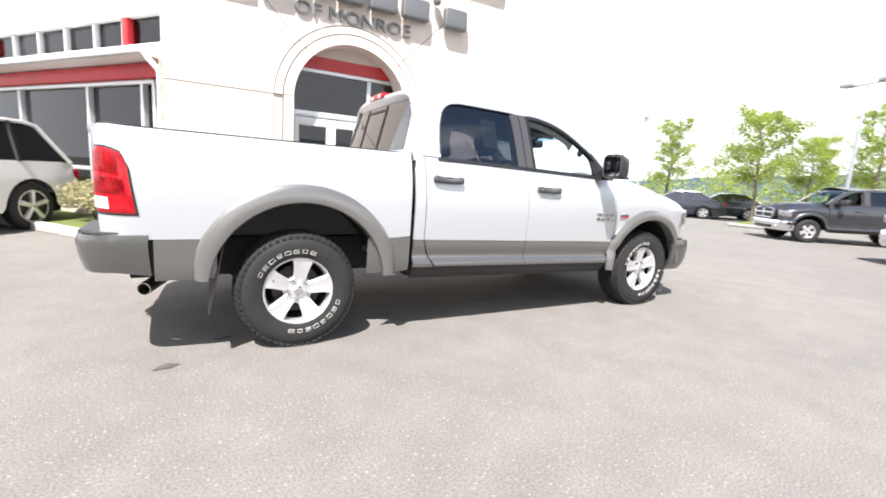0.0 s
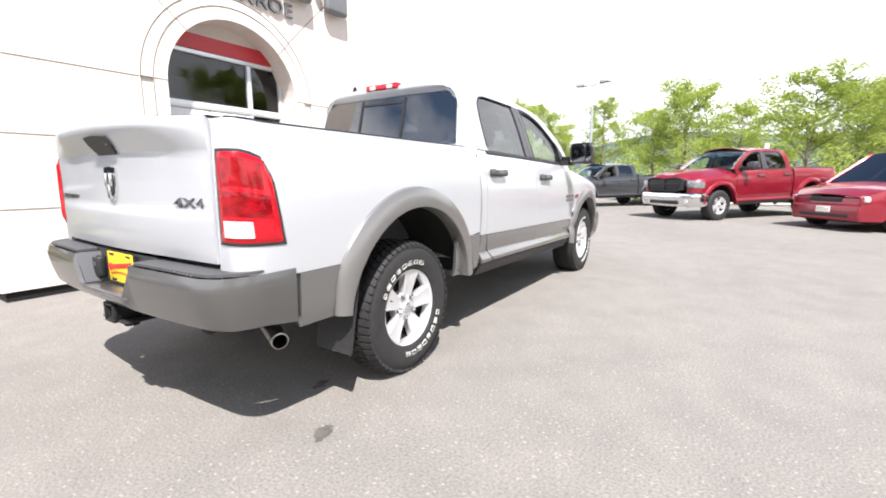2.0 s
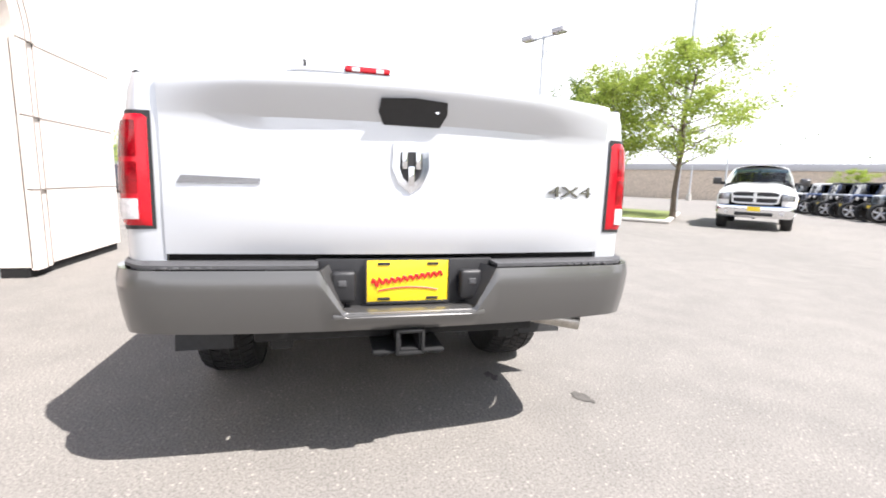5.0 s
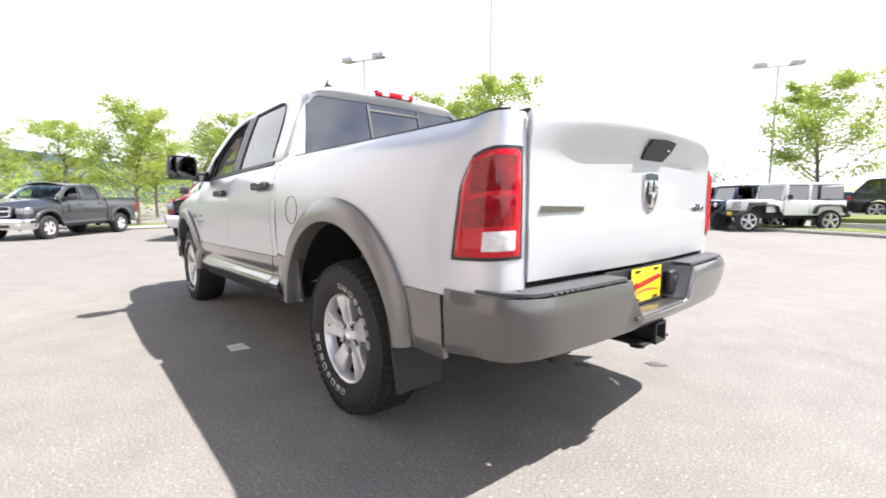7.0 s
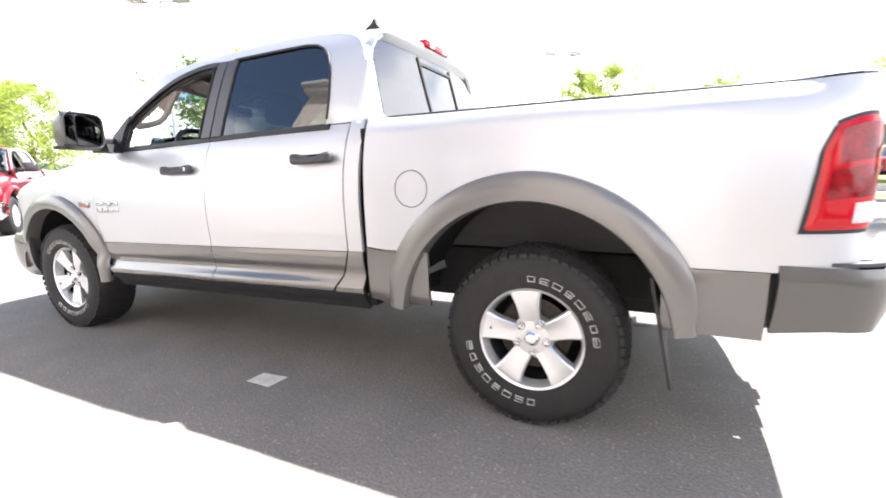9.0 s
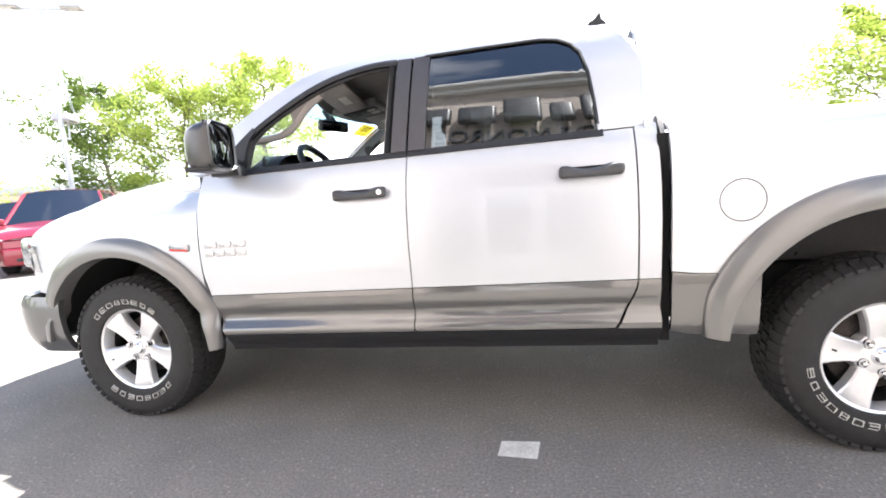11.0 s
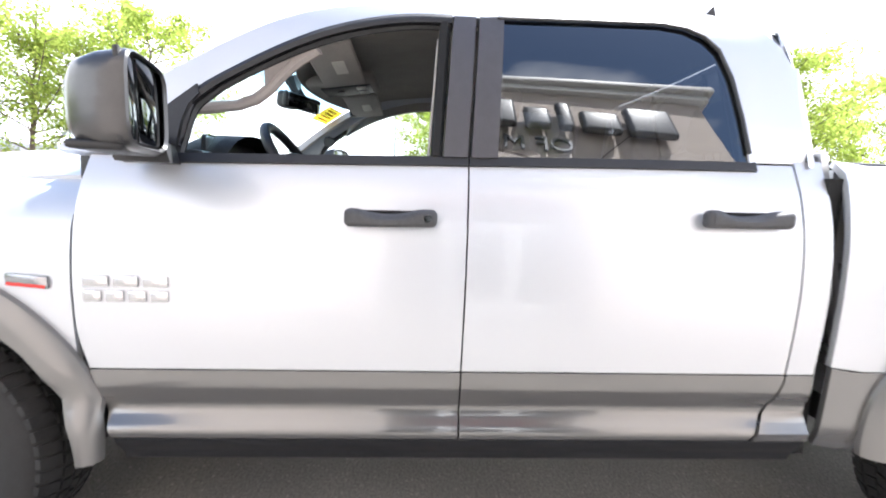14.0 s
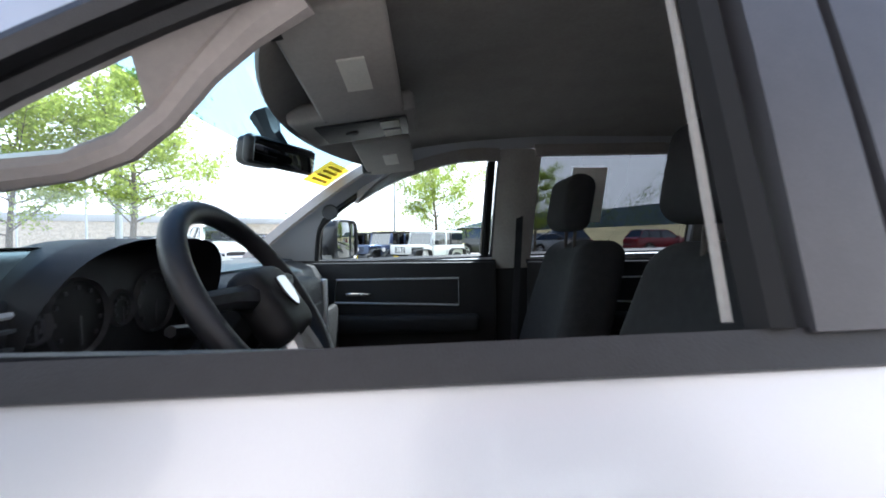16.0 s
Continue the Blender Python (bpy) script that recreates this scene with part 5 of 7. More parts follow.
part("windscreen", sheet(ws_pt, steps(0, 1, 14), steps(0, 1, 8)), "glass", truck, "curved clear windscreen")
part("windscreen_band", sheet(lambda u, t: ws_pt(0.03 + 0.94 * u, 0.90 + 0.10 * t) + Vector((-0.006, 0, 0.002)), steps(0, 1, 14), steps(0, 1, 2)), "plastic", truck)
part("windscreen_tint_band", sheet(lambda u, t: ws_pt(0.03 + 0.94 * u, 0.64 + 0.26 * t) + Vector((-0.008, 0, -0.003)), steps(0, 1, 14), steps(0, 1, 3)), "shade_band", truck, "blue shade band of the windscreen")
# bonnet


def hood_pt(x, v):
    w = curve([(2.98, 0.80), (3.5, 0.79), (4.0, 0.74), (4.35, 0.62), (4.47, 0.55)], x)
    q = 2 * v - 1
    zc = curve([(2.98, 1.372), (3.2, 1.362), (3.6, 1.338), (4.0, 1.285), (4.3, 1.215), (4.42, 1.16), (4.47, 1.10)], x)
    drop = 0.02 * q * q + 0.085 * max(0.0, abs(q) - 0.62) ** 1.4 / 0.38 ** 1.4
    bul = 0.02 * math.exp(-((abs(q) - 0.45) / 0.2) ** 2)
    return Vector((x + 0.14 * (1 - q * q) * (x < 3.2) * (3.2 - x) / 0.22 + 0.10 * (1 - q * q) * max(0, x - 4.0) / 0.47, w * q, zc - drop + bul))


part("bonnet", sheet(hood_pt, merged(steps(2.98, 4.3, 12), [4.36, 4.42, 4.45, 4.47]), steps(0, 1, 24), -0.02), "silver", truck)
part("cowl", boxbm(2.93, 3.12, -0.80, 0.80, 1.24, 1.345, 0.02), "plastic", truck)
part("grille", boxbm(4.34, 4.515, -0.56, 0.56, 0.78, 1.10, 0.05, 3), "plastic", truck, "black front grille")
gs = bmesh.new()
tube(gs, [(4.512, -0.52, 0.80), (4.512, -0.56, 1.06), (4.512, -0.40, 1.105), (4.512, 0.40, 1.105), (4.512, 0.56, 1.06), (4.512, 0.52, 0.80), (4.512, 0.40, 0.775), (4.512, -0.40, 0.775)], 0.028, 8, True)
part("grille_surround", gs, "grille_trim", truck)
part("grille_bar", boxbm(4.505, 4.54, -0.54, 0.54, 0.915, 0.975, 0.012), "grille_trim", truck)
part("grille_bar", boxbm(4.507, 4.542, -0.04, 0.04, 0.79, 1.10, 0.012), "grille_trim", truck)
for s in (1, -1):
    part("headlight_front", boxbm(4.30, 4.44, min(s * 0.60, s * 0.80), max(s * 0.60, s * 0.80), 0.86, 1.04, 0.03, 3), "headlamp", truck, "clear headlight lens")
    fg_ = bmesh.new()
    lathe(fg_, [(0, 0.0), (0.05, 0.0), (0.055, -0.03)], 20, "x")
    part("fog_lamp", fg_, "clear_lens", truck).matrix_local = pose(4.475, s * 0.66, 0.50)
part("bumper_slot", boxbm(4.46, 4.516, -0.45, 0.45, 0.42, 0.52, 0.02), "plastic", truck)
part("front_plate", boxbm(4.525, 4.535, -0.155, 0.155, 0.55, 0.68, 0.003), "yellow", truck, "plain yellow plate")
# front bumper, wrapped round


def fb_pt(u, z, off=0.0):
    q = 2 * u - 1
    a = abs(q)
    if a < 0.5:
        x, y, n = 4.52 - 0.06 * (a / 0.5) ** 2, 0.70 * a / 0.5, Vector((1, 0.1, 0))
    elif a < 0.8:
        g = (a - 0.5) / 0.3 * math.pi / 2
        x, y, n = 4.22 + 0.24 * math.cos(g), 0.70 + 0.25 * math.sin(g), Vector((math.cos(g), math.sin(g), 0))
    else:
        x, y, n = 4.22 - 0.20 * (a - 0.8) / 0.2, 0.95, Vector((0, 1, 0))
    k = curve([(0.36, 0.075), (0.42, 0.030), (0.50, 0.008), (0.60, 0.0), (0.68, 0.006), (0.705, 0.022)], z)
    return Vector((x - n.x * k, math.copysign(y - n.y * k, q), z))


part("front_bumper", sheet(lambda u, v: fb_pt(u, 0.36 + (0.345 - 0.0 * u) * v), steps(0, 1, 40), steps(0, 1, 8), -0.03), "bumper", truck, "dark grey front bumper")

# tailgate


def tg_pt(y, z, off=0.0):
    k = curve([(0.83, 0.020), (0.90, 0.002), (0.98, 0.0), (1.00, 0.0), (1.015, 0.001), (1.03, 0.009), (1.045, 0.0155), (1.06, 0.0170), (1.10, 0.0170), (1.22, 0.0165), (1.272, 0.013), (1.29, -0.004),
               (1.325, -0.035), (1.345, -0.046), (1.362, -0.044), (1.376, -0.03), (1.384, -0.005)], z)
    bow = 0.052 * (1 - (y / 0.80) ** 2)
    return Vector((-1.100 - bow + k * (1 - 0.85 * max(0, abs(y) - 0.5) / 0.3) - off, y, z + (0.028 * (1 - (y / 0.8) ** 2) if z > 1.2 else 0) * min(1, (z - 1.2) / 0.15)))


tg_z = [0.83, 0.86, 0.90, 0.95, 0.98, 1.00, 1.015, 1.03, 1.045, 1.06, 1.08, 1.12, 1.18, 1.24, 1.272, 1.281, 1.29, 1.305, 1.325, 1.335, 1.345, 1.354, 1.362, 1.369, 1.376, 1.384]
gate = part("tailgate", sheet(lambda y, z: tg_pt(y, z), steps(-0.798, 0.798, 30), tg_z, 0.03), "silver", truck)
part("tailgate_cap", sheet(lambda y, v: tg_pt(y, 1.384, -0.014 - 0.06 * v) + Vector((0, 0, 0.004)), steps(-0.79, 0.79, 20), steps(0, 1, 3), -0.008), "plastic", gate, "black tailgate top cap")
part("tailgate_shadow_gap", boxbm(-1.07, -1.05, -0.80, 0.80, 0.80, 1.33), "gap", gate)
hb = bmesh.new()
hp = [(-0.118, 0.0), (-0.112, 0.032), (0.0, 0.037), (0.112, 0.032), (0.118, 0.0), (0.098, -0.034), (-0.098, -0.034)]
part("tailgate_handle", prism(hp, lambda a, b, d: tg_pt(a, 1.303 + b, 0.005 - d), 0.03), "plastic", gate, "black tailgate handle")
lk = bmesh.new()
lathe(lk, [(0, 0.0), (0.007, 0.0), (0.007, 0.012)], 14, "x")
o = part("lock", lk, "chrome", gate, "small key lock")
o.matrix_world = pose(-1.176, -0.082, 1.33)
# emblem: a plain shield
sh = [(-0.062, 0.082), (0.0, 0.087), (0.062, 0.082), (0.065, 0.0), (0.045, -0.052), (0.0, -0.088), (-0.045, -0.052), (-0.065, 0.0)]
em = part("emblem", prism(sh, lambda a, b, d: tg_pt(a, 1.137 + b, 0.009 - d), 0.03), "chrome", gate, "chrome shield badge")
part("emblem_centre", prism([(a * 0.62, b * 0.66) for a, b in sh], lambda a, b, d: tg_pt(a, 1.137 + b, 0.012 - d), 0.008), "plastic", em)
for k, (a, b, w, h) in enumerate(((-0.024, 0.028, 0.020, 0.064), (0.024, 0.028, 0.020, 0.064), (0, -0.026, 0.024, 0.07))):
    part("emblem_bar", boxbm(-1.158, -1.140, a - w / 2, a + w / 2, 1.137 + b - h / 2, 1.137 + b + h / 2, 0.005), "chrome", em)
bz = 1.075
part("model_badge", prism([(0.755, -0.012), (0.74, 0.014), (0.50, 0.010), (0.505, -0.008)], lambda a, b, d: tg_pt(a, bz + b, 0.007 - d), 0.012), "badge_chrome", gate, "flat chrome script badge")
shape_text("four_wheel_drive_badge", "4X4", 0.075, 0.004, Matrix.Translation((-1.1215, -0.545, 1.052)) @ Matrix.Rotation(radians(-84.1), 4, "Z") @ Matrix.Rotation(radians(90), 4, "X") @ Matrix.Diagonal((1.6, 0.78, 1, 1)), "badge_chrome", gate, "chrome 4X4 letters")

# rear step bumper


def rb_plan(q):
    """q from -1 to 1 across, then the sides run forward."""
    a = abs(q)
    if a <= 0.70:
        y = 0.78 * a / 0.70
        return -1.245 + 0.03 * (a / 0.7) ** 2, y
    t = (a - 0.70) / 0.30
    if t < 0.4:
        g = t / 0.4 * math.pi / 2
        return -1.215 + 0.195 * (1 - math.cos(g)), 0.78 + 0.188 * math.sin(g)
    return -1.02 + 0.168 * (t - 0.4) / 0.6, 0.968


def rb_top(q):
    a = abs(q) * 0.80 / 0.70
    return 0.792 - 0.148 * (1 - min(1.0, max(0.0, (a - 0.235) / 0.085)) ** 1.0) if a < 0.32 else 0.792


def rb_bot(q):
    a = abs(q)
    return curve([(0, 0.573), (0.5, 0.575), (0.72, 0.580), (0.82, 0.574), (1.0, 0.548)], a)


def rb_pt(q, v):
    x, y = rb_plan(q)
    lo, hi = rb_bot(q), rb_top(q)
    z = lo + (hi - lo) * v
    k = 0.040 * (1 - v) ** 2 + 0.016 * max(0, v - 0.8) / 0.2
    f = 1 if abs(q) <= 0.75 else 0.3
    return Vector((x + k * f, math.copysign(y - k * (1 - f) * 0.8, q), z))


qs = merged(steps(-1, -0.70, 12), steps(-0.70, -0.29, 6), steps(-0.29, -0.19, 10), steps(-0.19, 0.19, 8), steps(0.19, 0.29, 10), steps(0.29, 0.70, 6), steps(0.70, 1, 12))
rbump = part("rear_bumper", sheet(rb_pt, qs, steps(0, 1, 10), 0.02), "bumper", truck, "dark grey painted steel step bumper")


def rtop(q, v):
    x, y = rb_plan(q)
    z = rb_top(q)
    inner = -1.05
    xx = x + 0.030 + (inner - x - 0.030) * v if abs(q) < 0.74 else x + 0.02
    yy = y if abs(q) < 0.74 else y - 0.025 - 0.09 * v
    return Vector((xx, math.copysign(yy, q), z + 0.002))


for side in (-1, 1):
    part("step_pad", sheet(rtop, [side * a for a in merged(steps(0.285, 0.70, 8), steps(0.70, 0.98, 10))], steps(0, 1, 4), -0.012), "plastic_grey", rbump, "ribbed dark grey step pad")
    for k in range(14):
        y = side * (0.36 + 0.032 * k)
        part("pad_rib", boxbm(-1.20, -1.09, y - 0.008, y + 0.008, 0.795, 0.802, 0.002), "plastic_grey", rbump)
    # lamp pocket beside the plate
    part("recess_side", sheet(lambda u, v: Vector((-1.225 + 0.13 * v, side * (0.315 - 0.06 * u - 0.03 * v), 0.79 - 0.15 * u)), steps(0, 1, 5), steps(0, 1, 4), -0.01), "bumper", rbump)
    part("plate_lamp", boxbm(-1.172, -1.13, min(side * 0.190, side * 0.275), max(side * 0.190, side * 0.275), 0.665, 0.775, 0.014, 3), "plastic", rbump, "black licence lamp housing")
    part("lamp_lens", boxbm(-1.176, -1.170, min(side * 0.222, side * 0.25), max(side * 0.222, side * 0.25), 0.722, 0.745, 0.003), "plastic_grey", rbump)
part("recess_back", boxbm(-1.125, -1.08, -0.33, 0.33, 0.60, 0.815, 0.01), "plastic", rbump)
part("recess_floor", boxbm(-1.24, -1.08, -0.27, 0.27, 0.622, 0.642, 0.006), "bumper", rbump)
plate = tagged(part("licence_plate", boxbm(-1.142, -1.136, -0.152, 0.152, 0.655, 0.808, 0.003), "yellow", truck, "yellow dealer plate with red script bars"))
part("plate_frame", (lambda bm: (box(bm, -1.147, -1.135, -0.158, 0.158, 0.648, 0.658, 0.002), box(bm, -1.147, -1.135, -0.158, -0.150, 0.65, 0.812, 0.002), box(bm, -1.147, -1.135, 0.150, 0.158, 0.65, 0.812, 0.002), bm)[-1])(bmesh.new()), "plastic", plate)
sc = bmesh.new()
tube(sc, [(-1.1445, 0.132 - 0.0044 * k, 0.727 + 0.0006 * k + (0.017 if k < 7 else 0.010) * math.sin(1.25 * k)) for k in range(60)], 0.0052, 5)
tube(sc, [(-1.1445, 0.11 - 0.02 * k, 0.698 + 0.0045 * k - 0.0004 * k * k) for k in range(12)], 0.003, 5)
part("script_bar", sc, "red_ink", plate, "red script flourish")
for y in (-0.09, 0.09):
    for z in (0.668, 0.797):
        part("plate_bolt_bar", boxbm(-1.1465, -1.1425, y - 0.022, y + 0.022, z - 0.005, z + 0.005, 0.001), "black_ink", plate)
# hitch receiver
hbm = bmesh.new()
for (y0, y1, z0, z1) in ((-0.042, -0.032, 0.487, 0.562), (0.032, 0.042, 0.487, 0.562), (-0.042, 0.042, 0.487, 0.497), (-0.042, 0.042, 0.552, 0.562)):
    box(hbm, -1.205, -1.0, y0, y1, z0, z1, 0.003)
box(hbm, -1.218, -1.20, -0.052, -0.040, 0.477, 0.572, 0.003)
box(hbm, -1.218, -1.20, 0.040, 0.052, 0.477, 0.572, 0.003)
box(hbm, -1.218, -1.20, -0.052, 0.052, 0.560, 0.572, 0.003)
box(hbm, -1.218, -1.20, -0.052, 0.052, 0.477, 0.489, 0.003)
part("hitch_receiver", hbm, "under", truck, "square black trailer hitch receiver")
part("hitch_tube", boxbm(-1.05, -0.98, -0.55, 0.55, 0.49, 0.56, 0.012), "under", truck)
part("hitch_plate", boxbm(-1.20, -1.0, -0.13, 0.13, 0.478, 0.488, 0.003), "under", truck)
for sy in (-1, 1):
    tb = bmesh.new()
    tube(tb, [(-1.16 + 0.028 * math.cos(a), sy * 0.10 + 0.028 * math.sin(a), 0.472) for a in steps(0, 2 * math.pi, 16)[:-1]], 0.006, 6, True)
    part("chain_loop", tb, "under", truck)
# exhaust
eb = bmesh.new()
lathe(eb, [(0.034, 0.0), (0.039, 0.002), (0.039, 0.26), (0.030, 0.28), (0.030, 0.6), (0.027, 0.6), (0.027, 0.28), (0.034, 0.25), (0.034, 0.0)], 24, "x")
o = part("exhaust_pipe", eb, "steel", truck, "bright steel exhaust tip")
o.matrix_world = pose(-0.89, -0.875, 0.455, 0, -6, 68)
# underbody and axles
part("underbody", boxbm(-0.98, 4.2, -0.52, 0.52, 0.50, 0.72, 0.03), "under", truck)
part("box_floor", (lambda bm: (box(bm, -1.06, 0.77, -0.50, 0.50, 0.725, 0.80, 0.01), box(bm, -1.06, -0.56, 0.501, 0.90, 0.765, 0.80), box(bm, 0.60, 0.77, 0.501, 0.90, 0.765, 0.80), box(bm, -1.06, -0.56, -0.90, -0.501, 0.765, 0.80), box(bm, 0.60, 0.77, -0.90, -0.501, 0.765, 0.80), bm)[-1])(bmesh.new()), "plastic_grey", truck)
part("box_front_wall", boxbm(0.73, 0.77, -0.82, 0.82, 0.78, 1.34, 0.01), "silver", truck)
part("cab_floor", boxbm(0.86, 3.0, -0.84, 0.84, 0.50, 0.62, 0.02), "dash", truck)
part("firewall", boxbm(2.97, 3.02, -0.82, 0.82, 0.6, 1.27), "dash", truck)
for x in (0.0, WB):
    ax = bmesh.new()
    tube(ax, [(x, -0.8, 0.40), (x, -0.1, 0.40), (x, 0.0, 0.41), (x, 0.1, 0.40), (x, 0.8, 0.40)], 0.05, 10, taper=[1, 1, 2.6, 1, 1])
    part("axle", ax, "under", truck)
for sy in (-1, 1):
    cb = bmesh.new()
    tube(cb, [(0.05 + 0.075 * math.cos(a), sy * 0.50 + 0.075 * math.sin(a), 0.44 + 0.32 * a / (12 * math.pi)) for a in steps(0, 12 * math.pi, 90)], 0.013, 6)
    part("coil_spring", cb, "under", truck)
    part("frame_rail", boxbm(-1.0, 3.9, min(sy * 0.42, sy * 0.50), max(sy * 0.42, sy * 0.50), 0.44, 0.58, 0.01), "under", truck)
# door side badges
for s in (1, -1):
    sd = 1 if s > 0 else -1
    for r, (z, n) in enumerate(((0.998, 3), (0.955, 4))):
        for k in range(n):
            w = 0.25 / n
            x0 = 3.005 - k * w
            part("name_badge_block", boxbm(x0 - w + 0.012, x0, s * 0.955 - 0.005, s * 0.955 + 0.005, z - 0.016, z + 0.016, 0.004), "badge_bright", truck, "small raised chrome badge block")
    part("engine_badge", boxbm(3.10, 3.215, s * 0.956 - 0.004, s * 0.956 + 0.004, 0.968, 1.004, 0.003), "badge_chrome", truck, "chrome and red engine badge")
    part("engine_badge_band", boxbm(3.105, 3.21, s * 0.958 - 0.004, s * 0.958 + 0.004, 0.970, 0.979, 0.001), "red_ink", truck)

# the body stands a little nose-down
RAKED = {"rear_door", "front_door", "lower_cladding", "belt_moulding", "door_handle", "pull_bar", "handle_end", "handle_recess", "cab_corner", "cab_corner_cladding", "rocker_panel", "sill_strip", "front_fender", "door_jamb",
         "rear_side_window", "front_side_window", "door_pillar", "sail_panel", "upper_cab_side", "window_seal", "name_badge_block", "engine_badge", "engine_badge_band",
         "box_side", "rail_cap", "tailgate", "tailgate_cap", "box_inner_wall"}


def rake(x, z):
    if x < 0.80:
        return 0.024 * min(1.0, (0.80 - x) / 1.9) * min(1.0, max(0.0, (z - 1.27) / 0.09))
    return -0.020 * (x - 1.35) * min(1.0, max(0.0, (1.55 - z) / 0.15)) * min(1.0, max(0.0, (3.50 - x) / 0.45))


def lift(x, z):
    """The beltline, box rails and roof climb a little towards the cab's rear."""
    along = min(1.0, max(0.0, (2.95 - x) / 1.4)) if x > 0.80 else min(1.0, max(0.0, (x + 1.1) / 1.9))
    return 0.014 * along * min(1.0, max(0.0, (z - 1.22) / 0.12))


plain_pose = Matrix.Identity(4)
for o in truck.children_recursive:
    if o.type != "MESH" or o.name.startswith(("door_mirror", "mirror_")):
        continue
    if o.matrix_local == plain_pose:
        for v in o.data.vertices:
            v.co.z += lift(v.co.x, v.co.z)
    elif o.location.x > 0:
        o.location.z += lift(o.location.x, o.location.z)
for o in truck.children_recursive:
    if o.name.split(".")[0] in RAKED:
        for v in o.data.vertices:
            v.co.z += rake(v.co.x, v.co.z)
    elif o.name.split(".")[0] == "lock" and o.location.x > 0:
        o.location.z += rake(o.location.x, o.location.z)

# wheels


def wheel_bm_tyre(R=0.408, W=0.275):
    bm = bmesh.new()
    h = W / 2
    prof = [(0.225, -h + 0.035), (0.240, -h + 0.012), (0.29, -h - 0.002), (0.335, -h), (0.372, -h + 0.012), (0.392, -h + 0.032), (R - 0.010, -h + 0.05), (R - 0.008, -0.04), (R - 0.008, 0.04), (R - 0.010, h - 0.05),
            (0.392, h - 0.032), (0.372, h - 0.012), (0.335, h), (0.29, h + 0.002), (0.240, h - 0.012), (0.225, h - 0.035)]
    lathe(bm, prof, 72)
    return bm


def wheel_bm_tread(R=0.408, W=0.275):
    bm = bmesh.new()
    h = W / 2
    n = 54
    for k in range(n):
        a = 2 * math.pi * k / n
        for row, (y0, y1, sh) in enumerate(((-h + 0.006, -h + 0.062, 0.0), (-h + 0.074, -0.022, 0.5), (-0.016, 0.016, 0.15), (0.022, h - 0.074, 0.5), (h - 0.062, h - 0.006, 0.0))):
            aa = a + 2 * math.pi / n * sh
            d = 0.70 * 2 * math.pi / n / 2
            skew = 0.012 * (1 if row < 2 else -1)
            vs = []
            for (yy, lean) in ((y0, -skew), (y1, skew)):
                for da in (-d, d):
                    for r in (R - 0.022, R - (0.006 if (row in (0, 4) and abs(yy) > h - 0.02) else 0.0)):
                        rr = r - (0.016 if (row in (0, 4) and abs(yy) > h - 0.02) else 0)
                        an = aa + da + lean
                        vs.append(bm.verts.new((rr * math.cos(an), yy, rr * math.sin(an))))
            for q in ((1, 3, 7, 5), (0, 1, 5, 4), (2, 3, 7, 6)):
                bm.faces.new([vs[i] for i in q])
            for q in ((0, 1, 3, 2), (4, 5, 7, 6)):
                bm.faces.new([vs[i] for i in q])
    return bm


def arc_block(bm, r0, r1, a0, a1, y, d=0.003, n=3):
    vs = []
    for i in range(n + 1):
        a = a0 + (a1 - a0) * i / n
        vs.append([bm.verts.new((r * math.cos(a), yy, r * math.sin(a))) for r, yy in ((r0, y), (r1, y), (r1, y + d), (r0, y + d))])
    for i in range(n):
        for k in range(4):
            bm.faces.new([vs[i][k], vs[i][(k + 1) % 4], vs[i + 1][(k + 1) % 4], vs[i + 1][k]])
    bm.faces.new(vs[0])
    bm.faces.new(vs[-1][::-1])


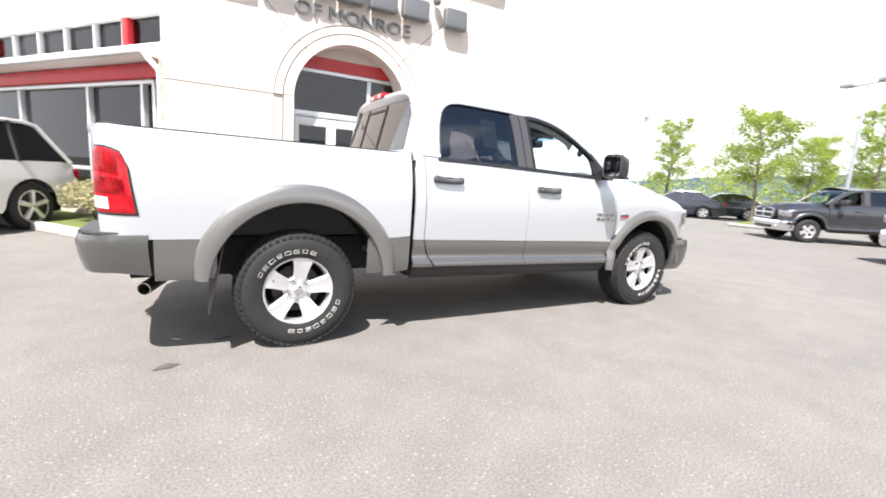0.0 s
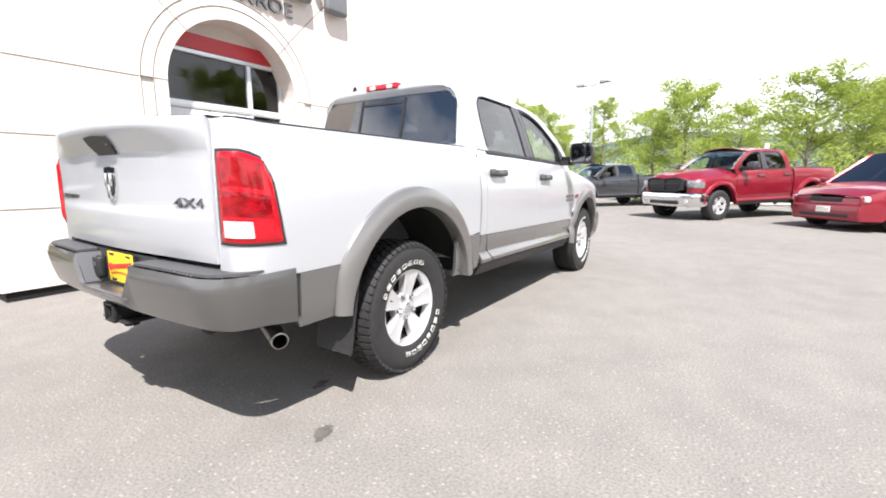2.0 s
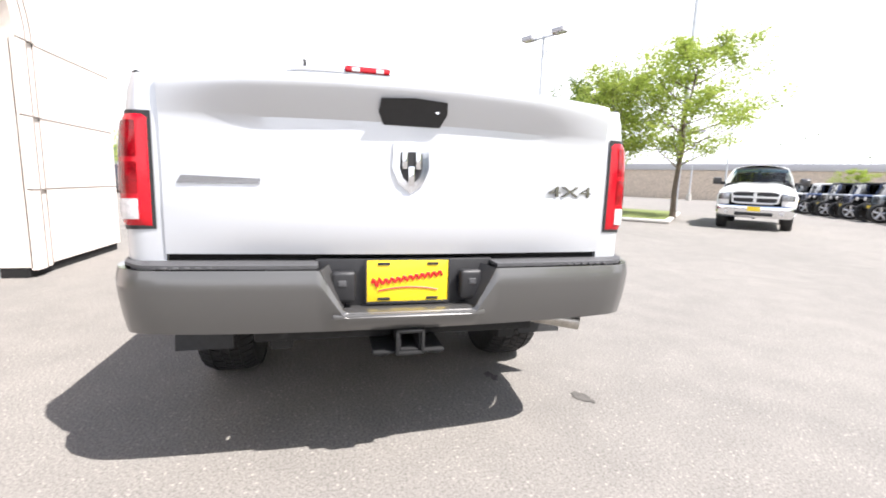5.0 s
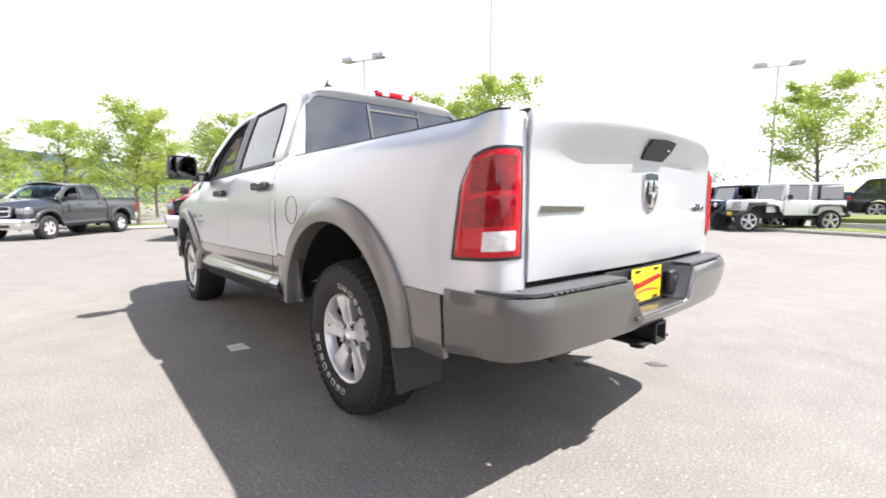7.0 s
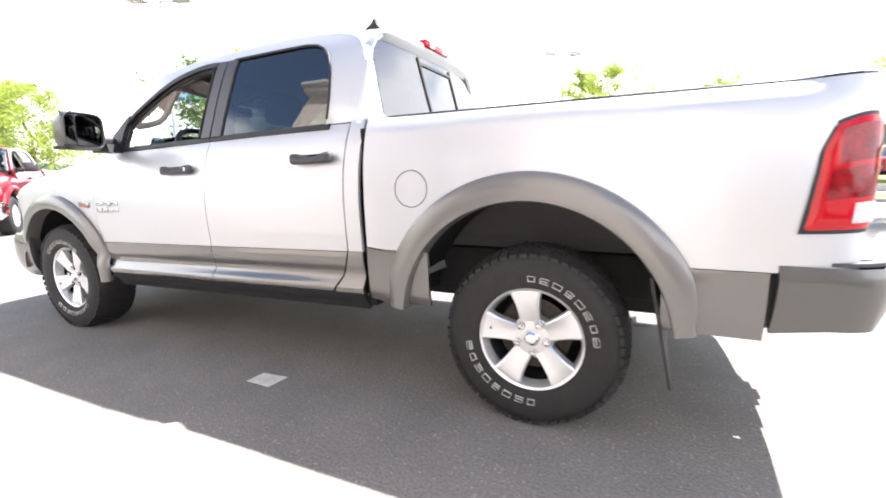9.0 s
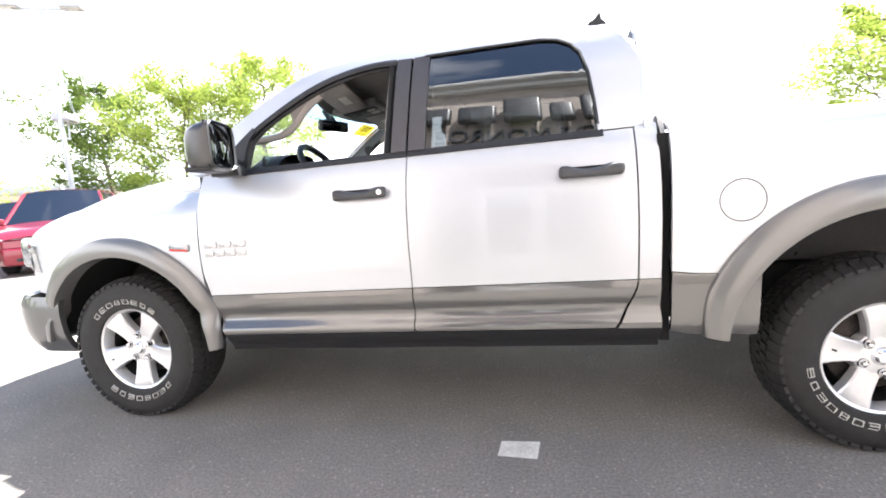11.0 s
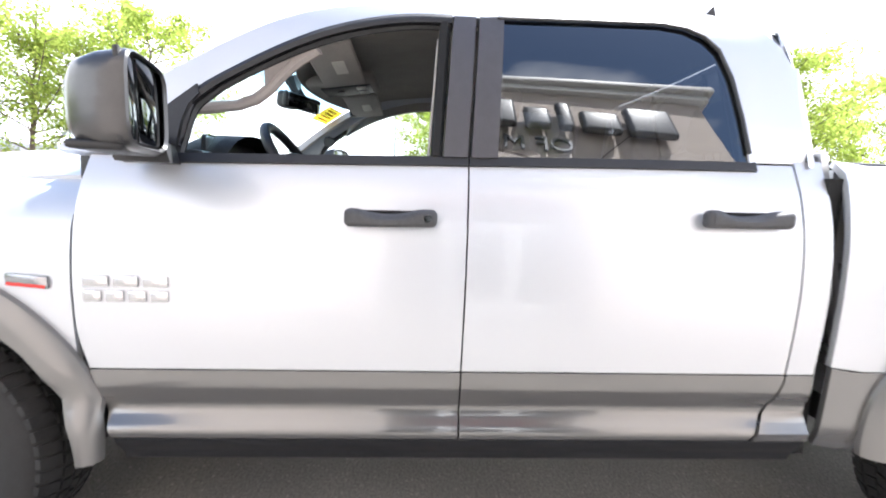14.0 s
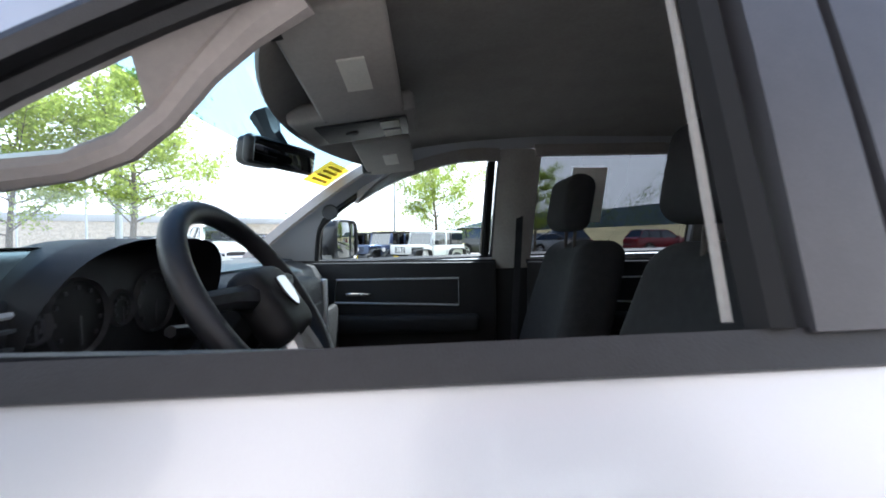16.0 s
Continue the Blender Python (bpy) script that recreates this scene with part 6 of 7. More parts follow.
def make_wheel(side, x, phase, upper, lower):
    """side 1: outer face to +y."""
    wl_ = new("wheel")
    wl_.parent = truck
    ty = part("tyre", wheel_bm_tyre(), "rubber", wl_, "black all-terrain tyre with raised white letters")
    tagged(part("tread_block", wheel_bm_tread(), "rubber", ty, smooth=False), kind="stuff")
    yo = 0.1385
    # raised white letter bars: two groups
    for c0, n in ((radians(upper), 8), (radians(lower), 8)):
        span = 1.62
        for k in range(n):
            a = c0 - span / 2 + span * (k + 0.5) / n
            w = span / n * (0.70 if k % 3 else 0.56)
            lb = bmesh.new()
            arc_block(lb, 0.268, 0.2705, a - w / 2, a + w / 2, yo - 0.008, 0.010)
            arc_block(lb, 0.2905, 0.293, a - w / 2 + 0.02 * (k % 2), a + w / 2, yo - 0.004, 0.008)
            arc_block(lb, 0.2705, 0.2905, a - w / 2, a - w / 2 + 0.009, yo - 0.007, 0.0095)
            if k % 4 != 1:
                arc_block(lb, 0.2705, 0.2905, a + w / 2 - 0.009, a + w / 2, yo - 0.007, 0.0095)
            if k % 2:
                arc_block(lb, 0.278, 0.2815, a - w / 2 + 0.016, a + w / 2 - 0.016, yo - 0.007, 0.0095)
            part("letter_bar", lb, "white_rubber", ty, smooth=False)
    rb = bmesh.new()
    lathe(rb, [(0.232, 0.105), (0.238, 0.112), (0.232, 0.118), (0.222, 0.112), (0.212, 0.085), (0.205, 0.0), (0.21, -0.09), (0.226, -0.11)], 60)
    rim = part("rim", rb, "alloy", wl_, "silver five-spoke alloy wheel")
    part("brake_disc", (lambda bm: lathe(bm, [(0.0, 0.0), (0.165, 0.0), (0.165, 0.02), (0.0, 0.02)], 36))(bmesh.new()), "iron", wl_, "dark brake disc")
    part("inner_barrel", (lambda bm: lathe(bm, [(0.206, 0.06), (0.200, -0.10), (0.0, -0.10)], 36))(bmesh.new()), "under", wl_)
    for k in range(5):
        a = math.pi / 2 + 2 * math.pi * k / 5
        sb = bmesh.new()
        # wide flat spoke, dished in the middle
        prof = [(0.045, 0.042, 0.085), (0.075, 0.043, 0.090), (0.12, 0.047, 0.098), (0.165, 0.055, 0.106), (0.20, 0.066, 0.112), (0.222, 0.074, 0.112)]
        rows = []
        for r, w, y in prof:
            row = [Vector((r, y - 0.045, -w)), Vector((r, y - 0.006, -w * 0.98)), Vector((r, y, -w * 0.84)), Vector((r, y - 0.004, -w * 0.3)), Vector((r, y - 0.004, w * 0.3)), Vector((r, y, w * 0.84)), Vector((r, y - 0.006, w * 0.98)), Vector((r, y - 0.045, w))]
            rows.append([sb.verts.new(Matrix.Rotation(-a, 3, "Y") @ p) for p in row])
        for i in range(len(rows) - 1):
            for j in range(7):
                sb.faces.new([rows[i][j], rows[i + 1][j], rows[i + 1][j + 1], rows[i][j + 1]])
        part("spoke", sb, "alloy", rim)
        nb = bmesh.new()
        lathe(nb, [(0.0, 0.012), (0.010, 0.010), (0.0115, 0.0), (0.0115, -0.03)], 6)
        o = part("lug_nut", nb, "chrome", rim)
        b = a + math.pi / 5
        o.matrix_local = pose(0.0695 * math.cos(b), 0.094, 0.0695 * math.sin(b))
        nb = bmesh.new()
        lathe(nb, [(0.017, -0.012), (0.0185, 0.002), (0.021, -0.014)], 16)
        o = part("lug_seat", nb, "plastic", rim)
        o.matrix_local = pose(0.0695 * math.cos(b), 0.090, 0.0695 * math.sin(b))
    part("hub", (lambda bm: lathe(bm, [(0.0, 0.098), (0.032, 0.096), (0.038, 0.088), (0.085, 0.086), (0.095, 0.078), (0.098, 0.03)], 40))(bmesh.new()), "alloy", rim)
    part("centre_cap", (lambda bm: lathe(bm, [(0.0, 0.108), (0.022, 0.106), (0.030, 0.098), (0.031, 0.09)], 28))(bmesh.new()), "chrome", rim, "chrome centre cap")
    part("valve_stem", (lambda bm: tube(bm, [(0.19 * math.cos(0.3), 0.098, 0.19 * math.sin(0.3)), (0.18 * math.cos(0.3), 0.12, 0.18 * math.sin(0.3))], 0.004, 6))(bmesh.new()), "plastic", rim)
    m = pose(x, side * 0.80, 0.393, 0, phase, 0 if side > 0 else 180)
    wl_.matrix_local = m
    # the tyre squats where it meets the asphalt
    down = m.to_3x3().inverted() @ Vector((0, 0, -1))
    for o in (ty, *ty.children):
        for v in o.data.vertices:
            k = v.co.dot(down)
            if k > 0.345:
                v.co.y *= 1 + 0.05 * min(1.0, (k - 0.345) / 0.03)
            if k > 0.3905:
                v.co -= down * (k - 0.3905)
    return wl_


for s, x, ph, up_, lo_ in ((1, 0.0, 7, 139, 315), (1, WB, 38, 123, 303), (-1, 0.0, -8, 60, 232), (-1, WB, 5, 60, 232)):
    make_wheel(s, x, ph, up_, lo_)


# ---- truck interior ----
# headliner
part("headliner", sheet(lambda x, v: (lambda z: Vector((x, (gl_y(z) - 0.06) * (2 * v - 1), z - 0.03 + 0.05 * (1 - (2 * v - 1) ** 2))))(min(curve(ROOF_EDGE, x), 1.872)), merged(steps(0.96, 2.42, 14)), steps(0, 1, 14)), "head_liner", truck, "grey cloth headliner")
for s in (1, -1):
    # windscreen pillar trim
    part("pillar_trim", sheet(lambda t, v: (lambda x, z: Vector((x - 0.05 * v - 0.01, s * (gl_y(z) - 0.045 - 0.055 * v), z - 0.02 - 0.02 * v)))(*ws_edge(t)), steps(0, 1.05, 10), steps(0, 1, 3), 0.012), "trim_beige", truck, "grey windscreen pillar trim")
    part("middle_pillar_trim", sheet(lambda u, v: (lambda z: Vector((1.83 + 0.17 * u - 0.02 * v, s * (gl_y(z) - 0.05 - 0.02 * math.sin(math.pi * u)), z)))(1.0 + 0.80 * v), steps(0, 1, 4), steps(0, 1, 6), 0.01), "head_liner", truck, "grey centre pillar trim")
    part("rear_pillar_trim", sheet(lambda u, v: (lambda z: Vector((0.90 + 0.17 * u + 0.03 * v, s * (gl_y(z) - 0.045), z)))(1.30 + 0.52 * v), steps(0, 1, 2), steps(0, 1, 4), 0.01), "head_liner", truck)
    # door inner panels
    for x0, x1 in ((1.98, 2.90), (1.00, 1.84)):
        d = part("door_panel", boxbm(x0, x1, min(s * 0.775, s * 0.80), max(s * 0.775, s * 0.80), 0.62, 1.326, 0.012), "dash", truck, "dark door trim panel")
        part("door_armrest", boxbm(x0 + 0.08, x1 - 0.15, min(s * 0.70, s * 0.775), max(s * 0.70, s * 0.775), 1.02, 1.10, 0.025, 3), "dash", d)
        bz0, bz1 = 1.165, 1.275
        rb_ = bmesh.new()
        loop = [(x0 + 0.17, bz0 - 0.03), (x0 + 0.17, bz1 - 0.02), (x1 - 0.21, bz1 - 0.025), (x1 - 0.20, bz0 - 0.015)]
        tube(rb_, [Vector((a, s * 0.772, b)) for a, b in loop], 0.0045, 6, True)
        part("trim_bezel", rb_, "alu", d, "satin metal door trim bezel")
        part("inner_handle", boxbm(x1 - 0.36, x1 - 0.25, min(s * 0.758, s * 0.772), max(s * 0.758, s * 0.772), 1.178, 1.194, 0.005), "chrome", d, "chrome inner door handle")
        part("belt_seal", boxbm(x0, x1, min(s * 0.80, s * 0.815), max(s * 0.80, s * 0.815), 1.318, 1.334), "plastic", d)
# grab handles close under the windscreen pillars
for s in (1, -1):
    gb_ = bmesh.new()
    tube(gb_, [(2.86, s * 0.69, 1.50), (2.79, s * 0.665, 1.502), (2.69, s * 0.655, 1.516), (2.63, s * 0.655, 1.538), (2.585, s * 0.655, 1.574), (2.54, s * 0.66, 1.625), (2.49, s * 0.665, 1.672), (2.43, s * 0.675, 1.715)], 0.019, 10, taper=[1.5, 1.15, 1, 1, 1, 1.1, 1.4, 1.9])
    if s > 0:
        part("grab_handle", gb_, "trim_beige", truck, "grey pillar grab handle")
    pe = bmesh.new()
    tube(pe, [(2.028 + 0.045 * (1.74 - z), s * (gl_y(z) - 0.024), z) for z in (1.74, 1.60, 1.50, 1.36)], 0.0045, 6)
    part("pillar_edge_trim", pe, "head_liner", truck)
    # solid trim above the handle's opening

    def web(u, t):
        x = 2.60 - 0.20 * t
        lo = Vector((x, s * (0.655 + 0.02 * t), curve([(2.40, 1.742), (2.43, 1.715), (2.49, 1.672), (2.54, 1.625), (2.585, 1.574), (2.60, 1.560)], x)))
        xu = 2.575 - 0.215 * t
        zu = curve(FWIN_TOP, xu) + 0.004
        return lo.lerp(Vector((xu, s * (gl_y(zu) - 0.034), zu)), u)
    part("pillar_web", sheet(web, steps(0, 1, 4), steps(0, 1, 10)), "trim_beige", truck, "grey windscreen pillar trim")
# headliner runs down to the windscreen's upper edge


def header_trim(y, v):
    z0 = min(curve(ROOF_EDGE, 2.42), 1.872) - 0.03 + 0.05 * (1 - (y / 0.66) ** 2)
    p = Vector((2.42, y, z0)).lerp(Vector((2.645 - 0.17 * (y / 0.64) ** 2, y, 1.716)), v)
    return p + Vector((0, 0, 0.018 * math.sin(math.pi * v)))


part("header_trim", sheet(header_trim, steps(-0.62, 0.62, 20), steps(0, 1, 6), 0.008), "head_liner", truck, "grey cloth windscreen header trim")
for sd in (-1,):
    part("window_header_trim", sheet(lambda x, v: (lambda z: Vector((x, sd * (gl_y(z) - 0.045 - 0.03 * v), z - 0.055 * v)))(curve(FWIN_TOP, x) + 0.01), [a for a, _ in FWIN_TOP if a < 2.6], steps(0, 1, 3), 0.01), "head_liner", truck, "grey trim over the passenger window")
    part("window_header_trim", sheet(lambda x, v: (lambda z: Vector((x, sd * (gl_y(z) - 0.045 - 0.03 * v), z - 0.05 * v)))(curve(RWIN_TOP, x) + 0.01), [a for a, _ in RWIN_TOP if a > 1.12], steps(0, 1, 3), 0.01), "head_liner", truck, "grey trim over the rear window")
    sp_ = bmesh.new()
    lathe(sp_, [(0.0, 0.0), (0.030, -0.001), (0.034, -0.006)], 20)
    part("pillar_speaker", sp_, "plastic_grey", truck, "round grey pillar speaker grille").matrix_local = pose(2.70, sd * 0.70, 1.545, 0, 40, 0)
part("window_sheet", sheet(lambda u, v: (lambda z: Vector((1.50 + 0.15 * u, -(gl_y(z) - 0.012), z)))(1.50 + 0.235 * v), steps(0, 1, 2), steps(0, 1, 4), 0.002), "white_paper", truck, "white price sheet inside the rear window")
# sun visors with labels
for sd in (1, -1):
    vz = part("sun_visor", (lambda bm: box(bm, -0.09, 0.09, -0.17, 0.17, -0.011, 0.011, 0.009, 3))(bmesh.new()), "visor_cloth", truck, "grey folded sun visor")
    vz.matrix_local = pose(2.425, 0.375, 1.734, 11, 8, 0) if sd > 0 else pose(2.425, -0.36, 1.716, 8, 6, 0)
    lab = part("warning_label", boxbm(-0.024, 0.024, -0.050, 0.050, -0.0145, -0.0115), "white_paper", vz, "pale paper warning label")
    lab.matrix_local = pose(-0.014, 0.0, 0)
    rod = bmesh.new()
    tube(rod, [(0.088, -0.20, 0.012), (0.088, 0.20, 0.012), (0.075, 0.225, 0.035)] if sd > 0 else [(0.088, 0.20, 0.012), (0.088, -0.20, 0.012), (0.075, -0.225, 0.035)], 0.006, 6)
    part("visor_rod", rod, "plastic_grey", vz)
    part("visor_clip", boxbm(0.070, 0.105, -0.018, 0.018, -0.012, 0.026, 0.006), "plastic", vz).matrix_local = pose(0, 0.13 * sd, 0)
# overhead console
oc = part("overhead_console", (lambda bm: box(bm, -0.155, 0.155, -0.125, 0.125, -0.02, 0.03, 0.015, 3))(bmesh.new()), "visor_cloth", truck, "grey overhead console with map lights")
oc.matrix_local = pose(2.465, 0.0, 1.738, 0, 8, 0)
part("console_panel", boxbm(-0.13, 0.10, -0.085, 0.085, -0.026, -0.019, 0.004), "plastic", oc)
for sy in (-1, 1):
    part("map_light", boxbm(-0.024, 0.024, -0.026, 0.026, -0.030, -0.0255, 0.002), "white_paper", oc, "pale map light lens").matrix_local = pose(-0.085, 0.042 * sy, 0)
part("dome_switch", (lambda bm: lathe(bm, [(0, -0.032), (0.016, -0.03), (0.018, -0.02)], 16, "z"))(bmesh.new()), "plastic_grey", oc).matrix_local = pose(0.02, 0, 0)
# rear-view mirror
rv = part("rear_view_mirror", (lambda bm: box(bm, -0.016, 0.016, -0.125, 0.125, -0.036, 0.036, 0.014, 4))(bmesh.new()), "plastic", truck, "black rear-view mirror")
rv.matrix_local = pose(2.668, 0.0, 1.650, 0, -8, -22)
part("mirror_face", boxbm(-0.0185, -0.0165, -0.115, 0.115, -0.029, 0.029, 0.0005), "mirror", rv)
part("mirror_stalk", (lambda bm: tube(bm, [(0.0, 0, 0.02), (0.04, 0.0, 0.055), (0.07, 0.0, 0.105)], 0.026, 8, taper=[0.8, 1.0, 1.5]))(bmesh.new()), "plastic", rv)
part("sensor_cover", boxbm(0.035, 0.125, -0.045, 0.045, -0.035, 0.045, 0.022, 3), "plastic", rv)
# windscreen sticker
part("windscreen_sticker", sheet(lambda u, v: ws_pt(0.014 + 0.110 * u, 0.585 + 0.165 * v) + Vector((-0.012, 0, -0.006)), steps(0, 1, 4), steps(0, 1, 3)), "orange_film", truck, "orange windscreen price sticker")
for k in range(4):
    part("sticker_bar", sheet(lambda u, v: ws_pt(0.036 + 0.068 * u, 0.608 + 0.033 * k + 0.016 * v) + Vector((-0.014, 0, -0.007)), steps(0, 1, 1), steps(0, 1, 1)), "yellow", truck)
# dashboard
dprof = [(2.66, 0.95), (2.68, 1.10), (2.69, 1.20), (2.70, 1.27), (2.73, 1.315), (2.82, 1.338), (2.95, 1.348), (3.08, 1.345)]


def dash_pt(y, v):
    i = v * (len(dprof) - 1)
    k = min(int(i), len(dprof) - 2)
    a, b = dprof[k], dprof[k + 1]
    f = i - k
    x, z = a[0] + (b[0] - a[0]) * f, a[1] + (b[1] - a[1]) * f
    x += 0.06 * (abs(y) / 0.8) ** 2
    # well for the dials in front of the driver
    hb_ = math.exp(-((y - 0.42) / 0.22) ** 6)
    z -= 0.14 * hb_ * max(0.0, min(1.0, (x - 2.68) / 0.03)) * max(0.0, min(1.0, (2.86 - x) / 0.02))
    return Vector((x, y, z))


part("dashboard", sheet(dash_pt, steps(-0.78, 0.78, 60), steps(0, 1, 40), -0.01), "dash", truck, "dark moulded dashboard")
part("dash_top_pad", sheet(lambda y, v: dash_pt(y, 0.72 + 0.28 * v) + Vector((0, 0, 0.006)), steps(-0.77, 0.77, 50), steps(0, 1, 10), -0.004), "dash_top", truck, "dashboard top pad with windscreen light painted in as grey")
def hood_arch(a, v):
    c, q = math.cos(a), math.sin(a)
    return Vector((2.705 + 0.27 * v + 0.06 * (1 - q) * (v < 0.5), 0.42 - 0.235 * math.copysign(abs(c) ** 0.6, c), 1.25 + 0.182 * abs(q) ** 0.7 - 0.10 * max(0.0, v - 0.45) ** 2 / 0.3 * abs(q)))


part("instrument_hood", sheet(hood_arch, steps(0.0, math.pi, 28), steps(0, 1, 8)), "dash", truck, "dark moulded hood over the dials")
cl_ = part("dial_panel", boxbm(2.805, 2.83, 0.20, 0.64, 1.17, 1.42, 0.02, 3), "plastic", truck, "dark instrument cluster with round dials")
for y, r in ((0.51, 0.060), (0.33, 0.060), (0.42, 0.032), (0.585, 0.028)):
    rb_ = bmesh.new()
    lathe(rb_, [(r - 0.006, 0.0), (r - 0.003, -0.008), (r, 0.0)], 32, "x")
    part("dial_ring", rb_, "plastic_grey", cl_).matrix_local = pose(2.804, y, 1.315)
    tk = bmesh.new()
    for k in range(9):
        a = radians(-40 + 260 * k / 8)
        box(tk, 2.8005, 2.8035, y + (r - 0.016) * math.cos(a) - 0.003, y + (r - 0.016) * math.cos(a) + 0.003, 1.315 + (r - 0.016) * math.sin(a) - 0.003, 1.315 + (r - 0.016) * math.sin(a) + 0.003)
    tagged(part("dial_scale", tk, "plastic_grey", cl_, smooth=False), kind="stuff")
    part("dial_needle", boxbm(2.798, 2.80, y - 0.002, y + 0.002, 1.315 - r * 0.7, 1.317), "plastic_grey", cl_)
# side air vent
vt = part("air_vent", boxbm(2.655, 2.72, 0.635, 0.765, 1.20, 1.33, 0.015, 3), "dash", truck, "dark air vent with satin silver ring")
vr_ = bmesh.new()
tube(vr_, [(2.652, y, z) for y, z in ((0.650, 1.218), (0.750, 1.218), (0.752, 1.312), (0.648, 1.312))], 0.006, 6, True)
part("vent_ring", vr_, "alu", vt)
part("vent_core", boxbm(2.650, 2.656, 0.65, 0.75, 1.215, 1.315), "plastic", vt)
for k in range(4):
    part("vent_slat", boxbm(2.640, 2.652, 0.653, 0.747, 1.230 + 0.021 * k, 1.234 + 0.021 * k), "dash_top", vt)
vt.matrix_local = pose(0.125, -0.01, 0.028)
cs = part("centre_console", boxbm(2.60, 2.75, -0.17, 0.17, 0.80, 1.32, 0.03, 3), "dash", truck, "centre console stack with screen")
part("screen", boxbm(2.592, 2.6005, -0.12, 0.12, 1.12, 1.25, 0.004), "plastic", cs)
for sy in (-1, 1):
    part("stack_trim", boxbm(2.59, 2.61, min(sy * 0.15, sy * 0.175), max(sy * 0.15, sy * 0.175), 0.85, 1.31, 0.006), "alu", cs)
part("glove_box", boxbm(2.665, 2.70, -0.70, -0.25, 0.94, 1.16, 0.02), "dash", truck)
# steering wheel
sw = new("steering_wheel")
sw.parent = truck
sw["label"] = "black leather steering wheel"
wb_ = bmesh.new()
tube(wb_, [(0.0, 0.185 * math.cos(a), 0.185 * math.sin(a)) for a in steps(0, 2 * math.pi, 48)[:-1]], 0.019, 12, True)
part("rim", wb_, "leather", sw)
part("airbag_cover", (lambda bm: box(bm, -0.045, 0.02, -0.075, 0.075, -0.085, 0.055, 0.03, 4))(bmesh.new()), "dash", sw)
part("badge", prism([(a * 0.34, b * 0.34) for a, b in sh], lambda a, b, d: Vector((-0.047 - d, a, b - 0.01)), 0.005), "badge_chrome", sw, "chrome shield badge")
for a in (0.15, math.pi - 0.15, -math.pi / 2 - 0.35, -math.pi / 2 + 0.35):
    c, s_ = math.cos(a), math.sin(a)
    spb = bmesh.new()
    tube(spb, [(-0.012, 0.05 * c, 0.05 * s_), (-0.012, 0.12 * c, 0.12 * s_), (-0.002, 0.175 * c, 0.175 * s_)], 0.019, 8, taper=[1.3, 0.9, 0.8])
    part("spoke", spb, "alu" if s_ < -0.5 else "leather", sw)
part("column", (lambda bm: tube(bm, [(0.0, 0, 0), (0.16, 0, -0.05)], 0.045, 10))(bmesh.new()), "dash", sw)
part("stalk", (lambda bm: tube(bm, [(0.07, 0.03, 0.0), (0.06, 0.16, 0.02)], 0.009, 6))(bmesh.new()), "plastic", sw)
sw.matrix_local = pose(2.567, 0.42, 1.322, 0, 34, 0)


# seats
def make_seat(x, y, w, front=True):
    st = new("front_seat" if front else "rear_seat")
    st.parent = truck
    st["label"] = "dark grey cloth seat"

    hh = 0.62 if front else 0.56
    bb_ = box(bmesh.new(), -0.075, 0.075, -w / 2, w / 2, 0.0, hh, 0.062, 5)
    bmesh.ops.subdivide_edges(bb_, edges=[e for e in bb_.edges if abs(e.verts[0].co.z - e.verts[1].co.z) > 0.2 or abs(e.verts[0].co.y - e.verts[1].co.y) > 0.2], cuts=6, use_grid_fill=True)
    for v_ in bb_.verts:
        k, q = v_.co.z / hh, v_.co.y / (w / 2)
        v_.co.y *= 1 - 0.26 * max(0.0, k - 0.45) ** 1.5 / 0.41
        v_.co.x += -0.115 - 0.17 * k + (0.035 * q * q if v_.co.x > 0 else 0.0)
        v_.co.z += 0.12
    part("backrest", bb_, "seat", st)
    part("cushion", (lambda bm: box(bm, -0.06, 0.46, -w / 2, w / 2, 0.0, 0.16, 0.05, 4))(bmesh.new()), "seat", st)
    part("seat_base", boxbm(-0.02, 0.40, -w / 2 + 0.05, w / 2 - 0.05, -0.22, 0.01), "dash", st)
    hr = part("headrest", (lambda bm: box(bm, -0.05, 0.05, -0.135, 0.135, -0.09, 0.11, 0.045, 5))(bmesh.new()), "seat", st)
    hr.matrix_local = pose(-0.215, 0, 0.862, 0, -10, 0)
    for sy in (-1, 1):
        part("headrest_post", (lambda bm: tube(bm, [(-0.215, 0.05 * sy, 0.70), (-0.225, 0.05 * sy, 0.84)], 0.006, 6))(bmesh.new()), "iron", st)
    st.matrix_local = pose(x, y, 0.68, 0, 0, 0)
    return st


make_seat(1.98, 0.42, 0.54)
make_seat(1.98, -0.42, 0.54)
make_seat(1.14, 0.45, 0.60, False)
make_seat(1.14, -0.45, 0.60, False)
part("seat_belt", sheet(lambda u, v: Vector((1.86 + 0.03 * u + 0.05 * (1 - v), 0.735, 0.7 + 0.98 * v)), steps(0, 1, 1), steps(0, 1, 6), 0.003), "seat", truck)
part("seat_belt", sheet(lambda u, v: Vector((1.86 + 0.03 * u + 0.05 * (1 - v), -0.735, 0.7 + 0.98 * v)), steps(0, 1, 1), steps(0, 1, 6), 0.003), "seat", truck)
part("rear_bulkhead_trim", boxbm(0.83, 0.87, -0.74, 0.74, 0.6, 1.40), "dash", truck)


# ---- other vehicles ----
def paint(name, col, metal=0.3, rough=0.3):
    M[name] = mat(name, col, rough, metal, 0.03, 300, coat=0.9)
    return M[name]


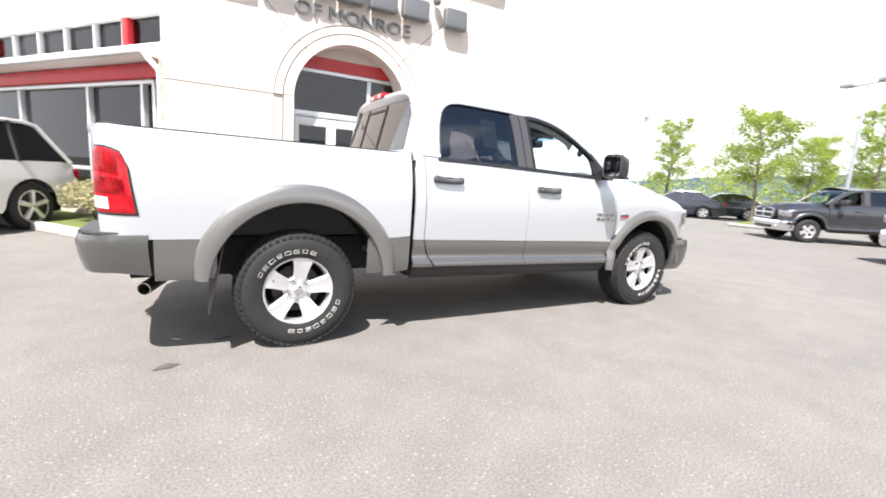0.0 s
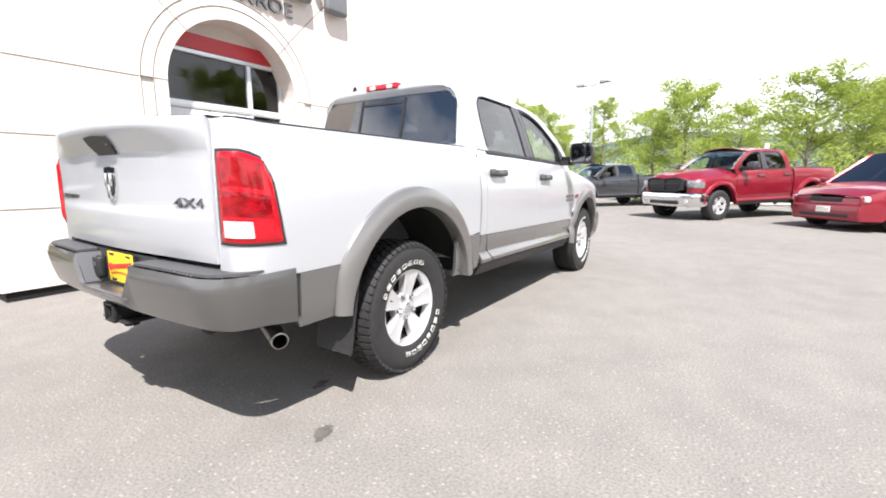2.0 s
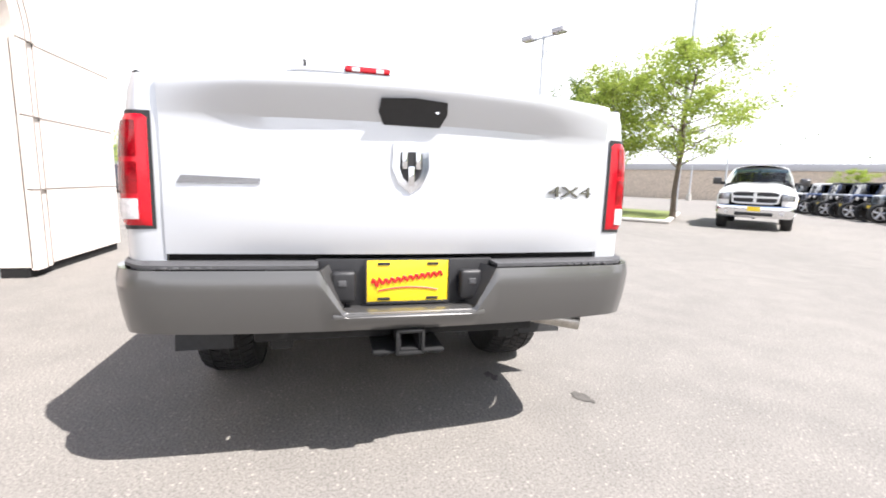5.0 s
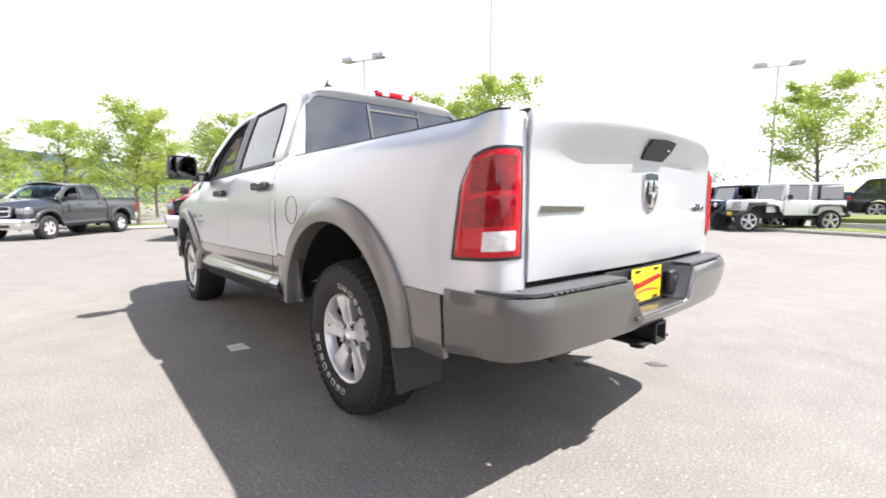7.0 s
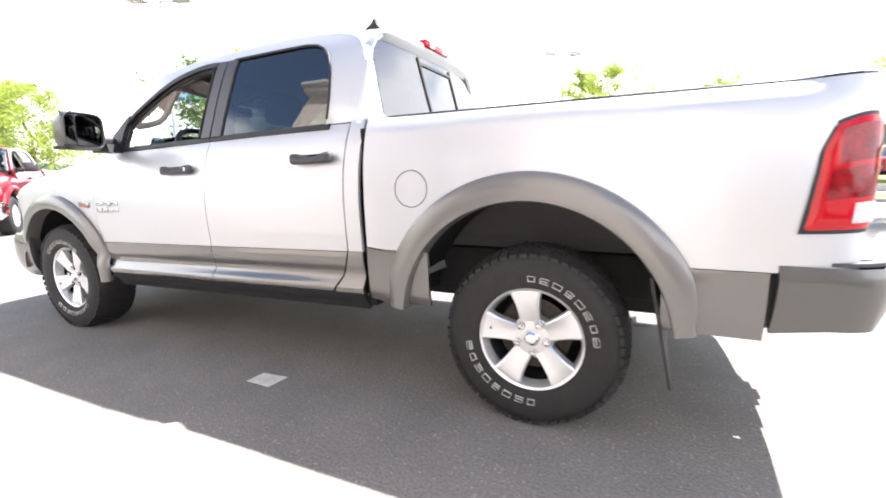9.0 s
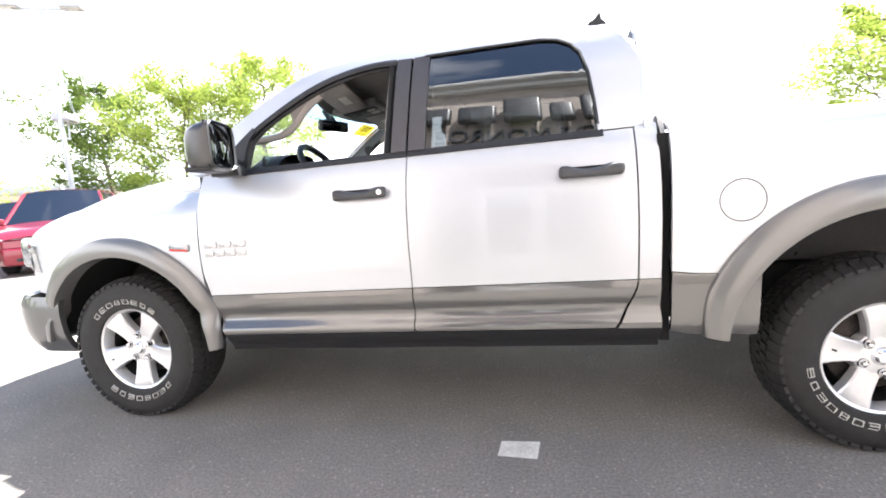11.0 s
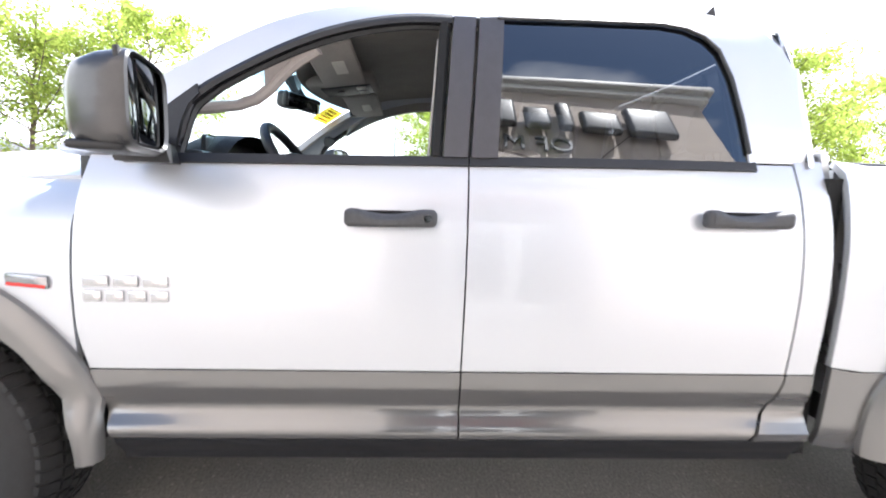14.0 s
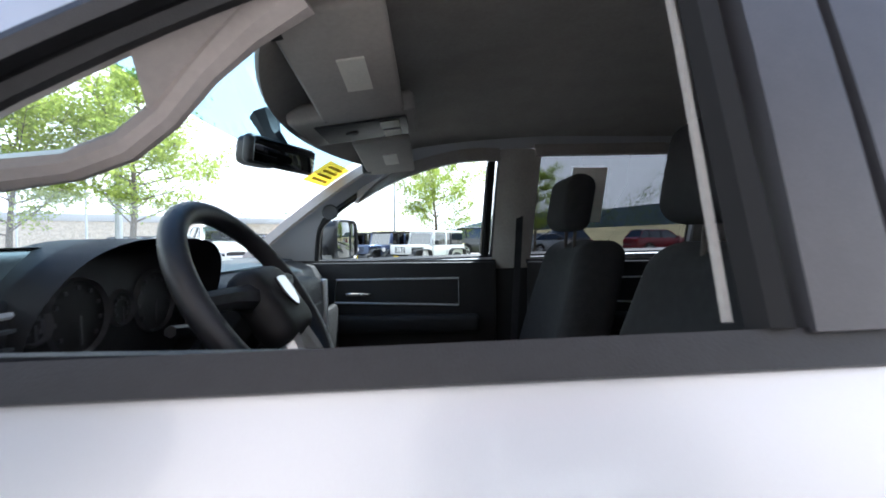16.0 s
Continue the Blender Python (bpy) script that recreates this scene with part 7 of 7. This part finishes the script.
paint("grey_paint", (0.075, 0.078, 0.085), 0.6)
paint("red_paint", (0.24, 0.009, 0.022))
paint("white_paint", (0.74, 0.74, 0.73), 0.0)
paint("black_paint", (0.012, 0.012, 0.014))
paint("navy_paint", (0.014, 0.018, 0.028))
paint("steel_blue_paint", (0.16, 0.21, 0.26), 0.5)
paint("silver_grey_paint", (0.30, 0.31, 0.32), 0.6)

SKIP = {"pad_rib", "letter_bar", "name_badge_block", "engine_badge", "engine_badge_band", "tread_block", "script_bar", "plate_bolt_bar", "dial_ring", "dial_scale", "dial_needle", "lug_seat", "valve_stem", "emblem_bar",
        "licence_plate", "plate_frame", "windscreen_sticker", "sticker_bar", "warning_label", "visor_clip", "map_light", "dome_switch", "console_panel", "vent_slat", "vent_core", "air_vent", "model_badge", "four_wheel_drive_badge", "fuel_door_gap",
        "chain_loop", "coil_spring", "lock", "handle_recess", "dial_panel", "trim_bezel", "inner_handle", "belt_seal"}


def copy_truck(m, label, swaps, plate=False):
    """Another pickup of the same build in other colours, without the small badges."""
    made = {}
    for o in (truck, *truck.children_recursive):
        base = o.name.split(".")[0]
        if (base == "front_plate" and not plate) or base in SKIP or (o.parent and o is not truck and o.parent not in made):
            continue
        c = o.copy()
        scene.collection.objects.link(c)
        made[o] = c
        if o is truck:
            continue
        c.parent = made[o.parent]
        c.matrix_parent_inverse = o.matrix_parent_inverse
        if c.data and c.data.materials and c.data.materials[0].name in swaps:
            c.material_slots[0].link = "OBJECT"
            c.material_slots[0].material = M[swaps[c.data.materials[0].name]]
        for key, val in (("grey lower cladding strip", "painted lower door strip"), ("grey painted wheel-arch flare", "painted wheel-arch flare"), ("dark grey front bumper", "front bumper")):
            if c.get("label") == key:
                c["label"] = val
    made[truck].matrix_basis = m
    return tagged(made[truck], label, "pickup truck", "other parked vehicles")


def on_wheels(rx, ry, head, near):
    """Pose from the rear wheel that is seen (near: +1 left side, -1 right side) and the heading."""
    a = radians(head)
    return pose(rx + near * 0.9 * math.sin(a), ry - near * 0.9 * math.cos(a), 0, 0, 0, head)


copy_truck(on_wheels(18.05, 0.36, 143, 1) @ Matrix.Diagonal((0.90, 0.92, 0.89, 1)), "dark grey crew-cab pickup truck with chrome bumper parked in the lot",
           {"silver_paint": "grey_paint", "grey_satin_paint": "grey_paint", "flare_satin_paint": "grey_paint", "bumper_grey_paint": "chrome"})
copy_truck(on_wheels(15.3, -4.35, 145, 1) @ Matrix.Diagonal((1.08, 1.03, 1.04, 1)), "red long-bed pickup truck with chrome front bumper parked in the lot",
           {"silver_paint": "red_paint", "grey_satin_paint": "red_paint", "flare_satin_paint": "red_paint", "bumper_grey_paint": "chrome", "grille_chrome": "plastic"})
copy_truck(pose(10.4, -15.2, 0, 0, 0, 129) @ Matrix.Diagonal((1, 1.03, 1.03, 1)), "white pickup truck with chrome grille parked across the lot",
           {"silver_paint": "white_paint", "grey_satin_paint": "white_paint", "flare_satin_paint": "white_paint", "bumper_grey_paint": "chrome", "grille_chrome": "white_paint"}, True)


def car_wheel(parent, x, y, r, side):
    w = new("wheel")
    w.parent = parent
    tb_ = bmesh.new()
    lathe(tb_, [(r * 0.66, -0.1), (r * 0.9, -0.11), (r, -0.08), (r, 0.08), (r * 0.9, 0.11), (r * 0.66, 0.1)], 28)
    part("tyre", tb_, "rubber", w)
    rb_ = bmesh.new()
    lathe(rb_, [(r * 0.68, 0.095), (r * 0.64, 0.10), (r * 0.6, 0.05), (0, 0.045)], 28)
    rm = part("rim", rb_, "iron", w)
    for k in range(5):
        a = 2 * math.pi * k / 5 + 0.3
        sb_ = bmesh.new()
        tube(sb_, [(0.02 * math.cos(a), 0.085, 0.02 * math.sin(a)), (r * 0.65 * math.cos(a), 0.092, r * 0.65 * math.sin(a))], 0.035, 6, taper=[1.0, 1.3])
        part("spoke", sb_, "alloy", rm)
    lb2 = bmesh.new()
    lathe(lb2, [(r * 0.7, 0.088), (r * 0.69, 0.103), (r * 0.62, 0.098)], 28)
    part("rim_lip", lb2, "alloy", rm)
    w.matrix_local = pose(x, y, r, 0, 0, 0 if side > 0 else 180)


def make_car(name, label, paintname, wb, r, W, rear, front, sill, belt, roof, top, hood, nose, deck, category="car"):
    """Lofted road car. x=0 at the rear axle; top: x of cowl, roof front, roof rear, rear glass base; hood/nose/deck heights."""
    t = thing(name, label, category, group="other parked vehicles")
    xr, xf = -rear, wb + front
    cowl, rf, rr_, rg_ = top
    hw = W / 2
    P = M[paintname]

    def plan_y(x):
        k = max(0.0, (x - (xf - 0.55)) / 0.55)
        j = max(0.0, ((xr + 0.35) - x) / 0.35)
        return hw - 0.22 * k ** 2.2 - 0.12 * j ** 2.2

    def shoulder(x):
        return curve([(xr, deck - 0.04), (xr + 0.15, deck), (rg_, belt + 0.02), (cowl, belt), (xf - 0.3, nose + 0.08), (xf, nose - 0.05)], x)

    a1, a2 = (0.0, r * 0.98, r + 0.07), (wb, r * 0.98, r + 0.07)
    for s in (1, -1):
        xs_ = merged(steps(xr, xf, 26), arch_x(a1, sill + 0.06, 12), arch_x(a2, sill + 0.06, 12))

        def side(x, v):
            lo = max(arch_z(a1, x, sill), arch_z(a2, x, sill))
            z = lo + (shoulder(x) - lo) * v
            k = (z - sill) / (belt - sill)
            return Vector((x, s * (plan_y(x) - 0.06 * max(0, 0.3 - k) - 0.07 * max(0.0, k - 0.62) / 0.38), z))
        part("body_side", sheet(side, xs_, steps(0, 1, 8), -0.02), P, t)
        # glass and pillars
        def gy(z):
            return hw - 0.075 - (z - belt) * 0.33

        def top_z(x):
            return curve([(rg_, belt), (rr_, roof - 0.05), (rf, roof - 0.05), (cowl, belt)], x)
        part("side_glass", sheet(lambda x, v: (lambda z: Vector((x, s * gy(z), z)))(belt + 0.01 + max(0.0, top_z(x) - belt - 0.02) * v), merged(steps(rg_ + 0.02, cowl - 0.02, 20)), steps(0, 1, 4)), "car_glass", t, "dark side glass")
        rail = bmesh.new()
        tube(rail, [Vector((x, s * (gy(top_z(x)) + 0.005), top_z(x))) for x in merged(steps(rg_, cowl, 16))], 0.035, 6)
        part("roof_rail", rail, P, t)
        for x in (rf - 0.33 * (rf - rr_) , rr_ + 0.22 * (rf - rr_)):
            pl_ = bmesh.new()
            tube(pl_, [Vector((x - 0.04, s * (gy(top_z(x)) + 0.004), top_z(x))), Vector((x + 0.02, s * (gy(belt) + 0.004), belt))], 0.035, 5)
            part("pillar", pl_, "plastic", t)
        for x in (rf - 0.33 * (rf - rr_) + 0.02, cowl - 0.1):
            part("door_seam", boxbm(x - 0.004, x + 0.004, min(s * (hw - 0.03), s * (hw + 0.001)), max(s * (hw - 0.03), s * (hw + 0.001)), sill + 0.08, belt - 0.14), "gap", t)
        part("door_mirror", boxbm(cowl - 0.16, cowl - 0.06, min(s * (hw - 0.06), s * (hw + 0.16)), max(s * (hw - 0.06), s * (hw + 0.16)), belt, belt + 0.14, 0.03, 3), P, t)
        hl_ = boxbm(xf - 0.36, xf - 0.03, min(s * (hw - 0.62), s * (hw - 0.14)), max(s * (hw - 0.62), s * (hw - 0.14)), nose - 0.17, nose - 0.03, 0.04, 3)
        part("headlight", hl_, "clear_lens", t, "clear headlight")
        part("tail_lamp", boxbm(xr - 0.015, xr + 0.16, min(s * (hw - 0.34), s * (hw - 0.09)), max(s * (hw - 0.34), s * (hw - 0.09)), deck - 0.24, deck - 0.08, 0.03, 3), "red_lens", t, "red tail lamp")
        for x in (0.0, wb):
            car_wheel(t, x, s * (hw - 0.12), r, s)
    part("bonnet", sheet(lambda x, v: Vector((x, (plan_y(x) - 0.07) * (2 * v - 1), shoulder(x) + hood * (1 - (2 * v - 1) ** 2))), steps(cowl - 0.05, xf, 10), steps(0, 1, 10), -0.02), P, t)
    part("rear_deck", sheet(lambda x, v: Vector((x, (plan_y(x) - 0.07) * (2 * v - 1), shoulder(x) + 0.02 * (1 - (2 * v - 1) ** 2))), steps(xr, rg_ + 0.02, 6), steps(0, 1, 8), -0.02), P, t)
    gyr = hw - 0.075 - (roof - 0.05 - belt) * 0.33
    part("roof", sheet(lambda x, v: Vector((x, gyr * (2 * v - 1), roof - 0.05 + 0.06 * (1 - (2 * v - 1) ** 2))), steps(rr_, rf, 8), steps(0, 1, 8), -0.02), P, t)
    part("windscreen", sheet(lambda u, v: Vector((cowl + (rf - cowl) * v + 0.10 * (1 - (2 * u - 1) ** 2) * (1 - v), (hw - 0.09 - (gy_d := (hw - 0.09 - gyr)) * v) * (2 * u - 1), belt + (roof - 0.05 - belt) * v + 0.05 * (1 - (2 * u - 1) ** 2) * v)), steps(0, 1, 10), steps(0, 1, 5)), "car_glass", t, "windscreen")
    part("rear_glass", sheet(lambda u, v: Vector((rg_ + (rr_ - rg_) * v, (hw - 0.09 - (hw - 0.09 - gyr) * v) * (2 * u - 1), belt + (roof - 0.05 - belt) * v + 0.05 * (1 - (2 * u - 1) ** 2) * v)), steps(0, 1, 8), steps(0, 1, 4)), "tint", t, "rear glass")
    part("front_bumper", boxbm(xf - 0.25, xf + 0.03, -hw + 0.20, hw - 0.20, sill - 0.02, nose - 0.2, 0.08, 4), P, t)
    part("nose_panel", boxbm(xf - 0.16, xf - 0.01, -hw + 0.22, hw - 0.22, sill, nose - 0.05, 0.05, 3), P, t)
    part("grille", boxbm(xf - 0.05, xf + 0.008, -0.36, 0.36, nose - 0.17, nose - 0.06, 0.02, 2), "plastic", t, "dark front grille")
    part("lower_grille", boxbm(xf - 0.05, xf + 0.036, -0.55, 0.55, sill + 0.06, sill + 0.14, 0.02, 2), "plastic", t)
    part("rear_bumper", boxbm(xr - 0.04, xr + 0.2, -hw + 0.12, hw - 0.12, sill, sill + 0.30, 0.06, 3), P, t)
    part("rear_panel", boxbm(xr, xr + 0.1, -hw + 0.16, hw - 0.16, sill + 0.2, deck - 0.02, 0.04, 3), P, t)
    part("front_plate", boxbm(xf + 0.03, xf + 0.045, -0.155, 0.155, sill + 0.16, sill + 0.29, 0.003), "white_paper", t, "plain pale plate")
    part("underbody", boxbm(xr + 0.2, xf - 0.3, -hw + 0.28, hw - 0.28, sill - 0.06, sill + 0.25), "under", t)
    part("floor_pan", boxbm(r + 0.12, wb - r - 0.12, -hw + 0.05, hw - 0.05, sill - 0.03, sill + 0.05), "under", t)
    return t


van = make_car("minivan", "red minivan parked beside the red pickup", "red_paint", 2.88, 0.33, 1.95, 0.95, 0.88, 0.24, 1.02, 1.76, (2.72, 1.78, -0.72, -0.90), 0.06, 0.80, 1.00, "van")
van.matrix_world = on_wheels(12.85, -7.59, 132.5, 1)
wsuv = make_car("white_suv", "white sport utility vehicle parked by the showroom", "white_paint", 2.915, 0.38, 1.93, 0.98, 0.92, 0.30, 1.08, 1.76, (2.55, 1.75, -0.35, -0.80), 0.05, 0.95, 1.06, "suv")
wsuv.matrix_world = on_wheels(-2.98, 5.45, 240, 1)
bsuv = make_car("black_suv", "black sport utility vehicle parked across the lot", "black_paint", 2.915, 0.38, 1.93, 0.98, 0.92, 0.30, 1.08, 1.76, (2.55, 1.75, -0.35, -0.80), 0.05, 0.95, 1.06, "suv")
bsuv.matrix_world = Matrix.Translation((0, 0, 0.38)) @ on_wheels(0.2, -24.6, 182, -1)
dsuv = copy_thing(bsuv, pose(15.2, -10.7, 0, 0, 0, -31))
part("dealer_plate", boxbm(-1.045, -1.03, -0.16, 0.16, 0.80, 0.94, 0.003), "yellow", dsuv, "plain yellow dealer plate")
dsuv["label"] = "black sport utility vehicle beside the red minivan"
rsuv = make_car("red_suv", "dark red sport utility vehicle beside the minivan", "red_paint", 2.7, 0.36, 1.85, 0.95, 0.9, 0.30, 1.06, 1.66, (2.4, 1.65, -0.35, -0.78), 0.05, 0.93, 1.04, "suv")
rsuv.matrix_world = on_wheels(17.6, -10.0, 132.5, 1)
sed = make_car("dark_sedan", "dark sedan parked under the young trees", "navy_paint", 2.75, 0.32, 1.82, 1.02, 0.92, 0.22, 0.94, 1.44, (2.25, 1.40, 0.25, -0.45), 0.04, 0.72, 0.98, "car")
sed.matrix_world = pose(26.6, 9.8, 0, 0, 0, 128)
copy_thing(sed, pose(23.4, 10.4, 0, 0, 0, 128))
sed3 = make_car("grey_sedan", "grey sedan parked across the lot", "silver_grey_paint", 2.75, 0.32, 1.82, 1.02, 0.92, 0.22, 0.94, 1.44, (2.25, 1.40, 0.25, -0.45), 0.04, 0.72, 0.98, "car")
sed3.matrix_world = pose(29.5, 3.2, 0, 0, 0, 140)
for k, (x, y, hd, src_, lab) in enumerate(((-5.5, -31, 190, sed3, "grey sedan parked in the back row"), (-9.5, -34, 10, bsuv, "black sport utility vehicle in the back row"), (3.8, -33, 190, wsuv, "white sport utility vehicle in the back row"), (8.2, -36, 10, sed, "dark sedan in the back row"), (-13, -30, 190, rsuv, "red sport utility vehicle in the back row"), (-17, -27, 205, wsuv, "white sport utility vehicle in the back row"), (24, -14, 140, wsuv, "white sport utility vehicle parked among trees"))):
    c = copy_thing(src_, pose(x, y, 0.38 if x < 0 else 0, 0, 0, hd))
    c["label"] = lab


def make_jeep(paintname, label):
    """Boxy off-road vehicle, x=0 at the rear axle."""
    t = thing("off_road_vehicle", label, "off-road vehicle", group="row of off-road vehicles")
    wb, r, hw = 2.95, 0.41, 0.78
    for s in (1, -1):
        part("tub_side", boxbm(-0.62, 2.15, min(s * (hw - 0.04), s * hw), max(s * (hw - 0.04), s * hw), 0.62, 1.17, 0.03, 3), M[paintname], t)
        part("cowl_side", boxbm(2.152, 2.75, min(s * (hw - 0.10), s * (hw - 0.03)), max(s * (hw - 0.10), s * (hw - 0.03)), 0.72, 1.15, 0.03, 3), M[paintname], t)
        for x in (0.0, wb):
            fl_ = bmesh.new()
            pts = [(x - 0.58, 0.72), (x - 0.50, 0.96), (x - 0.36, 1.02), (x + 0.34, 1.02), (x + 0.50, 0.94), (x + 0.60, 0.70)]
            fb_ = sheet(lambda u, v: Vector((np.interp(u, range(6), [p[0] for p in pts]), s * (hw - 0.06 + 0.24 * v), np.interp(u, range(6), [p[1] for p in pts]) - 0.02 * v)), steps(0, 5, 20), steps(0, 1, 2), 0.04)
            fl_.free()
            part("fender_flare", fb_, "plastic", t, "black plastic fender flare")
            car_wheel(t, x, s * (hw + 0.02), r, s)
        part("door_glass", boxbm(0.42, 2.02, min(s * (hw - 0.06), s * (hw - 0.05)), max(s * (hw - 0.06), s * (hw - 0.05)), 1.18, 1.70), "car_glass", t, "side glass")
        part("rear_side_glass", boxbm(-0.52, 0.32, min(s * (hw - 0.06), s * (hw - 0.05)), max(s * (hw - 0.06), s * (hw - 0.05)), 1.22, 1.68), "car_glass", t, "side glass")
        for x in (0.34, 1.22, 2.05):
            part("pillar", boxbm(x - 0.04, x + 0.05, min(s * (hw - 0.075), s * (hw - 0.03)), max(s * (hw - 0.075), s * (hw - 0.03)), 1.17, 1.74, 0.01), M[paintname] if x > 0.5 else "plastic", t)
        hl_ = bmesh.new()
        lathe(hl_, [(0, 0.03), (0.06, 0.025), (0.09, 0.0), (0.095, -0.03)], 18, "x")
        part("headlight", hl_, "clear_lens", t, "round headlight").matrix_local = pose(3.415, s * 0.48, 1.0)
        part("door_mirror", boxbm(2.02, 2.12, min(s * 0.84, s * 1.02), max(s * 0.84, s * 1.02), 1.2, 1.38, 0.03), "plastic", t)
        part("tail_lamp", boxbm(-0.66, -0.60, min(s * 0.6, s * 0.73), max(s * 0.6, s * 0.73), 0.88, 1.08, 0.02), "red_lens", t)
        part("door_seam", boxbm(1.225, 1.235, min(s * (hw - 0.03), s * (hw + 0.002)), max(s * (hw - 0.03), s * (hw + 0.002)), 0.66, 1.17), "gap", t)
    part("hood", (lambda bm: box(bm, 2.13, 3.40, -0.66, 0.66, 1.06, 1.20, 0.06, 4))(bmesh.new()), M[paintname], t)
    part("engine_bay", boxbm(2.2, 3.36, -0.60, 0.60, 0.62, 1.07), "under", t)
    gr = part("grille", boxbm(3.36, 3.415, -0.64, 0.64, 0.78, 1.17, 0.03, 3), M[paintname], t, "upright slotted grille")
    for k in range(7):
        part("slot", boxbm(3.408, 3.42, -0.33 + 0.094 * k, -0.28 + 0.094 * k, 0.84, 1.12, 0.008), "gap", gr)
    part("front_bumper", boxbm(3.45, 3.64, -0.80, 0.80, 0.55, 0.72, 0.04, 3), "plastic", t, "black front bumper")
    part("dealer_plate", boxbm(3.641, 3.655, -0.155, 0.155, 0.60, 0.73, 0.003), "yellow", t, "plain yellow dealer plate")
    part("rear_bumper", boxbm(-0.82, -0.66, -0.78, 0.78, 0.55, 0.70, 0.04, 3), "plastic", t)
    part("roof", (lambda bm: box(bm, -0.60, 2.10, -0.72, 0.72, 1.72, 1.82, 0.05, 4))(bmesh.new()), M[paintname] if paintname == "white_paint" else "plastic", t, "hard roof panel")
    part("rear_glass", boxbm(-0.60, -0.585, -0.66, 0.66, 1.2, 1.70), "tint", t)
    part("tailgate", boxbm(-0.64, -0.60, -0.74, 0.74, 0.62, 1.18, 0.02), M[paintname], t)
    part("windscreen_frame", (lambda bm: (tube(bm, [(2.20, -0.70, 1.17), (2.05, -0.68, 1.76), (2.05, 0.68, 1.76), (2.20, 0.70, 1.17)], 0.04, 6), bm)[-1])(bmesh.new()), M[paintname], t)
    part("windscreen", sheet(lambda u, v: Vector((2.20 - 0.15 * v, -0.68 + 1.36 * u, 1.18 + 0.57 * v)), steps(0, 1, 2), steps(0, 1, 2)), "car_glass", t, "flat windscreen")
    sp = bmesh.new()
    lathe(sp, [(0, -0.1), (0.3, -0.1), (0.4, -0.09), (0.41, 0.0), (0.4, 0.09), (0.25, 0.1), (0, 0.06)], 28, "x")
    part("spare_wheel", sp, "rubber", t).matrix_local = pose(-0.78, 0, 1.02)
    part("floor_pan", boxbm(-0.6, 3.3, -0.62, 0.62, 0.5, 0.66), "under", t)
    # short wheelbase: draw the front forward parts back
    for o in t.children:
        if o.matrix_local.translation.x > 1.0:
            o.matrix_local = Matrix.Translation((-0.53, 0, 0)) @ o.matrix_local
        elif o.type == "MESH" and abs(o.matrix_local.translation.x) < 0.1:
            for v in o.data.vertices:
                v.co.x -= 0.53 if v.co.x > 1.1 else 0.0
            for c in o.children:
                for v in c.data.vertices:
                    v.co.x -= 0.53 if v.co.x > 1.1 else 0.0
    return t


j0 = make_jeep("white_paint", "white boxy off-road vehicle in a sales row")
paint("deep_blue_paint", (0.06, 0.09, 0.19), 0.4)
jcols = ["deep_blue_paint", "silver_grey_paint", "black_paint", "steel_blue_paint"]
jm = [j0] + [make_jeep(c, "%s boxy off-road vehicle in a sales row" % c.split("_paint")[0].replace("_", " ")) for c in jcols[:1] + jcols[1:2] + jcols[3:4]]
base_x, base_y, hd = 1.6, -19.9, 48.0
order = [0, 1, 2, 1, 3, 1, 2, 1, 0, 2, 3, 1, 2, 1]
used = set()
for k, i in enumerate(order):
    m = pose(base_x + 1.95 * k, base_y - 1.25 * k, 0, 0, 0, hd)
    if i in used:
        copy_thing(jm[i], m)
    else:
        jm[i].matrix_world = m
        used.add(i)
